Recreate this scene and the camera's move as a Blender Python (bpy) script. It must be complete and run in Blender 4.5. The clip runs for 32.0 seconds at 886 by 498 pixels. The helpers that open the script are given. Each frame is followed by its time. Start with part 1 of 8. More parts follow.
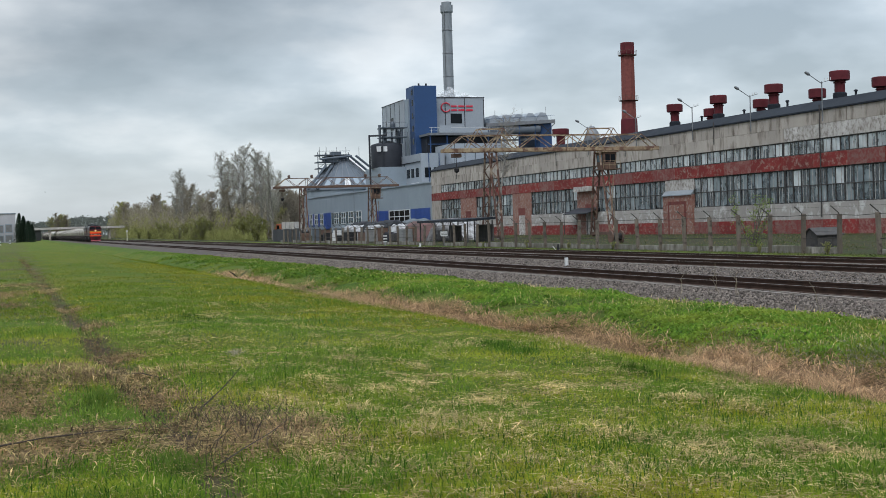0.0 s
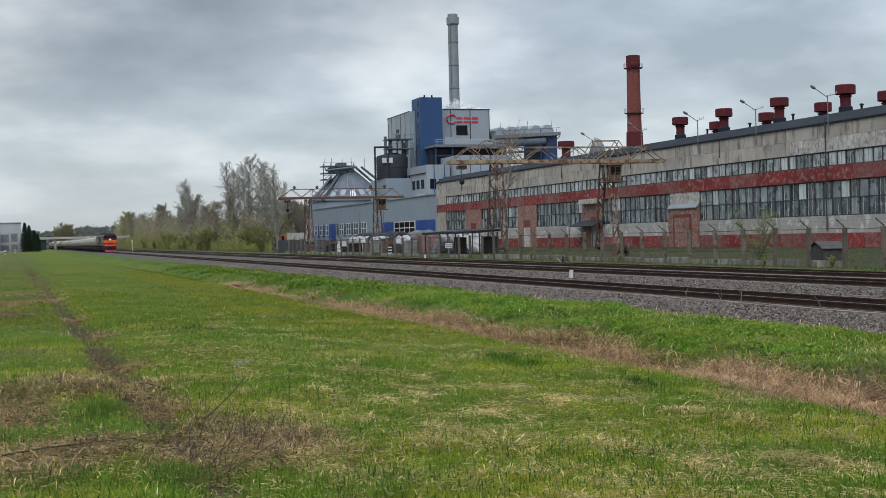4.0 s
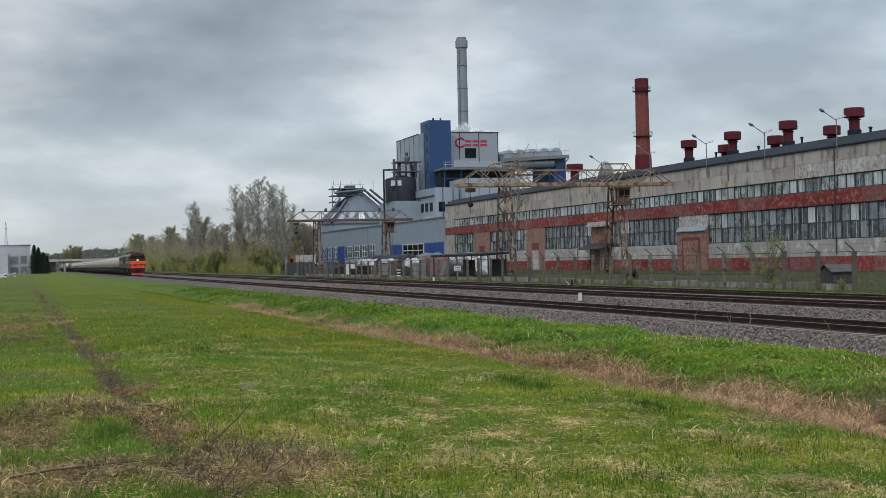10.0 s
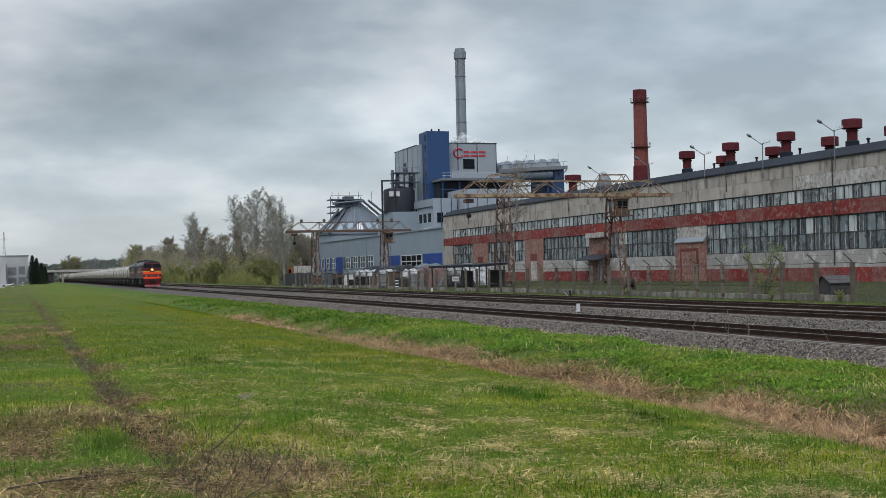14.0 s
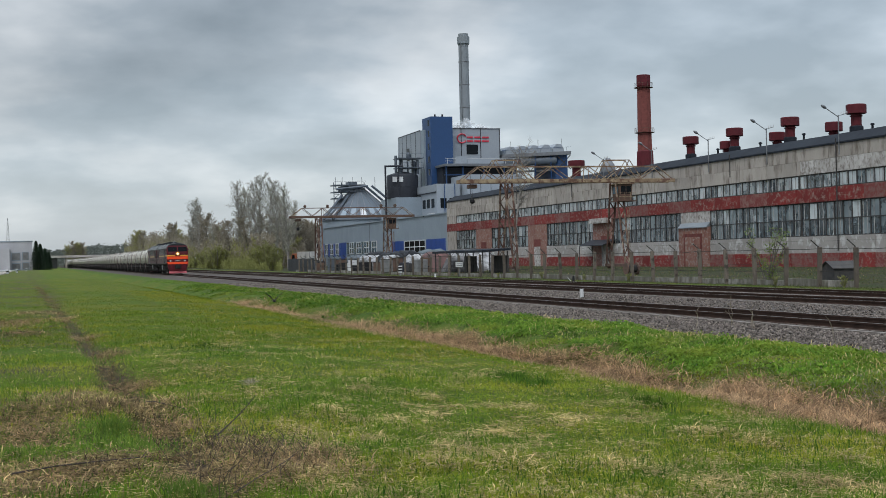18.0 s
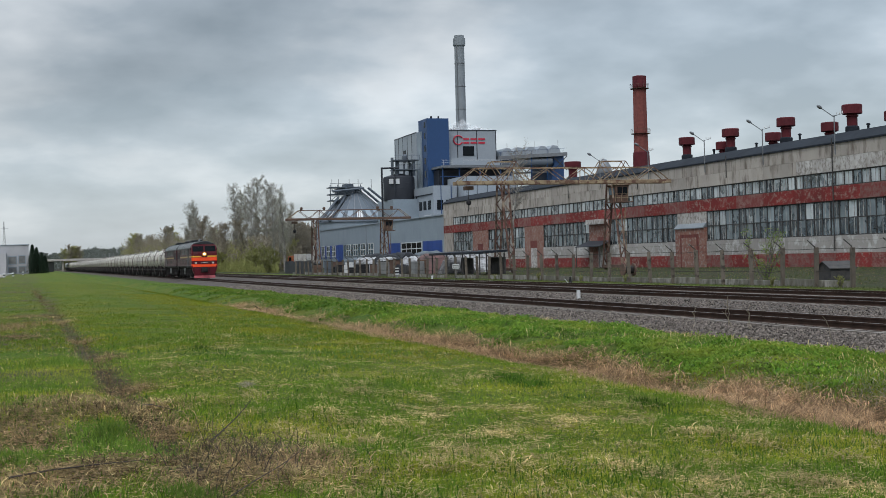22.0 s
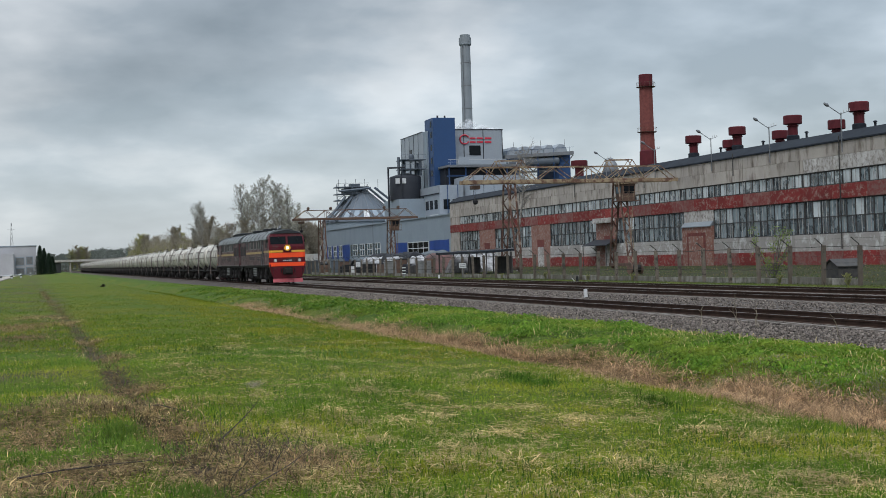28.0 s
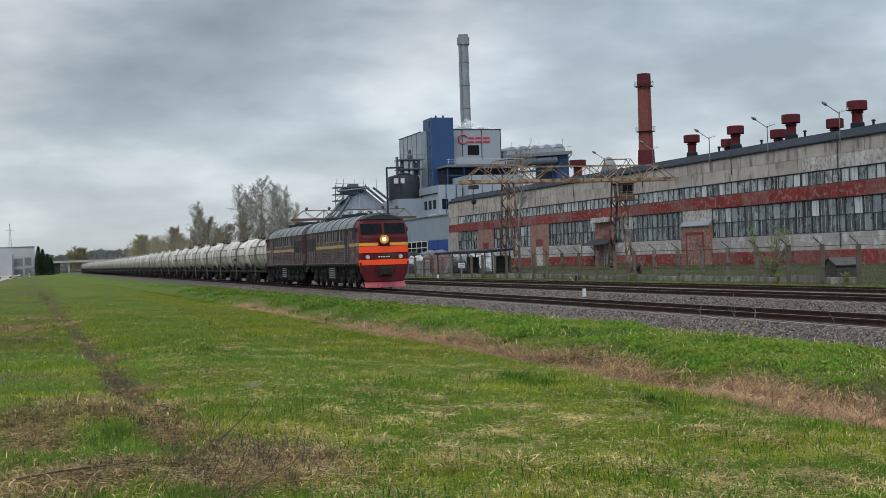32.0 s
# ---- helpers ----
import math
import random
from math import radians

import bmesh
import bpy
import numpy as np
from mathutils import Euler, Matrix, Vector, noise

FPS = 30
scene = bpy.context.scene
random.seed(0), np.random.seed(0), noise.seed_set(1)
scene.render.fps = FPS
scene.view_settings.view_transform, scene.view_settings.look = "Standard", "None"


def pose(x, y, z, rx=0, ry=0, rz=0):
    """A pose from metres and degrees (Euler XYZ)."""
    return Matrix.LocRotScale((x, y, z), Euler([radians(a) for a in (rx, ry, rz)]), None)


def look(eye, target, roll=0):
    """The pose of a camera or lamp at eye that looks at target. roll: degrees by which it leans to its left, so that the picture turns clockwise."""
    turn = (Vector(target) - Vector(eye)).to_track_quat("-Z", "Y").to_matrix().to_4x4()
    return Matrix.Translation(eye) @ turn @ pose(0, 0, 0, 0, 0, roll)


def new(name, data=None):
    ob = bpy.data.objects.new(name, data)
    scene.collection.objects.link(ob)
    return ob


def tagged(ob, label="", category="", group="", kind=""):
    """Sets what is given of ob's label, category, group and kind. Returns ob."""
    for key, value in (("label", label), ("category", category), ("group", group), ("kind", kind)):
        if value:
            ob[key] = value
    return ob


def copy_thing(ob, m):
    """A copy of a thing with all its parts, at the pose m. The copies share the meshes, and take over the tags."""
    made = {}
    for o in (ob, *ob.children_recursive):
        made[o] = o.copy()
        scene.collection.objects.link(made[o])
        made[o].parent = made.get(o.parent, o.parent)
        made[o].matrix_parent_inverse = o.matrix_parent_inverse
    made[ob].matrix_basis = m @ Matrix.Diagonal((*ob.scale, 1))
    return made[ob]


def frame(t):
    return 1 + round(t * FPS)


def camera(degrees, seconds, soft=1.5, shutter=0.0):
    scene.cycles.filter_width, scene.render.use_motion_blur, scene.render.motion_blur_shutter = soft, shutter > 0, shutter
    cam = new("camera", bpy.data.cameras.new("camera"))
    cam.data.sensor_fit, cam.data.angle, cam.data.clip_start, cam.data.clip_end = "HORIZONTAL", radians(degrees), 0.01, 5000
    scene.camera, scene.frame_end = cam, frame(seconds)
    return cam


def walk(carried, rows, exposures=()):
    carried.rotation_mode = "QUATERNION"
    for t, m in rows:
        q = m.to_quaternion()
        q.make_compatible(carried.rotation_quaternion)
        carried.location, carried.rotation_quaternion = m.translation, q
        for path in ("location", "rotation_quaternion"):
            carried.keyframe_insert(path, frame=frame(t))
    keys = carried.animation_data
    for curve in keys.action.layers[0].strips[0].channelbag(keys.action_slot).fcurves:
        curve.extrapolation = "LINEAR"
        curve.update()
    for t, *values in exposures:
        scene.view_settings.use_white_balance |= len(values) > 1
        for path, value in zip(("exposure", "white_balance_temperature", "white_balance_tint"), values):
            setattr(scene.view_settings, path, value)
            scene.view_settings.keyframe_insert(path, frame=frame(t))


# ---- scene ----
# ---- camera: a phone held still in the field, only turning a little ----
cam = camera(36.90, 32.0, soft=0.6)
walk(cam, [
    (0, pose(0, 0, 1.6, 88.949, 1.693, -17.729)),
    (0.5, pose(0, 0, 1.6, 89.047, 1.671, -17.781)),
    (1, pose(0, 0, 1.6, 89.168, 1.666, -17.795)),
    (1.5, pose(0, 0, 1.6, 89.244, 1.673, -17.715)),
    (2, pose(0, 0, 1.6, 89.249, 1.581, -17.682)),
    (2.5, pose(0, 0, 1.6, 89.312, 1.493, -17.659)),
    (3, pose(0, 0, 1.6, 89.427, 1.465, -17.607)),
    (3.5, pose(0, 0, 1.6, 89.454, 1.391, -17.534)),
    (5.5, pose(0, 0, 1.6, 89.529, 1.400, -17.474)),
    (6, pose(0, 0, 1.6, 89.711, 1.406, -17.473)),
    (6.5, pose(0, 0, 1.6, 89.836, 1.452, -17.497)),
    (7, pose(0, 0, 1.6, 89.881, 1.410, -17.521)),
    (7.5, pose(0, 0, 1.6, 89.927, 1.383, -17.522)),
    (8, pose(0, 0, 1.6, 90.020, 1.311, -17.485)),
    (8.5, pose(0, 0, 1.6, 90.058, 1.328, -17.458)),
    (9, pose(0, 0, 1.6, 90.213, 1.348, -17.387)),
    (9.5, pose(0, 0, 1.6, 90.376, 1.336, -17.281)),
    (10, pose(0, 0, 1.6, 90.443, 1.305, -17.144)),
    (10.5, pose(0, 0, 1.6, 90.563, 1.322, -17.076)),
    (11, pose(0, 0, 1.6, 90.737, 1.300, -17.073)),
    (11.5, pose(0, 0, 1.6, 90.897, 1.340, -17.074)),
    (12, pose(0, 0, 1.6, 90.976, 1.307, -17.108)),
    (12.5, pose(0, 0, 1.6, 90.992, 1.321, -17.141)),
    (13, pose(0, 0, 1.6, 91.065, 1.331, -17.203)),
    (13.5, pose(0, 0, 1.6, 91.037, 1.311, -17.217)),
    (14, pose(0, 0, 1.6, 90.908, 1.270, -17.219)),
    (14.5, pose(0, 0, 1.6, 90.815, 1.232, -17.247)),
    (16.5, pose(0, 0, 1.6, 90.319, 1.244, -17.091)),
    (17, pose(0, 0, 1.6, 90.293, 1.248, -17.099)),
    (17.5, pose(0, 0, 1.6, 90.296, 1.222, -17.063)),
    (18, pose(0, 0, 1.6, 90.288, 1.284, -17.072)),
    (18.5, pose(0, 0, 1.6, 90.317, 1.270, -17.079)),
    (19, pose(0, 0, 1.6, 90.323, 1.347, -17.095)),
    (19.5, pose(0, 0, 1.6, 90.378, 1.430, -17.110)),
    (20, pose(0, 0, 1.6, 90.381, 1.435, -17.146)),
    (20.5, pose(0, 0, 1.6, 90.387, 1.416, -17.175)),
    (21, pose(0, 0, 1.6, 90.362, 1.465, -17.207)),
    (21.5, pose(0, 0, 1.6, 90.361, 1.546, -17.223)),
    (22, pose(0, 0, 1.6, 90.361, 1.531, -17.212)),
    (22.5, pose(0, 0, 1.6, 90.331, 1.531, -17.209)),
    (23, pose(0, 0, 1.6, 90.306, 1.614, -17.177)),
    (23.5, pose(0, 0, 1.6, 90.299, 1.738, -17.108)),
    (24, pose(0, 0, 1.6, 90.427, 1.825, -17.061)),
    (24.5, pose(0, 0, 1.6, 90.515, 1.844, -17.012)),
    (25, pose(0, 0, 1.6, 90.615, 1.841, -16.994)),
    (25.5, pose(0, 0, 1.6, 90.688, 1.788, -16.985)),
    (27.5, pose(0, 0, 1.6, 90.410, 1.760, -16.951)),
    (28, pose(0, 0, 1.6, 90.343, 1.760, -16.918)),
    (28.5, pose(0, 0, 1.6, 90.343, 1.760, -16.918)),
    (29, pose(0, 0, 1.6, 90.268, 1.763, -16.955)),
    (29.5, pose(0, 0, 1.6, 90.227, 1.807, -16.953)),
    (30, pose(0, 0, 1.6, 90.234, 1.876, -16.937)),
    (30.5, pose(0, 0, 1.6, 90.251, 1.917, -16.958)),
    (31, pose(0, 0, 1.6, 90.296, 1.904, -16.975)),
    (31.5, pose(0, 0, 1.6, 90.349, 1.871, -16.989)),
    (32, pose(0, 0, 1.6, 90.334, 1.902, -16.975)),
], [(0, 0.15), (2, 0.1), (4, 0.04), (7, 0.0), (13, -0.03), (20, 0.0), (32, 0.0)])

# way of the train's nose along the line, metres from the camera's cross-section
def nose(t):
    return 382.369 + t * (-10.8207 + t * (0.04964 + t * -0.000230))

# ---- world and light: a bright overcast sky ----
def sky():
    w = bpy.data.worlds.new("overcast_sky")
    scene.world = w
    w.use_nodes = True
    nt = w.node_tree
    nt.nodes.clear()
    N, L = nt.nodes.new, nt.links.new

    def m(op, a, b=None, c=None):
        n = N("ShaderNodeMath")
        n.operation = op
        for i, v in enumerate((a, b, c)):
            if v is None:
                continue
            if isinstance(v, (int, float)):
                n.inputs[i].default_value = v
            else:
                L(v, n.inputs[i])
        return n.outputs[0]

    co = N("ShaderNodeTexCoord")
    sep = N("ShaderNodeSeparateXYZ")
    L(co.outputs["Generated"], sep.inputs[0])
    x, y, z = sep.outputs
    zz = m("MAXIMUM", z, 0.0)
    den = m("ADD", zz, 0.30)
    flat = N("ShaderNodeCombineXYZ")
    L(m("DIVIDE", x, den), flat.inputs[0])
    L(m("DIVIDE", y, den), flat.inputs[1])

    def noise_tex(scale, detail, rough, off):
        mp = N("ShaderNodeMapping")
        mp.inputs["Location"].default_value = off
        L(flat.outputs[0], mp.inputs[0])
        n = N("ShaderNodeTexNoise")
        n.inputs["Scale"].default_value = scale
        n.inputs["Detail"].default_value = detail
        n.inputs["Roughness"].default_value = rough
        L(mp.outputs[0], n.inputs["Vector"])
        return n.outputs["Fac"]

    big = noise_tex(1.25, 3, 0.40, (3.1, 0.7, 0.0))
    mid = noise_tex(3.4, 4, 0.45, (1.3, 5.1, 2.0))
    small = noise_tex(9.0, 4, 0.5, (7.7, 2.2, 1.0))
    mix = m("ADD", m("ADD", m("MULTIPLY", big, 0.50), m("MULTIPLY", mid, 0.38)), m("MULTIPLY", small, 0.12))
    ramp = N("ShaderNodeValToRGB")
    r = ramp.color_ramp
    r.elements[0].position, r.elements[0].color = 0.40, (0.272, 0.32, 0.36, 1)
    r.elements[1].position, r.elements[1].color = 0.60, (0.775, 0.815, 0.85, 1)
    e = r.elements.new(0.49)
    e.color = (0.422, 0.48, 0.532, 1)
    L(mix, ramp.inputs[0])
    # paler towards the horizon
    hor = N("ShaderNodeMixRGB")
    L(m("MULTIPLY", m("POWER", m("SUBTRACT", 1.0, zz), 14.0), 0.75), hor.inputs[0])
    L(ramp.outputs[0], hor.inputs[1])
    hor.inputs[2].default_value = (0.545, 0.595, 0.645, 1)
    clear = N("ShaderNodeTexSky")
    clear.sky_type = "NISHITA"
    clear.sun_disc = False
    clear.sun_elevation, clear.sun_rotation = radians(42), radians(215)
    both = N("ShaderNodeMixRGB")
    both.inputs[0].default_value = 0.02
    L(hor.outputs[0], both.inputs[1])
    L(clear.outputs[0], both.inputs[2])
    # an overcast sky is three times as bright overhead as at the horizon
    # a heavier deck of cloud hangs over the nearer sky, its edge ragged
    deck = m("ADD", m("SUBTRACT", zz, m("MULTIPLY", m("MAXIMUM", x, 0.0), 0.215)), m("MULTIPLY", m("SUBTRACT", mid, 0.5), 0.14))
    soft = N("ShaderNodeMapRange")
    soft.interpolation_type = "SMOOTHSTEP"
    for k, v in (("From Min", 0.045), ("From Max", 0.145), ("To Min", 0.0), ("To Max", 0.30)):
        soft.inputs[k].default_value = v
    L(deck, soft.inputs["Value"])
    grad = m("ADD", m("SUBTRACT", 0.95, soft.outputs[0]), m("MULTIPLY", m("POWER", zz, 2.0), 3.3))
    bg = N("ShaderNodeBackground")
    L(both.outputs[0], bg.inputs[0])
    L(grad, bg.inputs[1])
    out = N("ShaderNodeOutputWorld")
    L(bg.outputs[0], out.inputs[0])


sky()
sun_data = bpy.data.lights.new("sun", "SUN")
sun_data.energy, sun_data.angle, sun_data.color = 1.1, radians(25), (1.0, 0.97, 0.94)
sun = new("sun", sun_data)
sun.matrix_world = look((-40, -60, 90), (0, 0, 0))
scene.view_settings.exposure = 0.0


# ---- materials ----
def mat(name, base, rough=0.7, metal=0.0, second=None, scale=2.0, amount=0.5, grain=40.0, bump=0.2, vary=0.0, stain=None, stain_scale=0.5, stain_at=0.62, stain_soft=0.04, streak=1.0, stain_rough=0.6, emit=None, strength=0.0):
    """A node material with variation at two scales, stains and relief, in metres."""
    mt = bpy.data.materials.new(name)
    mt.use_nodes = True
    nt = mt.node_tree
    N, L = nt.nodes.new, nt.links.new
    bsdf = nt.nodes["Principled BSDF"]
    co = N("ShaderNodeTexCoord")
    info = N("ShaderNodeObjectInfo")
    shift = N("ShaderNodeVectorMath")
    shift.operation = "ADD"
    tri = N("ShaderNodeCombineXYZ")
    mul = N("ShaderNodeMath")
    mul.operation = "MULTIPLY"
    mul.inputs[1].default_value = 57.0
    L(info.outputs["Random"], mul.inputs[0])
    for i in range(3):
        L(mul.outputs[0], tri.inputs[i])
    L(co.outputs["Object"], shift.inputs[0])
    L(tri.outputs[0], shift.inputs[1])
    stretch = N("ShaderNodeMapping")
    stretch.inputs["Scale"].default_value = (1, 1, streak)
    L(shift.outputs[0], stretch.inputs[0])

    def nz(s, d, ragged=0.5):
        n = N("ShaderNodeTexNoise")
        n.inputs["Scale"].default_value, n.inputs["Detail"].default_value, n.inputs["Roughness"].default_value = s, d, ragged
        L(stretch.outputs[0], n.inputs["Vector"])
        return n.outputs["Fac"]

    def ramp(fac, a, b):
        n = N("ShaderNodeMapRange")
        n.inputs["From Min"].default_value, n.inputs["From Max"].default_value = a, b
        L(fac, n.inputs["Value"])
        return n.outputs[0]

    def mixed(fac, a, b):
        n = N("ShaderNodeMixRGB")
        L(fac, n.inputs[0])
        for i, v in ((1, a), (2, b)):
            if isinstance(v, tuple):
                n.inputs[i].default_value = (*v, 1)
            else:
                L(v, n.inputs[i])
        return n.outputs[0]

    second = second or tuple(c * 0.72 for c in base)
    coarse, fine = nz(scale, 4), nz(grain, 3)
    col = mixed(ramp(coarse, 0.5 - amount * 0.4, 0.5 + amount * 0.4), base, second)
    hsv = N("ShaderNodeHueSaturation")
    val = N("ShaderNodeMapRange")
    val.inputs["To Min"].default_value, val.inputs["To Max"].default_value = 0.86, 1.14
    L(fine, val.inputs["Value"])
    L(val.outputs[0], hsv.inputs["Value"])
    L(col, hsv.inputs["Color"])
    col = hsv.outputs[0]
    if vary:
        h2 = N("ShaderNodeHueSaturation")
        v2 = N("ShaderNodeMapRange")
        v2.inputs["To Min"].default_value, v2.inputs["To Max"].default_value = 1 - vary, 1 + vary
        L(info.outputs["Random"], v2.inputs["Value"])
        L(v2.outputs[0], h2.inputs["Value"])
        L(col, h2.inputs["Color"])
        col = h2.outputs[0]
    if stain:
        col = mixed(ramp(nz(stain_scale, 8, stain_rough), stain_at - stain_soft, stain_at + stain_soft), col, stain)
    L(col, bsdf.inputs["Base Color"])
    rr = N("ShaderNodeMapRange")
    rr.inputs["To Min"].default_value, rr.inputs["To Max"].default_value = max(0.03, rough - 0.12), min(1, rough + 0.12)
    L(coarse, rr.inputs["Value"])
    L(rr.outputs[0], bsdf.inputs["Roughness"])
    bsdf.inputs["Metallic"].default_value = metal
    if bump:
        bp = N("ShaderNodeBump")
        bp.inputs["Strength"].default_value, bp.inputs["Distance"].default_value = bump, 0.02
        L(fine, bp.inputs["Height"])
        L(bp.outputs[0], bsdf.inputs["Normal"])
    if emit:
        bsdf.inputs["Emission Color"].default_value = (*emit, 1)
        bsdf.inputs["Emission Strength"].default_value = strength
    return mt


def ground_mat():
    """Spring field: green grass with straw, a worn trail, a strip of dead reeds in the ditch."""
    mt = bpy.data.materials.new("field_grass")
    mt.use_nodes = True
    nt = mt.node_tree
    N, L = nt.nodes.new, nt.links.new
    bsdf = nt.nodes["Principled BSDF"]
    co = N("ShaderNodeTexCoord")
    sep = N("ShaderNodeSeparateXYZ")
    L(co.outputs["Object"], sep.inputs[0])

    def nz(s, d, sc=(1, 1, 1), rough=0.5):
        mp = N("ShaderNodeMapping")
        mp.inputs["Scale"].default_value = sc
        L(co.outputs["Object"], mp.inputs[0])
        n = N("ShaderNodeTexNoise")
        n.inputs["Scale"].default_value, n.inputs["Detail"].default_value, n.inputs["Roughness"].default_value = s, d, rough
        L(mp.outputs[0], n.inputs["Vector"])
        return n.outputs["Fac"]

    def rng(v, a, b, lo=0.0, hi=1.0):
        n = N("ShaderNodeMapRange")
        for k, q in (("From Min", a), ("From Max", b), ("To Min", lo), ("To Max", hi)):
            n.inputs[k].default_value = q
        L(v, n.inputs["Value"])
        return n.outputs[0]

    def m(op, a, b):
        n = N("ShaderNodeMath")
        n.operation = op
        for i, v in enumerate((a, b)):
            if isinstance(v, (int, float)):
                n.inputs[i].default_value = v
            else:
                L(v, n.inputs[i])
        return n.outputs[0]

    def mixed(fac, a, b):
        n = N("ShaderNodeMixRGB")
        L(fac, n.inputs[0])
        for i, v in ((1, a), (2, b)):
            if isinstance(v, tuple):
                n.inputs[i].default_value = (*v, 1)
            else:
                L(v, n.inputs[i])
        return n.outputs[0]

    x = sep.outputs[0]
    patch, mid, fine = nz(0.16, 4), nz(0.9, 5), nz(14.0, 4)
    col = mixed(rng(patch, 0.38, 0.62), GREEN_A, GREEN_B)
    col = mixed(rng(mid, 0.52, 0.7), col, GREEN_C)
    col = mixed(rng(nz(1.7, 6, (1, 1, 1), 0.65), 0.56, 0.68), col, STRAW)
    # ditch with dead reeds, darkened to paint shadow between them; its edge wanders
    wob = rng(nz(0.22, 3), 0.3, 0.7, -0.5, 0.5)
    d = m("ABSOLUTE", m("SUBTRACT", m("ADD", x, wob), DITCH_X), 0.0)
    col = mixed(m("MULTIPLY", m("MULTIPLY", rng(d, 1.25, 0.55), rng(nz(0.35, 5, (1, 1, 1), 0.65), 0.36, 0.56)), rng(sep.outputs[1], 66.0, 34.0, 0.0, 1.0)), col, REED_GAP_SHADE)
    lush = m("MULTIPLY", rng(m("ADD", x, wob), 10.5, 11.2), rng(x, 17.6, 16.6))
    col = mixed(m("MULTIPLY", lush, 0.6), col, LUSH)
    col = mixed(rng(x, 38.6, 40.4), col, mixed(rng(mid, 0.42, 0.58), YARD_A, YARD_B))
    t = m("ABSOLUTE", m("SUBTRACT", m("ADD", m("ADD", x, m("MULTIPLY", wob, 0.12)), m("MULTIPLY", sep.outputs[1], 0.011)), TRAIL_X), 0.0)
    fade = rng(sep.outputs[1], 60.0, 18.0, 0.25, 1.0)
    col = mixed(m("MULTIPLY", m("MULTIPLY", rng(t, 0.34, 0.08), rng(nz(0.8, 4), 0.36, 0.52)), fade), col, SOIL)
    waste = m("MULTIPLY", rng(m("ADD", x, m("MULTIPLY", wob, 0.5)), 1.5, 0.6), rng(nz(0.5, 5, (1, 0.45, 1)), 0.47, 0.60))
    col = mixed(m("MULTIPLY", waste, 0.75), col, WASTE)
    hsv = N("ShaderNodeHueSaturation")
    L(rng(fine, 0.25, 0.75, 0.55, 1.4), hsv.inputs["Value"])
    L(col, hsv.inputs["Color"])
    L(hsv.outputs[0], bsdf.inputs["Base Color"])
    bsdf.inputs["Roughness"].default_value = 0.95
    bsdf.inputs["Specular IOR Level"].default_value = 0.1
    bp = N("ShaderNodeBump")
    bp.inputs["Strength"].default_value, bp.inputs["Distance"].default_value = 0.8, 0.08
    L(nz(9.0, 5, (1, 1, 1), 0.7), bp.inputs["Height"])
    L(bp.outputs[0], bsdf.inputs["Normal"])
    return mt


DITCH_X, TRAIL_X = 9.35, 1.25
GREEN_A, GREEN_B, GREEN_C = (0.060, 0.100, 0.013), (0.105, 0.116, 0.017), (0.044, 0.086, 0.013)
WASTE = (0.075, 0.06, 0.042)
STRAW, REED_GAP_SHADE, LUSH, SOIL = (0.12, 0.10, 0.04), (0.095, 0.065, 0.038), (0.05, 0.09, 0.017), (0.052, 0.038, 0.028)


YARD_A, YARD_B = (0.034, 0.045, 0.016), (0.045, 0.038, 0.026)


def dull(mt, level):
    mt.node_tree.nodes["Principled BSDF"].inputs["Specular IOR Level"].default_value = level
    return mt


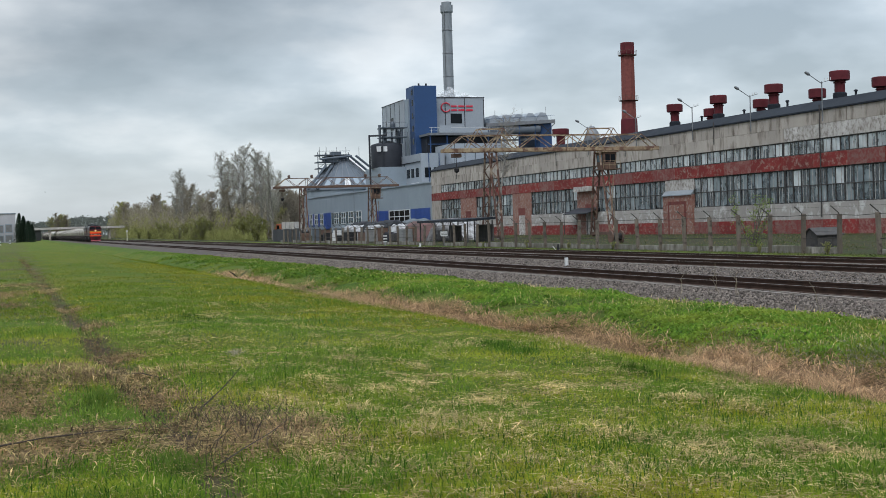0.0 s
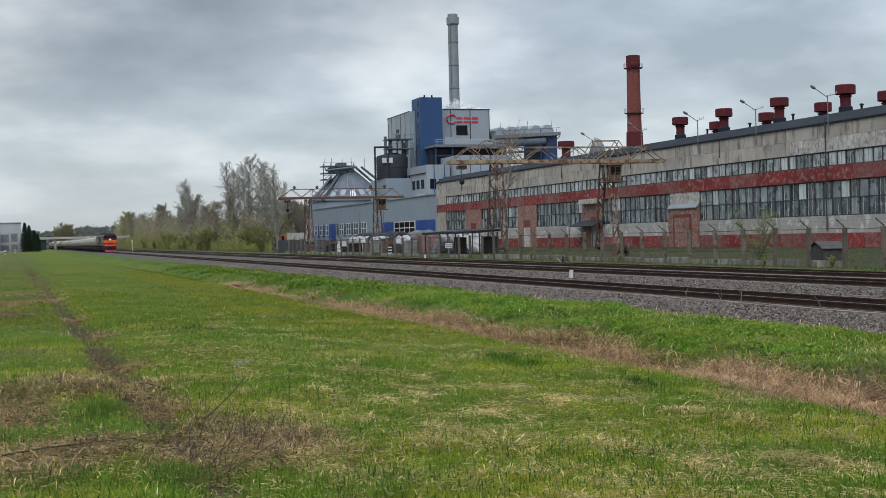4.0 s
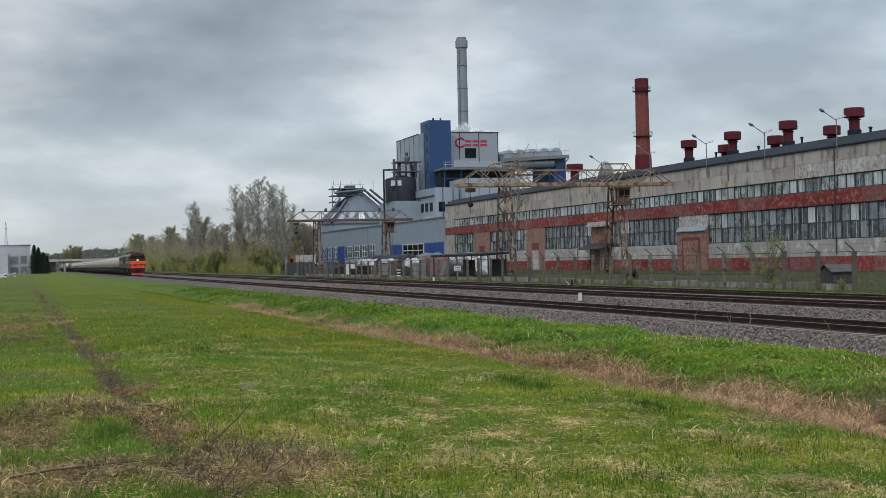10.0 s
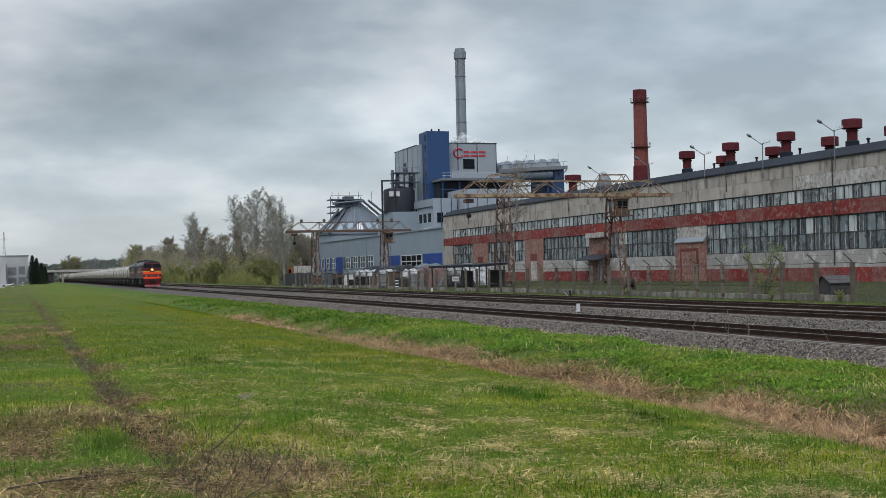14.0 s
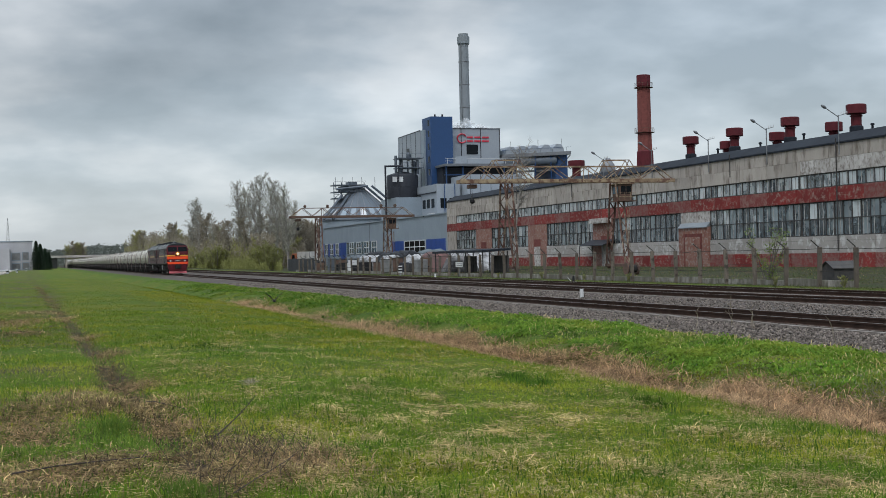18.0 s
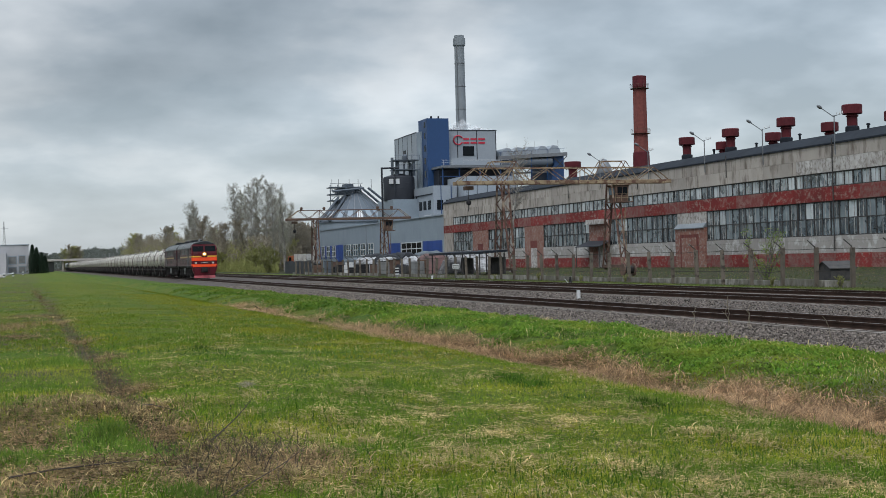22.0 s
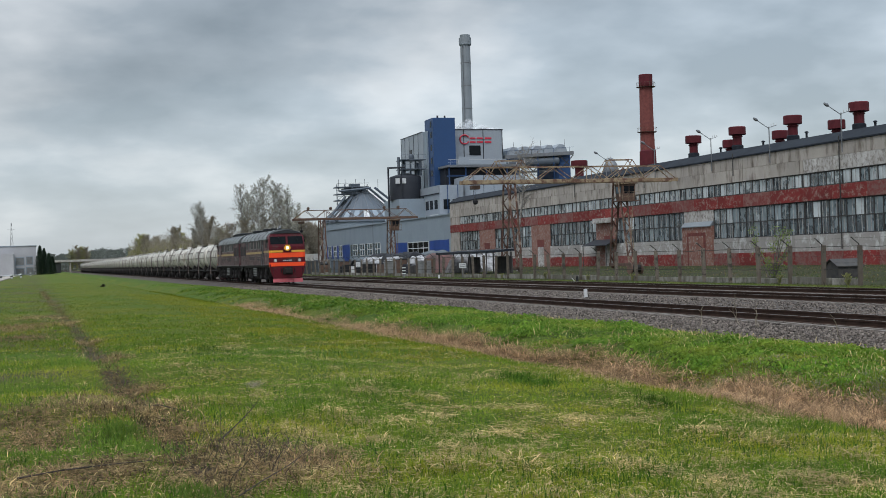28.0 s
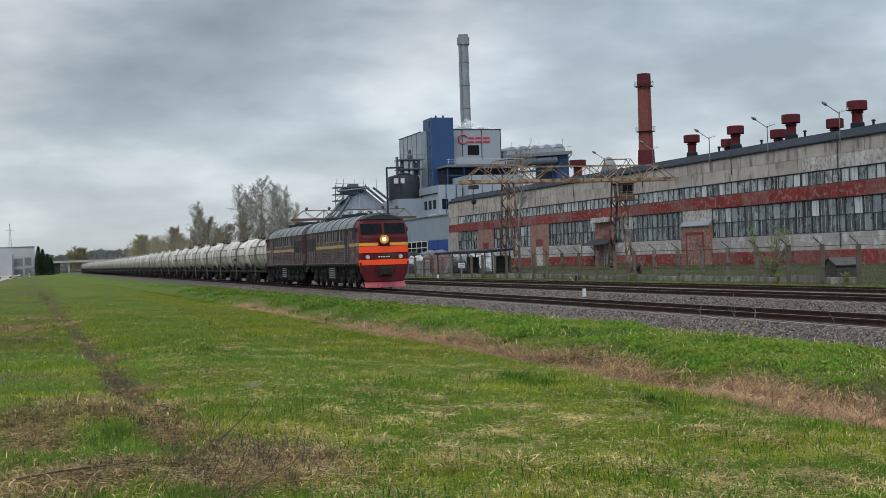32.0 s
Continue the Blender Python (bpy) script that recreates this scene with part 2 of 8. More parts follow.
def leaf_mat(name, a, b, trans=0.4, patch=None, mottle=0.0):
    """Foliage, coloured leaf by leaf and tree by tree."""
    mt = bpy.data.materials.new(name)
    mt.use_nodes = True
    nt = mt.node_tree
    N, L = nt.nodes.new, nt.links.new
    bsdf = nt.nodes["Principled BSDF"]
    geo, info = N("ShaderNodeNewGeometry"), N("ShaderNodeObjectInfo")
    mx = N("ShaderNodeMixRGB")
    mx.inputs[1].default_value, mx.inputs[2].default_value = (*a, 1), (*b, 1)
    L(geo.outputs["Random Per Island"], mx.inputs[0])
    hsv = N("ShaderNodeHueSaturation")
    v = N("ShaderNodeMapRange")
    v.inputs["To Min"].default_value, v.inputs["To Max"].default_value = 0.7, 1.3
    L(info.outputs["Random"], v.inputs["Value"])
    L(v.outputs[0], hsv.inputs["Value"])
    L(mx.outputs[0], hsv.inputs["Color"])
    if patch:
        co, nz, rg, pm = N("ShaderNodeTexCoord"), N("ShaderNodeTexNoise"), N("ShaderNodeMapRange"), N("ShaderNodeMixRGB")
        nz.inputs["Scale"].default_value, nz.inputs["Detail"].default_value = 0.45, 5
        rg.inputs["From Min"].default_value, rg.inputs["From Max"].default_value = 0.46, 0.62
        L(co.outputs["Object"], nz.inputs["Vector"])
        L(nz.outputs["Fac"], rg.inputs["Value"])
        L(rg.outputs[0], pm.inputs[0])
        L(mx.outputs[0], pm.inputs[1])
        pm.inputs[2].default_value = (*patch, 1)
        L(pm.outputs[0], hsv.inputs["Color"])
    if mottle:
        # tufts of their own shade, a hand or two across
        tc, tn, tr, th = N("ShaderNodeTexCoord"), N("ShaderNodeTexNoise"), N("ShaderNodeMapRange"), N("ShaderNodeHueSaturation")
        tn.inputs["Scale"].default_value, tn.inputs["Detail"].default_value, tn.inputs["Roughness"].default_value = 4.5, 4, 0.65
        for k, q in (("From Min", 0.32), ("From Max", 0.68), ("To Min", 1 - mottle), ("To Max", 1 + mottle)):
            tr.inputs[k].default_value = q
        L(tc.outputs["Object"], tn.inputs["Vector"])
        L(tn.outputs["Fac"], tr.inputs["Value"])
        L(tr.outputs[0], th.inputs["Value"])
        L(hsv.outputs[0], th.inputs["Color"])
        hsv = th
    L(hsv.outputs[0], bsdf.inputs["Base Color"])
    bsdf.inputs["Roughness"].default_value = 0.8
    bsdf.inputs["Specular IOR Level"].default_value = 0.15
    if trans:
        tl, mix = N("ShaderNodeBsdfTranslucent"), N("ShaderNodeMixShader")
        bright = N("ShaderNodeHueSaturation")
        bright.inputs["Value"].default_value = 1.5
        L(hsv.outputs[0], bright.inputs["Color"])
        L(bright.outputs[0], tl.inputs["Color"])
        mix.inputs[0].default_value = trans
        L(bsdf.outputs[0], mix.inputs[1])
        L(tl.outputs[0], mix.inputs[2])
        L(mix.outputs[0], nt.nodes["Material Output"].inputs["Surface"])
    return mt


def glass_mat(name, tint, dirt, amount, rough=0.08):
    """Old window glass, dirty pane by pane; the dirt colour also paints pale sky reflections."""
    mt = bpy.data.materials.new(name)
    mt.use_nodes = True
    nt = mt.node_tree
    N, L = nt.nodes.new, nt.links.new
    bsdf = nt.nodes["Principled BSDF"]
    info, co = N("ShaderNodeObjectInfo"), N("ShaderNodeTexCoord")
    n = N("ShaderNodeTexNoise")
    n.inputs["Scale"].default_value, n.inputs["Detail"].default_value = 0.9, 5
    add = N("ShaderNodeVectorMath")
    add.operation = "ADD"
    L(co.outputs["Object"], add.inputs[0])
    k = N("ShaderNodeVectorMath")
    k.operation = "SCALE"
    k.inputs[0].default_value = (31, 17, 43)
    L(info.outputs["Random"], k.inputs["Scale"])
    L(k.outputs[0], add.inputs[1])
    L(add.outputs[0], n.inputs["Vector"])
    s = N("ShaderNodeMath")
    s.operation = "ADD"
    L(n.outputs["Fac"], s.inputs[0])
    half = N("ShaderNodeMath")
    half.operation = "MULTIPLY_ADD"
    half.inputs[1].default_value, half.inputs[2].default_value = 0.4, 0.3
    L(info.outputs["Random"], half.inputs[0])
    L(half.outputs[0], s.inputs[1])
    r = N("ShaderNodeMapRange")
    r.inputs["From Min"].default_value, r.inputs["From Max"].default_value = 1.25 - amount, 1.65 - amount
    L(s.outputs[0], r.inputs["Value"])
    mx = N("ShaderNodeMixRGB")
    mx.inputs[1].default_value, mx.inputs[2].default_value = (*tint, 1), (*dirt, 1)
    L(r.outputs[0], mx.inputs[0])
    L(mx.outputs[0], bsdf.inputs["Base Color"])
    t = N("ShaderNodeMapRange")
    t.inputs["To Min"].default_value, t.inputs["To Max"].default_value = 0.6, 0.0
    L(r.outputs[0], t.inputs["Value"])
    L(t.outputs[0], bsdf.inputs["Transmission Weight"])
    rg = N("ShaderNodeMapRange")
    rg.inputs["To Min"].default_value, rg.inputs["To Max"].default_value = rough, 0.6
    L(r.outputs[0], rg.inputs["Value"])
    L(rg.outputs[0], bsdf.inputs["Roughness"])
    return mt


CONCRETE = mat("precast_concrete", (0.43, 0.39, 0.35), 0.9, second=(0.305, 0.276, 0.247), scale=0.35, amount=0.6, grain=25, bump=0.4, vary=0.13, stain=(0.15, 0.125, 0.105), stain_scale=1.1, stain_at=0.60, stain_soft=0.10, streak=0.32)
WHITEWASH = mat("flaking_whitewash", (0.55, 0.53, 0.51), 0.9, second=(0.34, 0.315, 0.29), scale=0.8, grain=30, bump=0.3, stain=(0.20, 0.175, 0.155), stain_scale=2.4, stain_at=0.56, stain_soft=0.1, streak=0.8)
RED_PAINT = mat("faded_red_paint", (0.225, 0.034, 0.031), 0.85, second=(0.145, 0.03, 0.028), scale=0.4, grain=20, bump=0.3, vary=0.2, stain=(0.27, 0.185, 0.16), stain_scale=1.6, stain_at=0.56, stain_soft=0.05, streak=1.3, stain_rough=0.78)
RED_WORN = mat("worn_red_paint", (0.22, 0.135, 0.112), 0.85, second=(0.19, 0.07, 0.06), scale=0.7, grain=20, bump=0.3, vary=0.15, stain=(0.17, 0.03, 0.028), stain_scale=1.6, stain_at=0.50, stain_soft=0.05, streak=1.2, stain_rough=0.78)
VENT_RED = mat("red_oxide_sheet", (0.105, 0.018, 0.024), 0.6, second=(0.075, 0.016, 0.02), scale=1.0, grain=30, bump=0.1, vary=0.1)
BRICK = mat("old_brick", (0.175, 0.058, 0.05), 0.9, second=(0.12, 0.042, 0.038), scale=2.0, grain=30, bump=0.4, vary=0.2)
BRICK_PALE = mat("plastered_brick", (0.27, 0.15, 0.12), 0.9, second=(0.20, 0.085, 0.066), scale=0.9, grain=30, bump=0.4, stain=(0.31, 0.27, 0.24), stain_scale=3.0, stain_at=0.58, stain_soft=0.08)
ROOF_FELT = mat("bitumen_roof", (0.022, 0.027, 0.035), 0.95, second=(0.017, 0.02, 0.026), scale=0.4, grain=12, bump=0.2)
STEEL_DARK = mat("dark_window_steel", (0.04, 0.04, 0.042), 0.7, second=(0.075, 0.07, 0.066), scale=2.0, grain=40, bump=0.1)
GREY_METAL = mat("galvanised_steel", (0.20, 0.21, 0.225), 0.5, 0.4, scale=1.5, grain=30, bump=0.05)
# pale tones here are grime plus the sky's reflection painted into the colour
PANE = glass_mat("dirty_glass", (0.06, 0.09, 0.108), (0.27, 0.32, 0.34), 0.38)
PANE_PALE = glass_mat("pale_dirty_sky_sheen_glass", (0.22, 0.265, 0.285), (0.52, 0.56, 0.57), 0.5)
BAR_PALE = mat("flaking_white_bar", (0.46, 0.465, 0.455), 0.8, second=(0.2, 0.195, 0.19), scale=2.0, grain=30, bump=0.1)
SILL = mat("grey_sill_concrete", (0.34, 0.32, 0.297), 0.9, second=(0.24, 0.222, 0.206), scale=0.45, grain=30, bump=0.3, vary=0.12, stain=(0.48, 0.47, 0.455), stain_scale=0.9, stain_at=0.57, stain_soft=0.06)
DARK_GLASS = mat("dark_glass", (0.012, 0.015, 0.018), 0.12, scale=1.0, grain=4, bump=0.0)
BLUE_GLASS = mat("blue_window_glass", (0.06, 0.10, 0.135), 0.15, second=(0.11, 0.16, 0.19), scale=0.6, grain=4, bump=0.0)
# near-black colour stands in for the unlit hall seen through the glass
INTERIOR = mat("painted_dim_interior", (0.035, 0.037, 0.038), 0.9, scale=0.3, grain=3, bump=0)
CRANE = mat("rusted_yellow_paint", (0.32, 0.25, 0.155), 0.85, second=(0.19, 0.13, 0.085), scale=1.2, amount=0.35, grain=25, bump=0.3, vary=0.12, stain=(0.12, 0.062, 0.042), stain_scale=1.4, stain_at=0.53)
CRANE_LEG = mat("rusted_leg_paint", (0.24, 0.19, 0.14), 0.85, second=(0.12, 0.07, 0.05), scale=1.6, amount=0.3, grain=25, bump=0.3, vary=0.3, stain=(0.085, 0.042, 0.03), stain_scale=1.1, stain_at=0.47)
RUST = mat("rusted_steel", (0.13, 0.075, 0.05), 0.85, second=(0.08, 0.05, 0.04), scale=2.0, grain=40, bump=0.3)
POST = mat("weathered_post_concrete", (0.155, 0.132, 0.108), 0.95, second=(0.105, 0.088, 0.074), scale=1.5, grain=35, bump=0.5, vary=0.2, stain=(0.065, 0.056, 0.048), stain_scale=2.5, stain_at=0.58)
SLAB = mat("grey_slab_concrete", (0.27, 0.255, 0.235), 0.95, second=(0.16, 0.148, 0.132), scale=1.2, grain=35, bump=0.5, vary=0.25, stain=(0.09, 0.082, 0.062), stain_scale=1.8, stain_at=0.50, stain_soft=0.10, streak=0.4)
# base and specks darkened to paint the shade in gaps between stones
BALLAST = mat("crushed_stone_dark_gaps", (0.095, 0.078, 0.068), 0.95, second=(0.06, 0.052, 0.047), scale=7.0, amount=0.4, grain=16, bump=1.0, stain=(0.04, 0.036, 0.033), stain_scale=9.0, stain_at=0.58, stain_soft=0.02)
STONE = leaf_mat("loose_stone", (0.215, 0.182, 0.16), (0.03, 0.025, 0.021), 0)
RAIL = mat("rusty_rail", (0.052, 0.030, 0.022), 0.9, 0.0, second=(0.030, 0.019, 0.015), scale=3.0, grain=50, bump=0.2)
RAIL_TOP = mat("worn_rail_head", (0.26, 0.24, 0.23), 0.35, 0.9, second=(0.15, 0.11, 0.09), scale=1.0, grain=40, bump=0.05)
SLEEPER = mat("sleeper_concrete", (0.20, 0.178, 0.16), 0.95, second=(0.115, 0.10, 0.09), scale=2.0, grain=40, bump=0.3, vary=0.12)
CLAD_GREY = mat("grey_cladding", (0.225, 0.272, 0.315), 0.55, second=(0.205, 0.248, 0.288), scale=0.2, grain=3, bump=0.02)
CLAD_PALE = mat("pale_cladding", (0.27, 0.30, 0.335), 0.5, second=(0.25, 0.28, 0.315), scale=0.2, grain=3, bump=0.02)
CLAD_BLUE = mat("blue_cladding", (0.014, 0.054, 0.155), 0.5, second=(0.012, 0.047, 0.135), scale=0.15, grain=3, bump=0.02)
BLUE_DOOR = mat("bright_blue_sheet", (0.008, 0.052, 0.26), 0.5, scale=0.3, grain=4, bump=0.03)
SILO = mat("dark_silo_sheet", (0.026, 0.029, 0.036), 0.5, 0.2, second=(0.036, 0.039, 0.047), scale=0.3, grain=5, bump=0.05)
SLATE_SHEET = mat("slate_blue_sheet", (0.085, 0.105, 0.13), 0.55, second=(0.065, 0.08, 0.10), scale=0.4, grain=5, bump=0.05)
STACK = mat("grey_stack_steel", (0.20, 0.225, 0.245), 0.6, second=(0.17, 0.19, 0.21), scale=0.25, grain=5, bump=0.05)
SIGN_RED = mat("sign_red", (0.55, 0.02, 0.05), 0.5, scale=1.0, grain=5, bump=0.0)
RENDER_GREY = mat("greyish_render", (0.40, 0.40, 0.42), 0.85, second=(0.34, 0.34, 0.36), scale=0.25, grain=4, bump=0.05)
WHITE_PAINT = mat("white_paint", (0.58, 0.585, 0.59), 0.6, second=(0.48, 0.485, 0.49), scale=2.0, grain=20, bump=0.05)
BLACK_PAINT = mat("black_paint", (0.025, 0.025, 0.027), 0.6, scale=2.0, grain=30, bump=0.05)
DEAD_TWIG = mat("dark_twig", (0.06, 0.046, 0.037), 0.9, scale=5, grain=40, bump=0.2)
WIRE = mat("wire", (0.06, 0.055, 0.05), 0.7, scale=5, grain=40, bump=0.0)
dull(DARK_GLASS, 0.05)
for mt in (CONCRETE, WHITEWASH, RED_PAINT, BRICK, BRICK_PALE, ROOF_FELT, POST, BALLAST, SLEEPER, VENT_RED, RAIL, STONE):
    dull(mt, 0.15)
# rolling stock
MAROON = mat("maroon_enamel", (0.10, 0.009, 0.016), 0.4, second=(0.085, 0.010, 0.016), scale=0.7, grain=20, bump=0.03, stain=(0.075, 0.03, 0.03), stain_scale=0.9, stain_at=0.6)
BROWN_SIDE = mat("dusty_brown_enamel", (0.095, 0.046, 0.052), 0.55, second=(0.06, 0.029, 0.034), scale=0.8, grain=20, bump=0.05, stain=(0.17, 0.125, 0.12), stain_scale=1.7, stain_soft=0.09, stain_at=0.56)
ORANGE = mat("signal_orange", (0.92, 0.068, 0.009), 0.45, second=(0.82, 0.07, 0.010), scale=1.0, grain=20, bump=0.02, emit=(0.9, 0.09, 0.01), strength=0.0)
YELLOW = mat("stripe_yellow", (0.70, 0.36, 0.03), 0.5, second=(0.62, 0.32, 0.04), scale=1.0, grain=20, bump=0.02)
YELLOW_DULL = mat("dusty_stripe_yellow", (0.36, 0.24, 0.085), 0.55, second=(0.28, 0.19, 0.08), scale=1.0, grain=20, bump=0.02)
LOCO_ROOF = mat("grey_loco_roof", (0.16, 0.172, 0.172), 0.5, second=(0.10, 0.108, 0.11), scale=0.8, grain=20, bump=0.1, stain=(0.07, 0.07, 0.068), stain_scale=0.8, stain_at=0.6)
ROOF_DARK = mat("sooty_roof", (0.028, 0.03, 0.033), 0.6, scale=1.0, grain=20, bump=0.1)
BOGIE = mat("bogie_black", (0.016, 0.015, 0.015), 0.7, second=(0.032, 0.028, 0.027), scale=2.0, grain=30, bump=0.2)
PLOUGH = mat("faded_plough_red", (0.36, 0.05, 0.065), 0.6, second=(0.24, 0.04, 0.05), scale=2.0, grain=30, bump=0.1)
FUEL_TANK = mat("dusty_grey_tank", (0.20, 0.205, 0.205), 0.7, second=(0.13, 0.132, 0.13), scale=1.2, grain=25, bump=0.1)
DUSTY = mat("dusty_pale_brown", (0.165, 0.13, 0.125), 0.7, second=(0.11, 0.085, 0.082), scale=1.0, grain=20, bump=0.05)
LAMP_ON = mat("headlight_on", (1.0, 0.8, 0.45), 0.3, emit=(1.0, 0.80, 0.55), strength=4.5, bump=0)
for mt, lv in ((MAROON, 0.2), (BROWN_SIDE, 0.14), (BOGIE, 0.1), (ROOF_DARK, 0.15), (SILO, 0.15)):
    dull(mt, lv)
LENS = mat("lamp_lens", (0.55, 0.52, 0.48), 0.15, scale=3, grain=20, bump=0)
TANK_WHITE = mat("cream_tank", (0.58, 0.545, 0.485), 0.5, second=(0.38, 0.355, 0.318), scale=0.6, grain=12, bump=0.03, vary=0.06, stain=(0.24, 0.205, 0.17), stain_scale=1.3, stain_at=0.58, stain_soft=0.07, streak=0.4)
TANK_GREY = mat("grey_tank", (0.30, 0.305, 0.295), 0.55, second=(0.22, 0.225, 0.22), scale=0.6, grain=12, bump=0.03, vary=0.08)
TANK_BAND = mat("dark_strap", (0.10, 0.085, 0.07), 0.7, scale=2.0, grain=30, bump=0.1)
FRAME_GREY = mat("dusty_underframe", (0.038, 0.037, 0.037), 0.8, second=(0.022, 0.021, 0.021), scale=2.0, grain=30, bump=0.1)
for mt in (TANK_BAND, FRAME_GREY, BLACK_PAINT, STEEL_DARK, WIRE):
    dull(mt, 0.12)
BARK = mat("birch_bark", (0.34, 0.33, 0.31), 0.9, second=(0.16, 0.14, 0.125), scale=5.0, grain=30, bump=0.3, vary=0.2)
BARK_DARK = mat("grey_bark", (0.13, 0.115, 0.10), 0.95, second=(0.09, 0.08, 0.07), scale=3.0, grain=25, bump=0.4, vary=0.25)
TWIG = leaf_mat("twigs", (0.165, 0.15, 0.135), (0.26, 0.24, 0.215), 0)
CATKIN = leaf_mat("young_birch_leaf", (0.20, 0.205, 0.15), (0.31, 0.30, 0.24))
SPRING = leaf_mat("young_leaf", (0.20, 0.205, 0.075), (0.31, 0.29, 0.12), 0.5)
BUD_BROWN = leaf_mat("bare_brush", (0.165, 0.142, 0.105), (0.25, 0.218, 0.165), 0.5)
YOUNG = leaf_mat("willow_leaf", (0.145, 0.155, 0.05), (0.235, 0.23, 0.085), 0.5)
SPRUCE = leaf_mat("spruce_needles", (0.016, 0.03, 0.018), (0.03, 0.05, 0.028))
# lightened and greyed: the haze of distance is in the leaf colour
FAR_WOOD = leaf_mat("hazed_far_wood", (0.08, 0.092, 0.082), (0.115, 0.122, 0.105))
BLADE = leaf_mat("grass_blade", (0.062, 0.115, 0.010), (0.135, 0.197, 0.020), 0.45, (0.215, 0.225, 0.021), 0.32)
FAR_BLADE = leaf_mat("far_grass_blade", (0.082, 0.132, 0.012), (0.128, 0.178, 0.018), 0.45, (0.20, 0.20, 0.020), 0.2)
DARK_BLADE = leaf_mat("dark_grass_blade", (0.020, 0.062, 0.007), (0.09, 0.165, 0.018), 0.4, None, 0.4)
DEAD_BLADE = leaf_mat("dead_brown_grass", (0.05, 0.035, 0.017), (0.34, 0.24, 0.115), 0.3, None, 0.6)
STRAW_BLADE = leaf_mat("straw_blade", (0.23, 0.175, 0.07), (0.64, 0.50, 0.25), 0.4, None, 0.4)
YARD_BLADE = leaf_mat("rough_yard_grass", (0.03, 0.045, 0.014), (0.11, 0.125, 0.045), 0.3)
BUSH_LEAF = leaf_mat("bush_leaf", (0.085, 0.13, 0.03), (0.19, 0.24, 0.065), 0.45)
YELLOW_BLADE = leaf_mat("yellow_blade", (0.13, 0.135, 0.012), (0.27, 0.25, 0.028), 0.45, None, 0.3)
FRESH_BLADE = leaf_mat("fresh_blade", (0.06, 0.12, 0.018), (0.155, 0.22, 0.036), 0.45, None, 0.3)
GREY_STRAW = leaf_mat("grey_straw", (0.20, 0.17, 0.13), (0.46, 0.40, 0.31), 0.3)
REED_BLADE = leaf_mat("reed_blade", (0.11, 0.066, 0.037), (0.50, 0.335, 0.19), 0.4, None, 0.6)
WEED_LEAF = leaf_mat("nettle_leaf", (0.047, 0.120, 0.012), (0.155, 0.245, 0.030), 0.4, (0.175, 0.225, 0.03), 0.4)
LUSH_BLADE = leaf_mat("lush_blade", (0.055, 0.135, 0.018), (0.22, 0.33, 0.055), 0.45, (0.25, 0.285, 0.075), 0.6)


# ---- mesh helpers ----
def bx(bm, x0, x1, y0, y1, z0, z1):
    v = [bm.verts.new((x, y, z)) for z in (z0, z1) for y in (y0, y1) for x in (x0, x1)]
    for f in ((0, 2, 3, 1), (4, 5, 7, 6), (0, 1, 5, 4), (1, 3, 7, 5), (3, 2, 6, 7), (2, 0, 4, 6)):
        bm.faces.new([v[i] for i in f])


def tube(bm, p, q, r0, r1=None, n=8, caps=True):
    p, q = Vector(p), Vector(q)
    r1 = r0 if r1 is None else r1
    d = (q - p)
    if d.length < 1e-6:
        return
    d.normalize()
    a = d.orthogonal().normalized()
    if abs(d.z) < 0.9:
        a = d.cross(Vector((0, 0, 1))).normalized()
    b = d.cross(a)
    rings = []
    off = math.pi / n if n == 4 else 0.0
    for c, r in ((p, r0), (q, r1)):
        rings.append([bm.verts.new(c + (a * math.cos(off + 2 * math.pi * i / n) + b * math.sin(off + 2 * math.pi * i / n)) * r) for i in range(n)])
    for i in range(n):
        j = (i + 1) % n
        bm.faces.new((rings[0][j], rings[0][i], rings[1][i], rings[1][j]))
    if caps:
        bm.faces.new(rings[0])
        bm.faces.new(rings[1][::-1])


def lathe(bm, prof, n=16, centre=(0, 0, 0), axis="z"):
    """A turned body: prof is a list of (radius, height)."""
    cx, cy, cz = centre
    rings = []
    for r, h in prof:
        ring = []
        for i in range(n):
            a = 2 * math.pi * i / n
            u, v = r * math.cos(a), r * math.sin(a)
            ring.append(bm.verts.new((cx + u, cy + v, cz + h) if axis == "z" else (cx + u, cy + h, cz + v) if axis == "y" else (cx + h, cy + u, cz + v)))
        rings.append(ring)
    for k in range(len(rings) - 1):
        for i in range(n):
            j = (i + 1) % n
            bm.faces.new((rings[k][i], rings[k][j], rings[k + 1][j], rings[k + 1][i]))
    bm.faces.new(rings[0][::-1])
    bm.faces.new(rings[-1])


def prism(bm, pts, axis, lo, hi):
    """A polygon drawn out along an axis. pts: pairs in the two other axes, in xyz order."""
    def at(p, h):
        return (h, p[0], p[1]) if axis == "x" else (p[0], h, p[1]) if axis == "y" else (p[0], p[1], h)
    a, b = [bm.verts.new(at(p, lo)) for p in pts], [bm.verts.new(at(p, hi)) for p in pts]
    n = len(pts)
    for i in range(n):
        j = (i + 1) % n
        bm.faces.new((a[i], a[j], b[j], b[i]))
    bm.faces.new(a[::-1])
    bm.faces.new(b)


def mesh_of(name, bm, material, smooth=False, bevel=0.0):
    if bevel:
        bmesh.ops.bevel(bm, geom=bm.edges[:], offset=bevel, segments=1, affect="EDGES", clamp_overlap=True)
    bmesh.ops.recalc_face_normals(bm, faces=bm.faces[:])
    me = bpy.data.meshes.new(name)
    bm.to_mesh(me)
    bm.free()
    me.materials.append(material)
    if smooth:
        me.shade_smooth()
        me.set_sharp_from_angle(angle=radians(35))
    return me


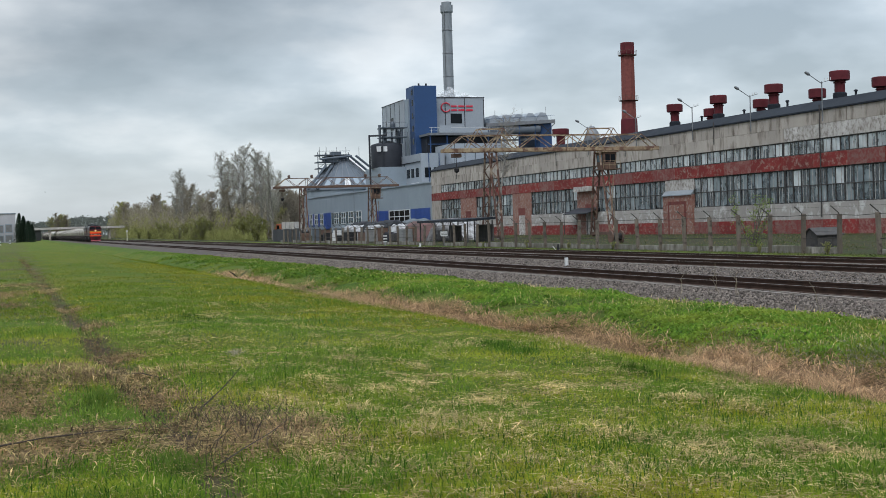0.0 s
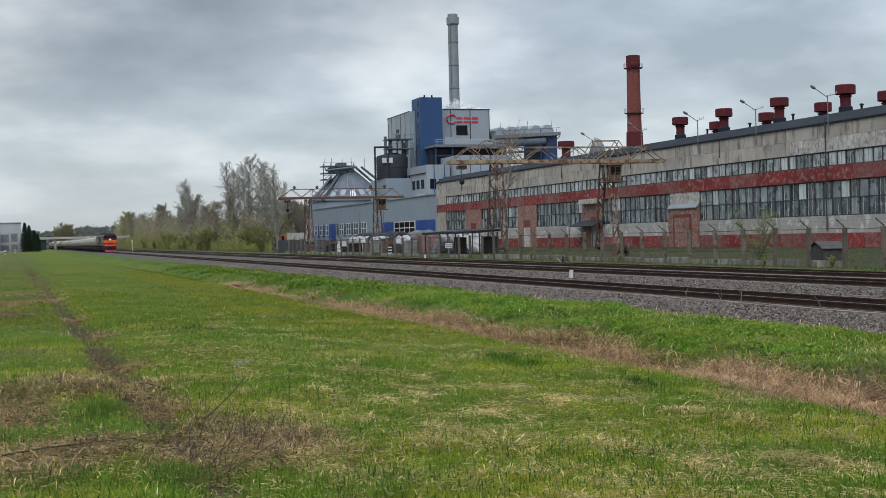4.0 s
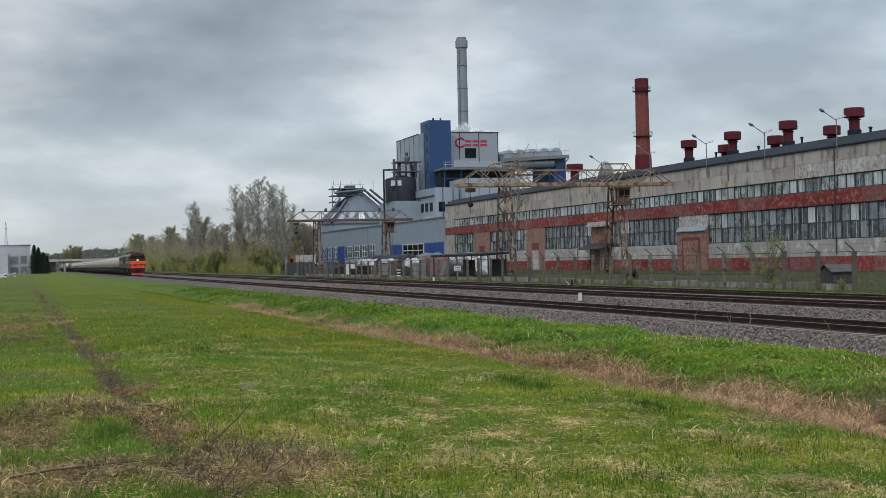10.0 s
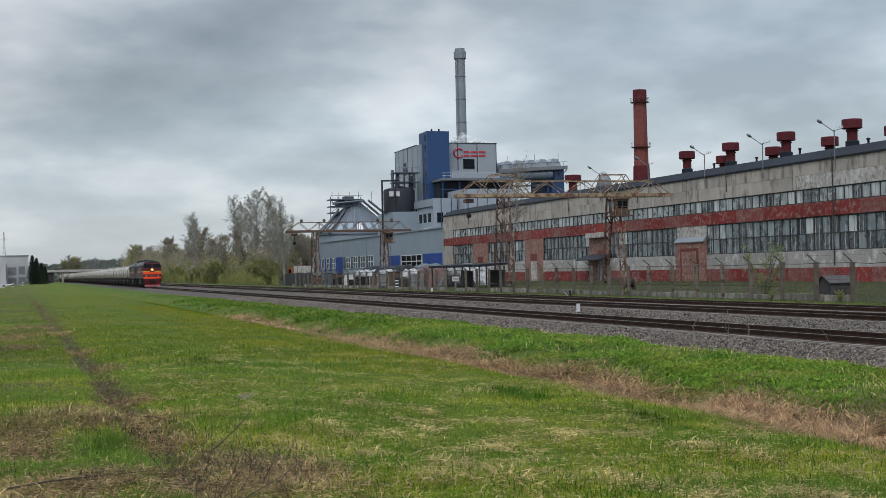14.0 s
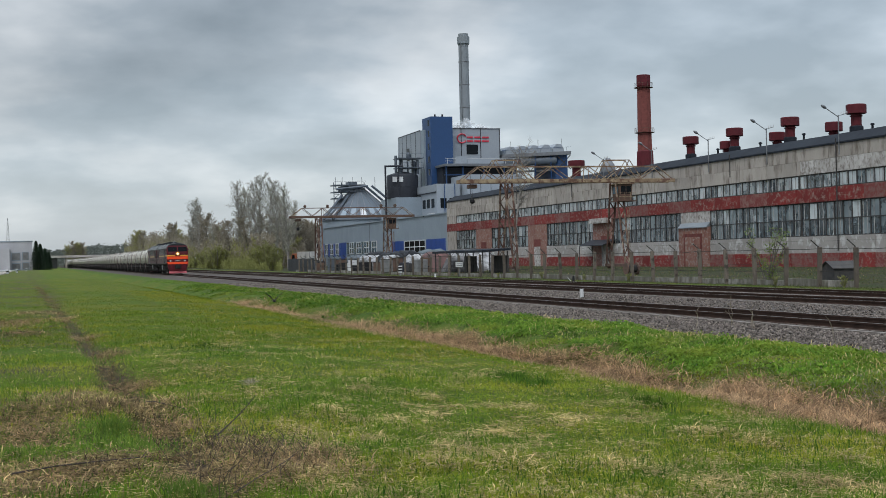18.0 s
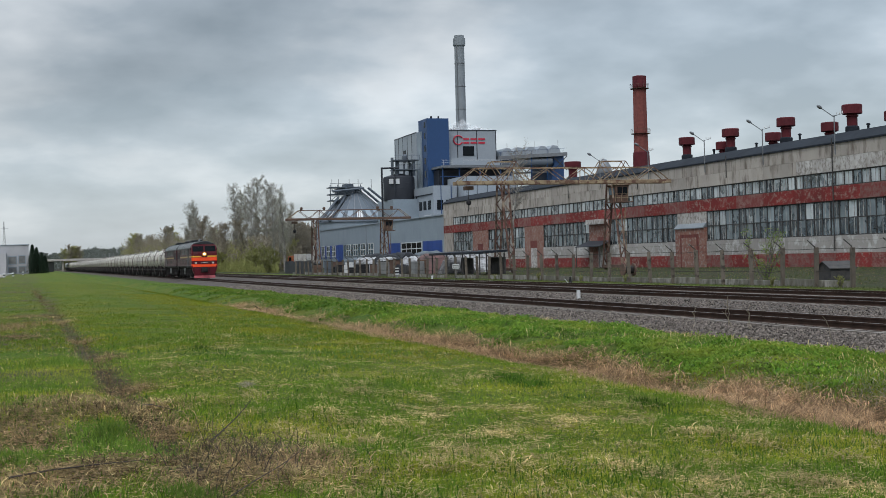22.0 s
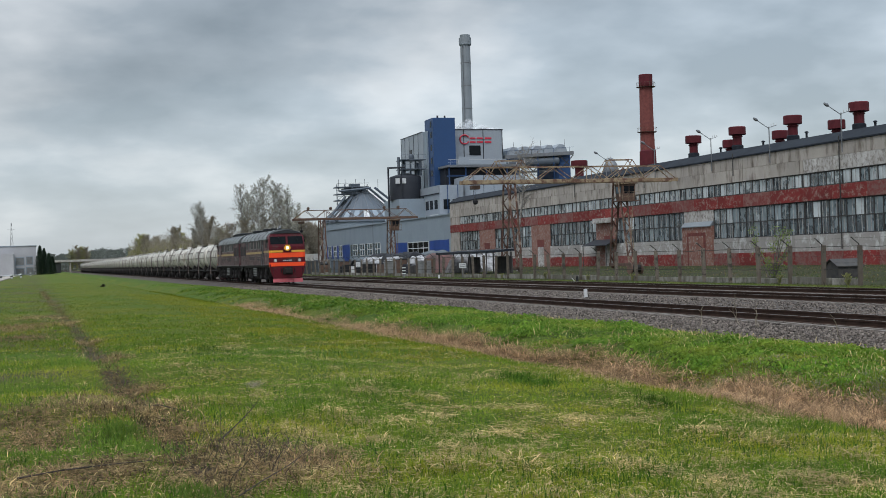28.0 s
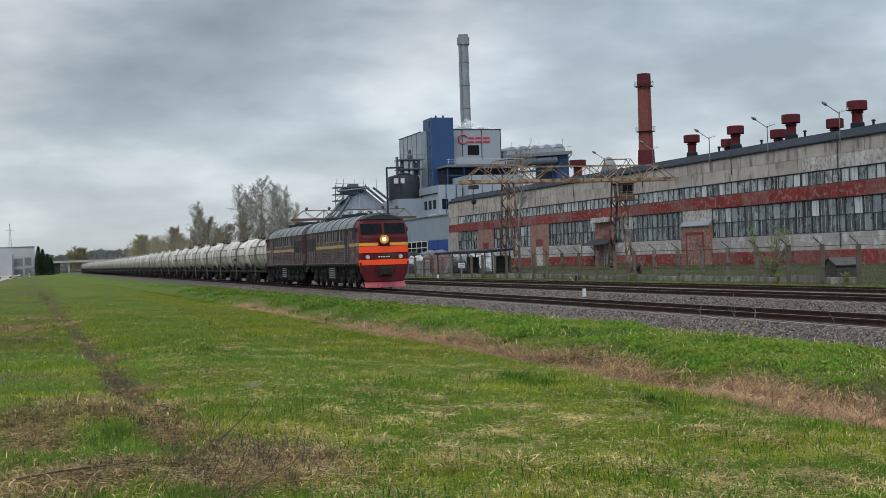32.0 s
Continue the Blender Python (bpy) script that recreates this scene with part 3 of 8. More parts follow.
def part(name, bm, material, parent=None, label="", smooth=False, bevel=0.0, at=None):
    ob = new(name, mesh_of(name, bm, material, smooth, bevel))
    if parent:
        ob.parent = parent
    if at:
        ob.location = at
    return tagged(ob, label)


def same(name, me, parent, at=(0, 0, 0), turn=0.0, label=""):
    """One more object on a mesh that alike pieces share."""
    ob = new(name, me)
    ob.parent = parent
    ob.location = at
    ob.rotation_euler = (0, 0, turn)
    return tagged(ob, label)


def box_part(name, x0, x1, y0, y1, z0, z1, material, parent, label="", bevel=0.0):
    bm = bmesh.new()
    bx(bm, x0, x1, y0, y1, z0, z1)
    return part(name, bm, material, parent, label, bevel=bevel)


def thing(name, label, category, group="", kind="", at=(0, 0, 0), turn=0.0):
    ob = new(name)
    ob.location = at
    ob.rotation_euler = (0, 0, turn)
    ob.empty_display_size = 0.3
    return tagged(ob, label, category, group, kind)


def raw_mesh(name, verts, faces, material):
    me = bpy.data.meshes.new(name)
    me.from_pydata(verts, [], faces)
    me.update()
    me.materials.append(material)
    return me


def tri_cloud(name, verts, per, material):
    """A mesh of loose triangles or quads from a numpy array of corners."""
    n = len(verts) // per
    me = bpy.data.meshes.new(name)
    me.vertices.add(len(verts))
    me.vertices.foreach_set("co", np.ascontiguousarray(verts, dtype=np.float32).ravel())
    me.loops.add(n * per)
    me.loops.foreach_set("vertex_index", np.arange(n * per, dtype=np.int32))
    me.polygons.add(n)
    me.polygons.foreach_set("loop_start", np.arange(n, dtype=np.int32) * per)
    me.update(calc_edges=True)
    me.validate()
    me.materials.append(material)
    return me


# ---- ground: one sheet to the horizon ----
PROFILE = ((-9000, 0.0), (3, 0.0), (7.4, -0.24), (8.7, -0.50), (9.7, -0.70), (10.3, -0.54), (11.0, -0.36), (12.6, -0.32), (14.4, -0.42), (15.6, -0.58), (17.0, -0.72), (36, -0.72), (37.5, -0.5), (44, -0.45), (9000, -0.45))


def trail_x(y):
    """The narrow trail drifts away from the line as it goes."""
    return 1.25 - 0.011 * min(y, 110.0)


def ground_z(x, y):
    for (a, za), (b, zb) in zip(PROFILE, PROFILE[1:]):
        if x <= b:
            z = za + (zb - za) * (x - a) / (b - a)
            break
    near = max(0.0, 1 - math.hypot(x, y) / 160)
    if x < 15.6:
        z += near * (0.10 * noise.noise((x * 0.35, y * 0.35, 0)) + 0.05 * noise.noise((x * 1.3, y * 1.3, 4)))
        z -= 0.10 * near * math.exp(-((x - trail_x(y)) / 0.22) ** 2)
        if x > 10.2:
            z += near * 0.15 * min(1.0, (x - 10.2) / 0.8, (15.6 - x) / 0.8) * (noise.noise((x * 0.8, y * 0.55, 7)) + 0.2)
    return z


def spread(stops):
    """Grid lines: (from, to, step) stretches."""
    out = []
    for a, b, s in stops:
        n = max(1, round((b - a) / s))
        out += [a + (b - a) * i / n for i in range(n)]
    return out + [stops[-1][1]]


def grid_mesh(name, xs, ys, zf, material):
    verts = [(x, y, zf(x, y)) for y in ys for x in xs]
    w = len(xs)
    faces = [(j * w + i, j * w + i + 1, (j + 1) * w + i + 1, (j + 1) * w + i) for j in range(len(ys) - 1) for i in range(w - 1)]
    return raw_mesh(name, verts, faces, material)


gx = spread(((-4000, -400, 600), (-400, -40, 40), (-40, -8, 2), (-8, 17.0, 0.3), (17.0, 46, 1.5), (46, 150, 13), (150, 500, 70), (500, 4000, 500)))
gy = spread(((-500, -20, 60), (-20, 6, 2), (6, 30, 0.3), (30, 70, 0.7), (70, 200, 4), (200, 600, 25), (600, 4800, 300)))
ground = new("ground", grid_mesh("ground", gx, gy, ground_z, ground_mat()))
tagged(ground, "green spring field with straw and a ditch of dead reeds", "ground", kind="structure")
ground.data.shade_smooth()

# ---- railway: ballast bed, three tracks ----
RAIL_Z = -0.30


def bend(y):
    """Sideways shift of the line where it runs under the far bridge."""
    f = min(1.0, max(0.0, (y - 652) / 105))
    return -4.0 * f * f * (3 - 2 * f)


TRACKS = (20.45, 28.4, 33.2)


def ballast_z(x, y):
    pts = ((15.3, -0.72), (16.0, -0.63), (18.4, -0.55), (18.9, -0.535), (19.15, -0.525), (19.4, -0.52), (21.9, -0.515), (24.4, -0.53), (26.6, -0.5), (35.2, -0.5), (36.6, -0.66))
    z = -0.7
    for (a, za), (b, zb) in zip(pts, pts[1:]):
        if a <= x <= b:
            z = za + (zb - za) * (x - a) / (b - a)
    k = 1 if y < 120 else 0.3
    return z + k * (0.030 * noise.noise((x * 7, y * 7, 1)) + 0.022 * noise.noise((x * 17, y * 17, 2)) + 0.05 * noise.noise((x * 0.6, y * 0.6, 3)) * (0.8 if x < 18.6 else 0.15))


bx_lines = spread(((15.3, 26.0, 0.13), (26.0, 36.6, 0.5)))
by_lines = spread(((8, 80, 0.16), (80, 140, 1.0), (140, 400, 8), (400, 640, 40), (640, 780, 10), (780, 2000, 80)))
ballast = new("ballast", grid_mesh("ballast", bx_lines, by_lines, ballast_z, BALLAST))
for v in ballast.data.vertices:
    v.co.x += bend(v.co.y)
tagged(ballast, "grey crushed stone ballast under the tracks", "ballast", kind="structure")


def stones():
    rng = np.random.default_rng(5)
    n = 84000
    y = 14 + 110 * rng.random(n) ** 1.7
    u = rng.random(n)
    x = np.where(u < 0.60, 15.4 + 3.6 * rng.random(n), np.where(u < 0.76, 18.7 + 3.2 * rng.random(n) ** 1.8, 21.8 + 5.0 * rng.random(n)))
    z = np.array([ballast_z(a, b) for a, b in zip(x, y)]) + 0.012
    r = 0.018 + 0.03 * rng.random(n) ** 1.5 + 0.00025 * (y - 14)
    base = np.array([(1, 0, 0), (-1, 0, 0), (0, 1, 0), (0, -1, 0), (0, 0, 1), (0, 0, -1)], float)
    tri = np.array([(0, 2, 4), (2, 1, 4), (1, 3, 4), (3, 0, 4), (2, 0, 5), (1, 2, 5), (3, 1, 5), (0, 3, 5)])
    q = rng.normal(size=(n, 3, 3))
    q, _ = np.linalg.qr(q)
    pts = base[None] * (0.6 + 0.8 * rng.random((n, 6, 1))) * r[:, None, None]
    pts = np.einsum("nij,nkj->nki", q, pts) + np.stack([x, y, z], 1)[:, None]
    me = bpy.data.meshes.new("ballast_stones")
    me.from_pydata(pts.reshape(-1, 3).tolist(), [], (tri[None] + 6 * np.arange(n)[:, None, None]).reshape(-1, 3).tolist())
    me.materials.append(STONE)
    tagged(new("ballast_stones", me), "loose grey ballast stones beside the rails", "stones", kind="stuff")


stones()
RAIL_PROFILE = ((-0.075, -0.18), (0.075, -0.18), (0.075, -0.165), (0.012, -0.14), (0.012, -0.05), (0.037, -0.04), (0.037, 0), (-0.037, 0), (-0.037, -0.04), (-0.012, -0.05), (-0.012, -0.14), (-0.075, -0.165))


def sweep(bm, prof):
    rings = [[bm.verts.new((px + bend(y), y, pz)) for px, pz in prof] for y in (-200, 640, 660, 680, 700, 720, 740, 760, 780, 2200)]
    n = len(prof)
    for a, b in zip(rings, rings[1:]):
        for i in range(n):
            j = (i + 1) % n
            bm.faces.new((a[i], a[j], b[j], b[i]))


def tracks():
    sm = bmesh.new()
    prism(sm, ((-1.35, -0.2), (1.35, -0.2), (1.35, 0.0), (0.95, 0.02), (0.5, -0.03), (-0.5, -0.03), (-0.95, 0.02), (-1.35, 0.0)), "y", -0.13, 0.13)
    sleeper = mesh_of("sleeper", sm, SLEEPER)
    for k, cx in enumerate(TRACKS):
        tr = thing("railway_track", ("broad gauge track on concrete sleepers, nearest the field", "rusty broad gauge track beyond the main line", "rusty siding track beside the concrete post fence")[k], "track", "railway tracks", "structure", (cx, 0, RAIL_Z))
        for side in (-0.7975, 0.7975):
            bm = bmesh.new()
            sweep(bm, [(px + side, pz) for px, pz in RAIL_PROFILE])
            rail = part("rail", bm, RAIL, tr)
            bm = bmesh.new()
            sweep(bm, ((side - 0.03, 0.0), (side + 0.03, 0.0), (side + 0.03, 0.004), (side - 0.03, 0.004)))
            part("rail_head", bm, RAIL_TOP, rail, "bright worn running surface")
        y0, n = (14, 160) if k == 0 else (30, 70)
        for i in range(n):
            same("sleeper", sleeper, tr, (0.02 * math.sin(i * 3.7), y0 + i * 0.55, -0.175))
        bm = bmesh.new()
        for i in range(n, 700):
            bx(bm, -1.35, 1.35, y0 + i * 0.55 - 0.13, y0 + i * 0.55 + 0.13, -0.37, -0.165)
        tagged(part("far_sleepers", bm, SLEEPER, tr), kind="stuff")


tracks()


# ---- the old factory ----
FX = 78.0
BAYS = ((244.4, 232.4), (223.8, 205.4), (197.1, 178.8), (171.9, 151.1), (143.6, 84.0))
PIERS = ((232.4, 223.8), (205.4, 197.1), (178.8, 171.9), (151.1, 143.6))


def factory():
    fac = thing("factory_building", "long derelict concrete and red factory with broken windows", "factory", at=(FX, 0, 0))
    rnd = random.Random(3)

    def panels(name, y0, y1, z0, z1, step, material, depth=0.0, label="", gap=0.05):
        y = y1
        while y > y0 + 0.3:
            w = min(step * rnd.choice((0.5, 1.0, 1.0)), y - y0)
            d = depth + rnd.uniform(-0.012, 0.012)
            bm = bmesh.new()
            bx(bm, -0.14 - d, 0.14, -w + gap, 0, z0 + min(gap, 0.05) * 0.1, z1 - min(gap, 0.05) * 0.1)
            worn = material is RED_PAINT and rnd.random() < 0.33
            part(name, bm, RED_WORN if worn else material, fac, label, bevel=0.015, at=(0, y, 0))
            y -= w

    # backing shell: rear walls, roof; inner wall and floor coloured near-black to look dim
    bm = bmesh.new()
    for y0, y1, z0, z1 in ((84, 250.3, -0.6, 2.7), (84, 250.3, 6.3, 7.8), (84, 250.3, 9.25, 12.05), (244.4, 250.3, 2.7, 9.25)):
        bx(bm, 0.14, 0.34, y0, y1, z0, z1)
    for a, b in PIERS:
        bx(bm, 0.14, 0.34, b, a, 2.7, 6.3)
    bx(bm, 0.14, 60, 250.0, 250.3, -0.6, 12.05)
    bx(bm, 0.14, 60, 83.7, 84, -0.6, 12.05)
    bx(bm, 59.7, 60, 84, 250, -0.6, 12.05)
    part("wall_shell", bm, CONCRETE, fac)
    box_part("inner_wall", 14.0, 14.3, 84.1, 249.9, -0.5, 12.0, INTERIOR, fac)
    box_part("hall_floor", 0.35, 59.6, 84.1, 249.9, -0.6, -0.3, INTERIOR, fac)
    bm = bmesh.new()
    prism(bm, ((-0.28, 12.06), (-0.28, 12.22), (0.2, 12.5), (1.7, 13.3), (1.7, 13.05), (0.5, 12.06)), "y", 83.5, 250.6)
    prism(bm, ((1.7, 13.3), (12, 13.9), (60.3, 13.9), (60.3, 13.5), (12, 13.5), (1.7, 13.0)), "y", 83.5, 250.6)
    part("roof", bm, ROOF_FELT, fac, "dark bitumen roof with a raised edge")
    # panels, row by row
    panels("concrete_panel", 84, 250.3, 10.7, 12.05, 6.0, CONCRETE, gap=0.09)
    panels("concrete_panel", 123.6, 250.3, 9.25, 10.7, 6.0, CONCRETE, gap=0.09)
    panels("flaking_panel", 84, 123.6, 9.25, 10.7, 6.0, WHITEWASH, 0.0, "concrete panel with flaking white paint")
    panels("end_panel", 244.4, 250.3, 7.75, 9.25, 6.0, CONCRETE)
    panels("end_panel", 244.4, 250.3, 2.75, 6.3, 6.0, CONCRETE)
    panels("spandrel_panel", 84, 250.3, 6.3, 7.75, 6.0, RED_PAINT, 0.05, "peeling red painted concrete panel")
    for a, b in BAYS:
        panels("sill_panel", b, a, 1.0, 2.75, 6.0, SILL, 0.06)
        panels("plinth_panel", b, a, -0.55, 1.0, 6.0, RED_PAINT, 0.09, "peeling red painted plinth")
    panels("end_panel", 244.4, 250.3, -0.55, 2.75, 6.0, CONCRETE)

    # windows: mullions, rails and single panes
    def window(y0, y1, z0, z1, rows, glass):
        win = new("window")
        win.parent = fac
        bm = bmesh.new()
        bx(bm, -0.07, 0.08, y0, y1, z1 - 0.09, z1)
        bx(bm, -0.10, 0.08, y0, y1, z0, z0 + 0.08)
        edges = [z0 + 0.08] + [z0 + (z1 - z0) * f for f in rows] + [z1 - 0.09]
        for z in edges[1:-1]:
            bx(bm, -0.06, 0.06, y0, y1, z - 0.05, z + 0.05)
        part("window_frame", bm, STEEL_DARK, win)
        n = max(2, round((y1 - y0) / 1.5))
        step = (y1 - y0) / n
        mb = bmesh.new()
        bx(mb, -0.075, 0.06, -0.06, 0.06, z0 + 0.08, z1 - 0.09)
        mull = mesh_of("mullion", mb, STEEL_DARK)
        tb = bmesh.new()
        bx(tb, -0.045, 0.035, -0.04, 0.04, z0 + 0.08, z1 - 0.09)
        thin = mesh_of("glazing_bar", tb, BAR_PALE)
        shapes = {}
        for i in range(n + 1):
            same("mullion", mull, win, (0, min(max(y0 + i * step, y0 + 0.09), y1 - 0.09), 0))
        for i in range(n):
            cut = rnd.choice((0.36, 0.5, 0.64))
            same("glazing_bar", thin, win, (0, y0 + (i + cut) * step, 0))
            if rnd.random() < 0.35:
                same("glazing_bar", thin, win, (0, y0 + (i + (0.18 if cut > 0.4 else 0.8)) * step, 0))
            for za, zb in zip(edges, edges[1:]):
                if rnd.random() < 0.006:
                    continue
                # upper panes go pale more often, for the sky reflected in them
                pale = rnd.random() < (0.85 if glass is PANE_PALE else 0.16 if za > z0 + 0.5 else 0.04)
                key = (round(za, 3), round(zb, 3), pale)
                if key not in shapes:
                    pb = bmesh.new()
                    bx(pb, -0.004, 0.004, -step / 2 + 0.04, step / 2 - 0.04, za + 0.03, zb - 0.03)
                    shapes[key] = mesh_of("pane", pb, PANE_PALE if pale else PANE)
                ob = same("pane", shapes[key], win, (rnd.uniform(-0.012, 0.012), y0 + (i + 0.5) * step, 0))
                ob.rotation_euler = (0, 0, radians(rnd.uniform(-1.5, 1.5)))

    for y0, y1 in ((84, 124), (124, 164), (164, 204), (204, 244.4)):
        window(y0, y1, 7.75, 9.25, (), PANE_PALE)
    for a, b in BAYS:
        n = max(1, round((a - b) / 20))
        for k in range(n):
            window(b + (a - b) * k / n, b + (a - b) * (k + 1) / n, 2.75, 6.3, (0.5,), PANE)

    # brick entrance bays between the window bands
    for i, (a, b) in enumerate(PIERS):
        ent = new("entrance_bay")
        ent.parent = fac
        tagged(ent, "patched brick entrance bay")
        out = 0.16 if i < 3 else 0.5
        top = (6.3, 6.3, 6.3, 4.4)[i]
        box_part("bay_wall", -out, 0.14, b, a, -0.55, top, BRICK_PALE, ent)
        if i == 3:
            box_part("infill_wall", -0.14, 0.14, b, a, 4.4, 6.3, WHITEWASH, ent)
            bm = bmesh.new()
            prism(bm, ((-out - 0.15, 4.3), (-out - 0.15, 4.4), (0, 5.1), (0.1, 4.4)), "y", b, a)
            part("hood", bm, STACK, ent, "blue-grey sheet metal hood")
            box_part("brick_frame", -out - 0.06, -out, b + 1.4, a - 1.4, -0.5, 3.6, BRICK, ent)
            box_part("door", -out - 0.12, -out - 0.06, b + 1.9, a - 1.9, -0.5, 3.2, BRICK_PALE, ent, "rust red boarded gate")
        else:
            w = 2.6
            c = (a + b) / 2 - (0.0 if i != 2 else 1.0)
            box_part("door", -out - 0.06, -out, c - w / 2, c + w / 2, -0.5, 2.7, WHITEWASH, ent, "faded white door")
            box_part("brick_patch", -out - 0.03, -out, c - w / 2 - 0.2, c + w / 2 + 0.2, 2.75, 3.9, BRICK, ent)
        if i == 2:
            bm = bmesh.new()
            prism(bm, ((-2.2, 2.5), (-2.2, 2.6), (-0.16, 3.4), (-0.16, 3.28)), "y", b - 1.0, a + 0.6)
            part("awning", bm, SILO, ent, "grey sheet awning over the door")
            box_part("upper_box", -0.9, 0.14, b + 0.3, a - 0.3, 5.75, 6.45, WHITEWASH, ent, "white boxed-in hood")
            for y in (b - 0.9, a + 0.5):
                bm = bmesh.new()
                tube(bm, (-2.1, y, -0.5), (-2.1, y, 2.55), 0.06, n=6)
                part("awning_post", bm, STEEL_DARK, ent)
    # rain pipes
    for y in (116.7, 138.2, 162, 186, 210, 234):
        bm = bmesh.new()
        tube(bm, (-0.32, y, 1.2 if y < 120 else 10.0), (-0.32, y, 12.6), 0.06, n=8)
        part("rain_pipe", bm, STEEL_DARK, fac)


factory()


def roof_vent(x, y, z, cap, height, label):
    v = thing("roof_vent", label, "roof vent", "red vents along the factory roof", at=(x, y, z))
    bm = bmesh.new()
    top = 0.36 * height
    lathe(bm, ((cap * 0.68, -0.6), (cap * 0.68, top - 0.1), (cap * 0.62, top), (cap * 0.5, top + 0.05)), 12)
    part("base_collar", bm, ROOF_FELT, v, "dark rusted base collar")
    bm = bmesh.new()
    lathe(bm, ((cap * 0.52, 0.4), (cap * 0.52, height - 0.9)), 14)
    part("shaft", bm, VENT_RED, v, smooth=True)
    bm = bmesh.new()
    lathe(bm, ((cap * 0.53, height - 1.35), (cap * 0.62, height - 1.32), (cap * 0.62, height - 1.2), (cap * 0.53, height - 1.17)), 14)
    part("flange", bm, VENT_RED, v)
    bm = bmesh.new()
    lathe(bm, ((cap * 0.9, height - 1.05), (cap, height - 1.0), (cap, height - 0.08), (cap * 0.93, height)), 18)
    part("cap", bm, VENT_RED, v, smooth=True)


for yb in (163.5, 151.6, 138.5, 125.2, 111.8):
    roof_vent(86.0, yb, 13.4, 1.1, 3.7, "tall dark red roof vent with a drum cap")
for yb in (154.6, 142.4, 130.4, 118.7, 106.5):
    roof_vent(86.6, yb, 13.4, 0.98, 2.3, "short dark red roof vent with a drum cap")
for yb in (220.2,):
    roof_vent(93.0, yb, 13.7, 1.5, 4.4, "dark red roof vent with a drum cap")


def roof_pipe(y, top):
    v = thing("roof_pipe", "short dark vent pipe with a small cap on the roof", "vent pipe", "small pipes along the factory roof", at=(86.0, y, 13.0))
    bm = bmesh.new()
    tube(bm, (0, 0, -0.3), (0, 0, top), 0.13, n=8)
    part("pipe", bm, ROOF_FELT, v)
    bm = bmesh.new()
    lathe(bm, ((0.05, top - 0.05), (0.24, top), (0.2, top + 0.14), (0.04, top + 0.2)), 10)
    part("cap", bm, ROOF_FELT, v)


for yb, zt in ((145.3, 1.57), (135.6, 1.77), (122.3, 1.6), (156.0, 1.7)):
    roof_pipe(yb, zt)


def cowl(x, y, z):
    v = thing("roof_cowl", "grey sheet metal cowl on the factory roof", "roof vent", at=(x, y, z))
    bm = bmesh.new()
    lathe(bm, ((1.1, -0.5), (1.1, 0.5), (0.75, 1.0)), 12)
    part("base_collar", bm, SILO, v)
    bm = bmesh.new()
    lathe(bm, ((1.3, 0.5), (1.4, 0.8), (1.1, 2.0), (0.45, 3.0), (0.3, 3.1)), 14)
    part("hood", bm, GREY_METAL, v, smooth=True)


cowl(93.0, 206.6, 14.4)


def roof_lamp(y):
    v = thing("roof_lamp", "grey floodlight on a bent arm at the roof edge", "lamp", "lamps along the factory roof", at=(FX - 0.35, y, 0))
    bm = bmesh.new()
    tube(bm, (0, 0, 10.9), (0, 0, 14.9), 0.06, n=6)
    part("pole", bm, GREY_METAL, v)
    bm = bmesh.new()
    tube(bm, (0, 0, 14.7), (-1.2, 0.35, 15.6), 0.045, n=6)
    tube(bm, (0, 0, 14.8), (0, -1.6, 14.9), 0.03, n=5)
    part("arm", bm, GREY_METAL, v)
    bm = bmesh.new()
    lathe(bm, ((0.08, -0.32), (0.15, -0.16), (0.17, 0.12), (0.08, 0.32)), 10, (0, 0, 0), "x")
    lamp = part("lamp_head", bm, GREY_METAL, v, smooth=True, at=(-1.4, 0.4, 15.75))
    lamp.rotation_euler = (0, radians(28), 0)
    for k in (-1.5, -1.0, -0.5):
        bm = bmesh.new()
        tube(bm, (0, k, 14.9), (0, k, 15.15), 0.05, 0.03, 6)
        part("insulator", bm, WHITE_PAINT, v)


for y in (116.1, 129.9, 143.2, 158.5, 174.0):
    roof_lamp(y)
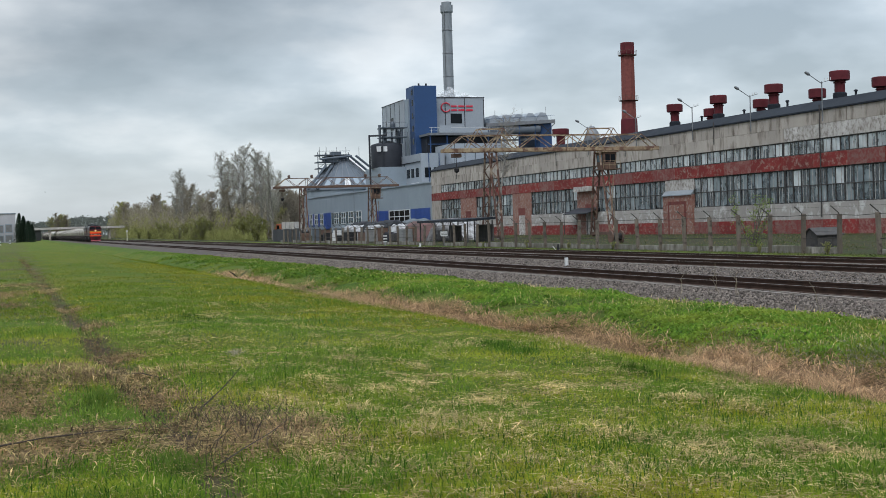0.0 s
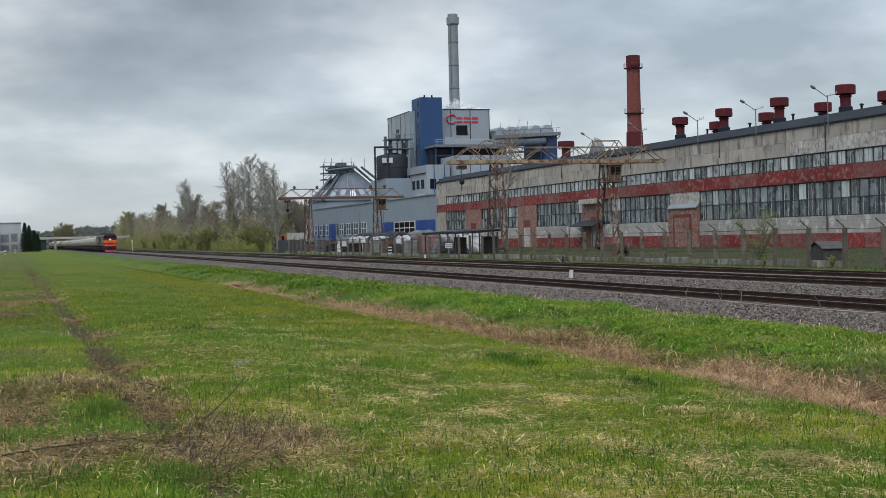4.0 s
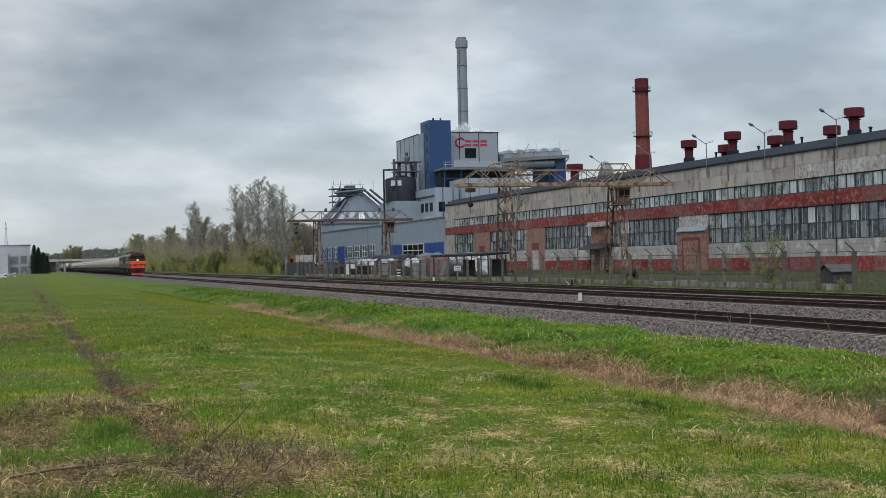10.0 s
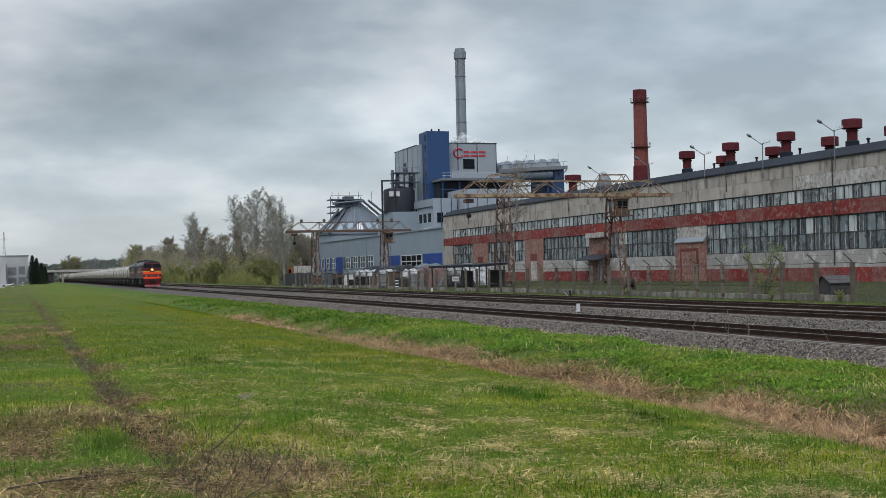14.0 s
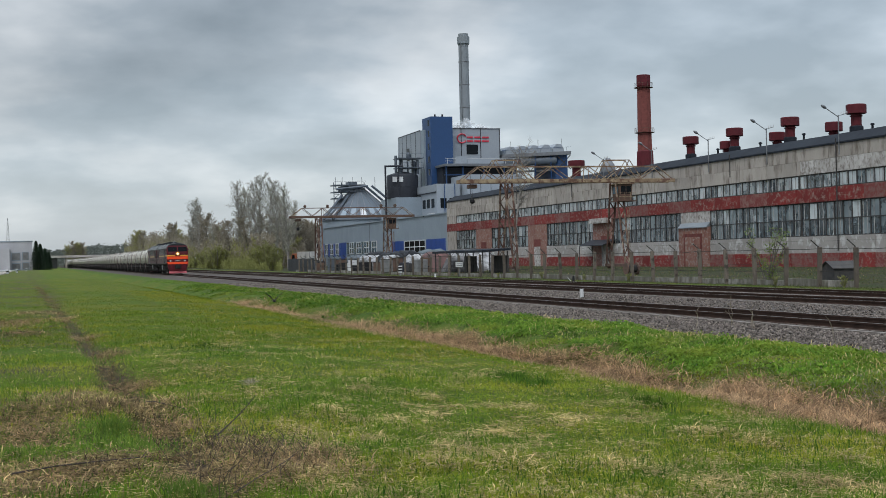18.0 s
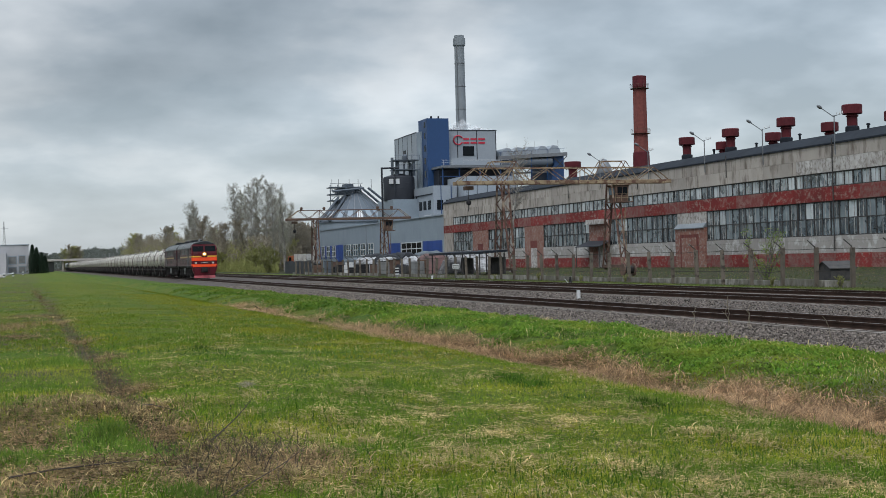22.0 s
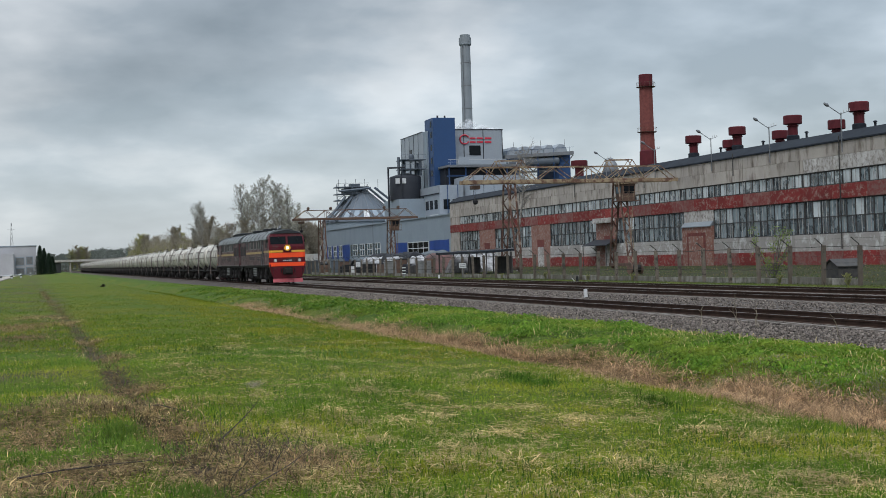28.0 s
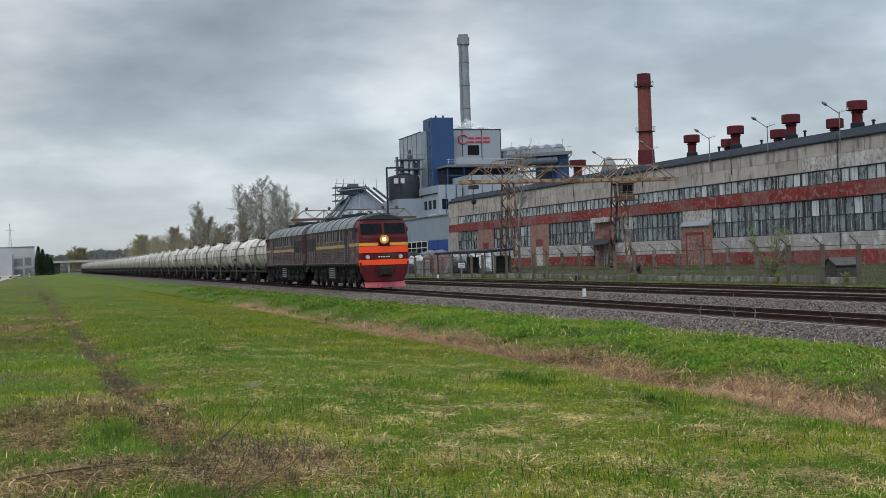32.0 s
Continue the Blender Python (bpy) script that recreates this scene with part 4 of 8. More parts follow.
# ---- concrete post fence ----
def fence():
    fn = thing("fence", "weathered concrete post fence with bent arms and wire", "fence", at=(39.5, 0, -0.46))
    rnd = random.Random(8)
    bm = bmesh.new()
    prism(bm, ((-0.12, -0.10), (0.12, -0.10), (0.09, 0.10), (-0.09, 0.10)), "z", -0.3, 2.06)
    post = mesh_of("post", bm, POST, bevel=0.02)
    bm = bmesh.new()
    tube(bm, (0, 0.02, 1.95), (-0.03, 0.02, 2.12), 0.035, n=5)
    tube(bm, (-0.03, 0.02, 2.1), (-0.42, 0.02, 2.45), 0.03, n=5)
    arm = mesh_of("arm", bm, WIRE)
    bm = bmesh.new()
    bx(bm, 0.02, 0.10, 0.12, 3.12, -0.3, 0.34)
    slab = mesh_of("base_slab", bm, SLAB, bevel=0.015)
    y = 48.0
    ys = []
    while y < 206:
        ys.append(y)
        p = same("post", post, fn, (0, y, rnd.uniform(-0.05, 0.05)), radians(rnd.uniform(-6, 6)))
        p.rotation_euler = (radians(rnd.uniform(-2, 2)), radians(rnd.uniform(-2.5, 2.5)), p.rotation_euler[2])
        same("arm", arm, fn, (0, y, 0), radians(rnd.uniform(-25, 10)))
        if rnd.random() < 0.9:
            s = same("base_slab", slab, fn, (0, y, rnd.uniform(-0.08, 0.05)))
            s.rotation_euler = (radians(rnd.uniform(-0.6, 0.6)), radians(rnd.uniform(-2, 2)), 0)
        y += 3.28
    for h, x, r in ((1.98, -0.02, 0.022), (0.78, 0.0, 0.025), (2.4, -0.38, 0.006), (1.5, 0, 0.006), (1.15, 0, 0.006)):
        spans = []
        for k in range(3):
            bm = bmesh.new()
            tube(bm, (0, 0, 0), (0, 1.64, -0.03 * k), r, n=4, caps=False)
            tube(bm, (0, 1.64, -0.03 * k), (0, 3.28, 0), r, n=4, caps=False)
            spans.append(mesh_of("wire", bm, WIRE))
        for a in ys[:-1]:
            if rnd.random() > 0.08:
                same("wire", rnd.choice(spans), fn, (x, a, h))


fence()


# ---- gantry cranes in the yard ----
def gantry(y, x0, x1, xa, xb, top, head, beam):
    g = thing("gantry_crane", "rusty yellow lattice gantry crane standing in the yard", "crane", "gantry cranes in the yard", at=(0, y, -0.4))
    z0, z1 = top - 2.1, top - 0.55
    for s in (-0.8, 0.8):
        bm = bmesh.new()
        bx(bm, x0, x1, s - 0.12, s + 0.12, z0 - 0.36, z0 + 0.06)
        part("girder", bm, beam, g, bevel=0.02)
        bm = bmesh.new()
        tube(bm, (x0 + 2.4, s * 0.8, z1), (x1 - 2.2, s * 0.8, z1), 0.07, n=4)
        part("top_chord", bm, CRANE if head else CRANE_LEG, g)
        n = 5
        w = (x1 - x0 - 4.6) / n
        for p, q in (((x0 + 0.3, s, z0), (x0 + 2.4, s * 0.8, z1)), ((x1 - 0.3, s, z0), (x1 - 2.2, s * 0.8, z1))):
            bm = bmesh.new()
            tube(bm, p, q, 0.07, n=4)
            part("end_brace", bm, CRANE, g)
        for i in range(n):
            a = x0 + 2.4 + i * w
            bm = bmesh.new()
            tube(bm, (a, s * 0.8, z1), (a + w / 2, s, z0), 0.06, n=4)
            tube(bm, (a + w / 2, s, z0), (a + w, s * 0.8, z1), 0.06, n=4)
            if i in (1, 3):
                tube(bm, (a, s, z0), (a, s * 0.8, z1), 0.05, n=4)
            part("web_brace", bm, CRANE if head else CRANE_LEG, g)
    bm = bmesh.new()
    x = x0 + 0.4
    while x < x1:
        tube(bm, (x, -0.8, z0 - 0.2), (x, 0.8, z0 - 0.2), 0.05, n=4)
        x += 1.5
    part("cross_tie", bm, CRANE, g)
    for xl in (xa, xb):
        for s in (-1, 1):
            leg = bmesh.new()
            a = [(xl - 0.45, s * 0.7, z0 - 0.4), (xl + 0.45, s * 0.7, z0 - 0.4)]
            b = [(xl - 0.28, s * 2.7, 0.5), (xl + 0.28, s * 2.7, 0.5)]
            for p, q in zip(a, b):
                tube(leg, p, q, 0.125, n=4)
            n = 9
            for i in range(n):
                t0, t1 = i / n, (i + 1) / n
                p = Vector(a[i % 2]).lerp(Vector(b[i % 2]), t0)
                q = Vector(a[(i + 1) % 2]).lerp(Vector(b[(i + 1) % 2]), t1)
                tube(leg, p, q, 0.08, n=4)
            part("leg", leg, CRANE_LEG, g, "rusty lattice leg")
        bm = bmesh.new()
        bx(bm, xl - 0.25, xl + 0.25, -3.2, 3.2, 0.25, 0.6)
        bogie = part("end_carriage", bm, RUST, g)
        for s in (-2.7, 2.7):
            bm = bmesh.new()
            tube(bm, (xl - 0.12, s, 0.3), (xl + 0.12, s, 0.3), 0.3, n=12)
            part("wheel", bm, RUST, bogie)
        for k in range(2):
            bm = bmesh.new()
            tube(bm, (xl, -0.95 - 0.7 * k, z0 - 1.6 - 3 * k), (xl, 0.95 + 0.7 * k, z0 - 1.6 - 3 * k), 0.06, n=4)
            part("leg_tie", bm, CRANE_LEG, g)
    if head:
        # taller lattice panels over the legs
        for xl in (xa, xb):
            for s in (-0.8, 0.8):
                bm = bmesh.new()
                tube(bm, (xl - 1.5, s * 0.7, top + 0.2), (xl + 1.5, s * 0.7, top + 0.2), 0.06, n=4)
                for e, d in ((-1.5, -3.0), (1.5, 3.0), (-1.5, 0.0), (1.5, 0.0)):
                    tube(bm, (xl + e, s * 0.7, top + 0.2), (xl + d, s, z0), 0.055, n=4)
                part("head_frame", bm, CRANE, g)
    else:
        # winches and lamps on the top chord
        for xw in (x0 + 3.0, x0 + 7.4, xb - 1.2, xb + 1.6):
            bm = bmesh.new()
            bx(bm, xw - 0.13, xw + 0.13, -0.5, 0.5, z1, z1 + 0.62)
            tube(bm, (xw, -0.6, z1 + 0.35), (xw, 0.6, z1 + 0.35), 0.2, n=8)
            part("winch", bm, RUST, g, bevel=0.03)
    # driver's cab, hoist and ladder at the far leg
    cab = bmesh.new()
    prism(cab, ((xb - 0.05, z0 - 2.55), (xb - 0.2, z0 - 0.6), (xb + 1.55, z0 - 0.6), (xb + 1.4, z0 - 2.55)), "y", -1.2, 0.9)
    cabin = part("cab", cab, RUST, g, "rusty sheet metal driver's cab", bevel=0.04)
    for w in (0.06, 0.74):
        box_part("cab_window", xb + w, xb + w + 0.58, -1.24, -1.2, z0 - 1.75, z0 - 0.85, DARK_GLASS, cabin)
    box_part("cab_roof", xb - 0.35, xb + 1.7, -1.4, 1.05, z0 - 0.6, z0 - 0.5, CRANE, cabin)
    box_part("platform", xb - 0.5, xb + 1.8, -1.75, 1.1, z0 - 2.67, z0 - 2.55, RUST, cabin)
    bm = bmesh.new()
    for e in (-0.45, 0.3, 1.05, 1.75):
        tube(bm, (xb + e, -1.7, z0 - 2.55), (xb + e, -1.7, z0 - 1.6), 0.025, n=4)
    tube(bm, (xb - 0.45, -1.7, z0 - 1.6), (xb + 1.75, -1.7, z0 - 1.6), 0.03, n=4)
    tube(bm, (xb - 0.45, -1.7, z0 - 2.1), (xb + 1.75, -1.7, z0 - 2.1), 0.02, n=4)
    part("handrail", bm, CRANE, cabin)
    box_part("cab_window", xb - 0.24, xb - 0.16, -0.8, 0.5, z0 - 1.7, z0 - 0.9, BLUE_GLASS, cabin)
    bm = bmesh.new()
    for s in (0.0, 1.4):
        tube(bm, (xb + s, 0.9, z0 - 0.55), (xb + s, 0.7, z0 - 0.3), 0.04, n=4)
        tube(bm, (xb + s, -1.2, z0 - 0.55), (xb + s, -0.8, z0 - 0.3), 0.04, n=4)
    part("cab_hanger", bm, CRANE, g)
    bm = bmesh.new()
    for s in (-0.2, 0.2):
        tube(bm, (xb + 0.9, -1.3 + s, 0.6), (xb + 0.9, -1.3 + s, z0 - 3.2), 0.03, n=4)
    z = 0.8
    while z < z0 - 3.3:
        tube(bm, (xb + 0.9, -1.5, z), (xb + 0.9, -1.1, z), 0.018, n=4)
        z += 0.4
    part("ladder", bm, CRANE, g)
    hx = x0 + 1.6
    bm = bmesh.new()
    bx(bm, hx - 0.5, hx + 0.5, -0.5, 0.5, z0 - 0.95, z0 - 0.5)
    hoist = part("hoist", bm, RUST, g, bevel=0.05)
    bm = bmesh.new()
    tube(bm, (hx, 0, z0 - 0.9), (hx, 0, z0 - 2.2), 0.03, n=4)
    lathe(bm, ((0.1, -0.3), (0.3, -0.15), (0.3, 0.15), (0.1, 0.3)), 10, (hx, 0, z0 - 2.4))
    part("hook_block", bm, BLACK_PAINT, hoist)


gantry(145, 46.6, 73.6, 52.4, 66.3, 12.7, True, CRANE)
gantry(250, 46.4, 70.9, 52.0, 65.6, 12.2, False, RUST)


# ---- the hall with blue doors ----
def hall():
    h = thing("metal_hall", "light grey clad hall with bright blue doors", "hall", at=(79.0, 0, 0))
    rnd = random.Random(1)
    y = 252.5
    while y < 374:
        w = min(6.0, 374 - y)
        bm = bmesh.new()
        bx(bm, 0, 0.2, y, y + w - 0.02, -0.6, 10.0 + 0.15 * (374 - y) / 120)
        part("cladding_panel", bm, CLAD_GREY, h)
        y += w
    bm = bmesh.new()
    prism(bm, ((-0.25, 10.05), (-0.25, 10.3), (30, 12.5), (30, 12.2)), "y", 252.3, 374.3)
    part("roof", bm, CLAD_GREY, h)
    box_part("end_wall", 0.2, 60, 373.8, 374, -0.6, 10.0, CLAD_GREY, h)
    bm = bmesh.new()
    tube(bm, (-0.15, 318, 0), (-0.15, 318, 12.6), 0.05, n=6)
    part("mast", bm, GREY_METAL, h)
    # big blue doors, and the white-framed windows between them
    for a, b in ((255.2, 269.0), (287.0, 297.5)):
        n = 2
        for k in range(n):
            ya, yb = a + (b - a) * k / n, a + (b - a) * (k + 1) / n
            box_part("blue_door", -0.08, 0, ya + 0.05, yb - 0.05, -0.5, 5.1, BLUE_DOOR, h, "bright blue sheet door")

    def win(a, b, z0, z1, nx, nz, frame=WHITE_PAINT, glass=DARK_GLASS):
        w = new("window")
        w.parent = h
        bm = bmesh.new()
        for i in range(nx + 1):
            yy = a + (b - a) * i / nx
            bx(bm, -0.1, 0.0, yy - 0.11, yy + 0.11, z0, z1)
        for i in range(nz + 1):
            zz = z0 + (z1 - z0) * i / nz
            bx(bm, -0.09, 0.0, a, b, zz - 0.09, zz + 0.09)
        part("window_frame", bm, frame, w)
        for i in range(nx):
            for k in range(nz):
                box_part("pane", -0.05, -0.03, a + (b - a) * i / nx + 0.1, a + (b - a) * (i + 1) / nx - 0.1, z0 + (z1 - z0) * k / nz + 0.08, z0 + (z1 - z0) * (k + 1) / nz - 0.08, glass, w)

    win(269.8, 286.0, 2.3, 5.0, 4, 2)
    for a, b in ((311.5, 316.5), (319.5, 324.5), (327.5, 332.5), (335.5, 340.5), (353.5, 357.5), (360.5, 364.5), (367.5, 371.5)):
        win(a, b, 2.6, 5.5, 2, 2, WHITE_PAINT, BLUE_GLASS)
    for a, b in ((316.8, 319.2), (324.8, 327.2), (332.8, 335.2), (340.8, 343.6)):
        box_part("window_infill", -0.06, 0, a, b, 2.6, 5.5, BLUE_GLASS, h)
    for a, b in ((351.4, 353.2), (357.8, 360.2), (364.8, 367.2), (371.8, 373.6)):
        box_part("blue_panel", -0.06, 0, a, b, 2.0, 5.6, BLUE_DOOR, h)
    box_part("blue_panel", -0.06, 0, 344.6, 351, 0.6, 5.7, BLUE_DOOR, h)


hall()


# ---- the boiler plant ----
def plant():
    p = thing("boiler_plant", "tall grey and blue clad boiler plant with a red sign", "plant")
    y = 303.0
    while y < 323:
        bm = bmesh.new()
        bx(bm, 88.0, 88.3, y, y + 3.94, 0, 31.5)
        part("side_panel", bm, CLAD_PALE, p)
        y += 4.0
    for a, b in ((95.0, 97.3), (97.35, 102.15), (102.2, 107.1)):
        box_part("front_panel", a, b - 0.06, 300.0, 300.3, 20.0, 31.7, CLAD_PALE, p)
    bm = bmesh.new()
    bx(bm, 88.2, 107.0, 300.3, 322.8, 0, 31.4)
    part("core", bm, CLAD_GREY, p)
    bm = bmesh.new()
    for x in (97.28, 102.13, 106.95):
        bx(bm, x - 0.08, x + 0.1, 299.94, 300.0, 22, 31.7)
    bx(bm, 95.2, 107.2, 299.9, 300.0, 31.62, 31.8)
    for y in (307.0, 311.0, 315.0, 319.0):
        bx(bm, 87.95, 88.0, y - 0.12, y + 0.06, 10, 31.5)
    bx(bm, 87.94, 88.0, 303.0, 323, 31.35, 31.55)
    part("panel_joint", bm, SILO, p)
    for x in (87.2, 89.6):
        bm = bmesh.new()
        tube(bm, (x, 281.7, 0), (x, 281.7, 17.6), 0.09, n=4)
        part("down_pipe", bm, CLAD_BLUE, p)
    for k in range(5):
        bm = bmesh.new()
        tube(bm, (92.0 + 2.4 * k, 277.8, 14.4), (92.0 + 2.4 * k, 277.8, 19.4), 0.05, n=4)
        part("panel_joint", bm, SILO, p)
    box_part("canopy_edge", 91.2, 104.2, 277.6, 278.0, 14.2, 14.5, CLAD_BLUE, p)
    tower = box_part("stair_tower", 88.6, 94.0, 296.2, 303.0, 0, 34.1, CLAD_BLUE, p, "dark blue clad stair tower")
    for z in (20.5, 23.5, 26.5, 29.5, 32):
        box_part("slot_window", 88.54, 88.6, 297.4, 298.4, z, z + 1.4, DARK_GLASS, tower)
    for x in (90.6, 92.4):
        bm = bmesh.new()
        tube(bm, (x, 299, 34.1), (x, 299, 34.9), 0.25, 0.2, 8)
        part("roof_fan", bm, BLACK_PAINT, tower)
    box_part("sign_window", 98.6, 101.4, 299.9, 300.0, 25.6, 27.9, DARK_GLASS, p, "dark louvred opening")
    box_part("side_window", 87.9, 88.0, 312.5, 314.5, 25, 28, DARK_GLASS, p)
    # the logo as plain red shapes
    logo = new("sign")
    logo.parent = p
    tagged(logo, "plain red sign shapes on the pale wall")
    bm = bmesh.new()
    for k in range(20):
        a0, a1 = radians(30 + 300 * k / 20), radians(30 + 300 * (k + 1) / 20)
        tube(bm, (97.45 + 1.15 * math.cos(a0), 299.85, 29.35 + 1.05 * math.sin(a0)), (97.45 + 1.15 * math.cos(a1), 299.85, 29.35 + 1.05 * math.sin(a1)), 0.17, n=6)
    part("sign_ring", bm, SIGN_RED, logo)
    for x0, x1 in ((98.75, 100.2), (100.55, 102.1), (102.5, 104.2)):
        for z in (28.5, 29.4):
            box_part("sign_bar", x0, x1, 299.86, 299.94, z, z + 0.42, SIGN_RED, logo, bevel=0.03)
    # platform, lower blocks, pipe racks
    box_part("platform", 89.5, 108, 288, 300, 22.0, 22.5, GREY_METAL, p)
    box_part("platform_screen", 92.0, 94.6, 287.9, 288.0, 22.5, 24.2, CLAD_PALE, p)
    box_part("platform_screen", 94.8, 103.5, 287.9, 288.0, 22.5, 23.6, CLAD_PALE, p)
    bm = bmesh.new()
    for x in range(90, 109, 2):
        tube(bm, (x, 288, 22.5), (x, 288, 23.7), 0.04, n=4)
    tube(bm, (89.5, 288, 23.7), (108, 288, 23.7), 0.05, n=4)
    tube(bm, (89.5, 288, 23.1), (108, 288, 23.1), 0.04, n=4)
    part("railing", bm, WHITE_PAINT, p)
    bm = bmesh.new()
    for x in (90, 94, 99, 104):
        tube(bm, (x, 289, 0), (x, 289, 22), 0.18, n=4)
    tube(bm, (89.5, 289, 20), (107, 289, 20), 0.15, n=4)
    part("steelwork", bm, CLAD_BLUE, p)
    # block in dark silo colour paints the shadow below the platform
    box_part("under_block", 90, 107, 292, 300, 10, 21.8, SILO, p)
    low = box_part("lower_block", 85.5, 91.0, 282, 300, 0, 17.6, CLAD_PALE, p)
    box_part("window_strip", 85.44, 85.5, 284, 290, 9.5, 11.2, WHITE_PAINT, low)
    for x in (86.3, 88.4):
        box_part("window_strip", x, x + 1.4, 281.9, 282, 12.2, 14.4, DARK_GLASS, low)
    for y in (284.0, 287.6, 291.0):
        box_part("window_strip", 85.43, 85.5, y, y + 2.2, 12.4, 14.4, DARK_GLASS, low)
    bm = bmesh.new()
    tube(bm, (85.35, 282.4, 15.8), (85.35, 300, 15.8), 0.12, n=6)
    tube(bm, (85.35, 295.0, 2.0), (85.35, 295.0, 15.8), 0.12, n=6)
    part("down_pipe", bm, SILO, p)
    white = box_part("white_block", 91.4, 104, 278, 290, 0, 19.4, CLAD_PALE, p)
    for k in range(6):
        box_part("window_strip", 92 + k * 1.6, 93.3 + k * 1.6, 277.9, 278, 11.0, 13.5, DARK_GLASS, white)
    # air condenser on blue steel
    bm = bmesh.new()
    for x in range(110, 125, 3):
        prism(bm, ((x - 1.5, 26.2), (x + 1.4, 26.2), (x + 1.3, 27.0), (x + 0.6, 28.3), (x - 0.5, 28.5), (x - 1.3, 27.6)), "y", 300, 316)
    part("condenser_hood", bm, CLAD_PALE, p, "pale ribbed condenser hoods")
    box_part("condenser_deck", 107.5, 125, 299.8, 316, 25.4, 26.2, GREY_METAL, p)
    for x0, x1 in ((108, 111.5), (121.5, 124.5)):
        box_part("condenser_wall", x0, x1, 301, 315, 18.5, 25.4, CLAD_BLUE, p)
    for k in range(5):
        bm = bmesh.new()
        tube(bm, (108 + 3.4 * k, 300.2, 22.0), (111.4 + 3.4 * k, 300.2, 25.3), 0.12, n=4)
        tube(bm, (108 + 3.4 * k, 300.2, 25.3), (111.4 + 3.4 * k, 300.2, 22.0), 0.12, n=4)
        part("truss_brace", bm, STEEL_DARK, p)
    bm = bmesh.new()
    lathe(bm, ((0.85, 106.5), (0.95, 107.0), (0.95, 121.3), (0.8, 121.5)), 14, (0, 300.8, 24.2), "x")
    part("pipe_rack", bm, SLATE_SHEET, p, "wide slate blue duct under the condenser", smooth=True)
    for z in (21.8, 23.4):
        box_part("pipe_rack", 107.2, 122, 302, 303, z, z + 0.45, GREY_METAL, p)
    bm = bmesh.new()
    for x in range(108, 126, 4):
        tube(bm, (x, 300, 0), (x, 300, 25.4), 0.14, n=4)
        tube(bm, (x, 299.9, 26.2), (x, 299.9, 27.4), 0.04, n=4)
    tube(bm, (107.5, 299.9, 27.4), (125, 299.9, 27.4), 0.05, n=4)
    part("condenser_leg", bm, CLAD_BLUE, p)
    for x in (110, 117, 123):
        bm = bmesh.new()
        tube(bm, (x, 300.5, 27.0), (x, 300.5, 30.0), 0.05, n=5)
        part("lightning_rod", bm, GREY_METAL, p)

    # the condenser stands askew, its far end nearer the line
    for ob in p.children_recursive:
        if ob.name.split(".")[0] in ("condenser_hood", "condenser_deck", "condenser_wall", "truss_brace", "pipe_rack", "condenser_leg", "lightning_rod"):
            for v in ob.data.vertices:
                v.co.x = 107.5 + (v.co.x - 107.5) * 0.75
                v.co.y -= (v.co.x - 107.5) * 0.85
                v.co.z = v.co.z - 0.7 if v.co.z < 26.3 else 25.6 + (v.co.z - 26.3) * 0.8


plant()


def steam():
    """A puff of white steam behind the roof edge, in small still clumps."""
    mt = bpy.data.materials.new("steam")
    mt.use_nodes = True
    bs = mt.node_tree.nodes["Principled BSDF"]
    bs.inputs["Base Color"].default_value = (0.85, 0.86, 0.87, 1)
    bs.inputs["Roughness"].default_value, bs.inputs["Alpha"].default_value = 1.0, 0.16
    rnd = random.Random(77)
    bm = bmesh.new()
    for _ in range(46):
        f = rnd.random()
        c = (97.0 + 9.5 * f + rnd.gauss(0, 0.3), 304 + rnd.uniform(-1.5, 1.5), 31.6 + 2.6 * math.exp(-((f - 0.35) / 0.28) ** 2) * rnd.random() + rnd.uniform(-0.3, 0.4))
        r = rnd.uniform(0.5, 1.2)
        lathe(bm, ((0.25 * r, -0.8 * r), (0.85 * r, -0.35 * r), (r, 0.1 * r), (0.6 * r, 0.6 * r), (0.15 * r, 0.8 * r)), 9, c)
    tagged(part("steam", bm, mt, None, smooth=True), "thin white steam drifting off the plant roof", "steam", kind="stuff")


steam()


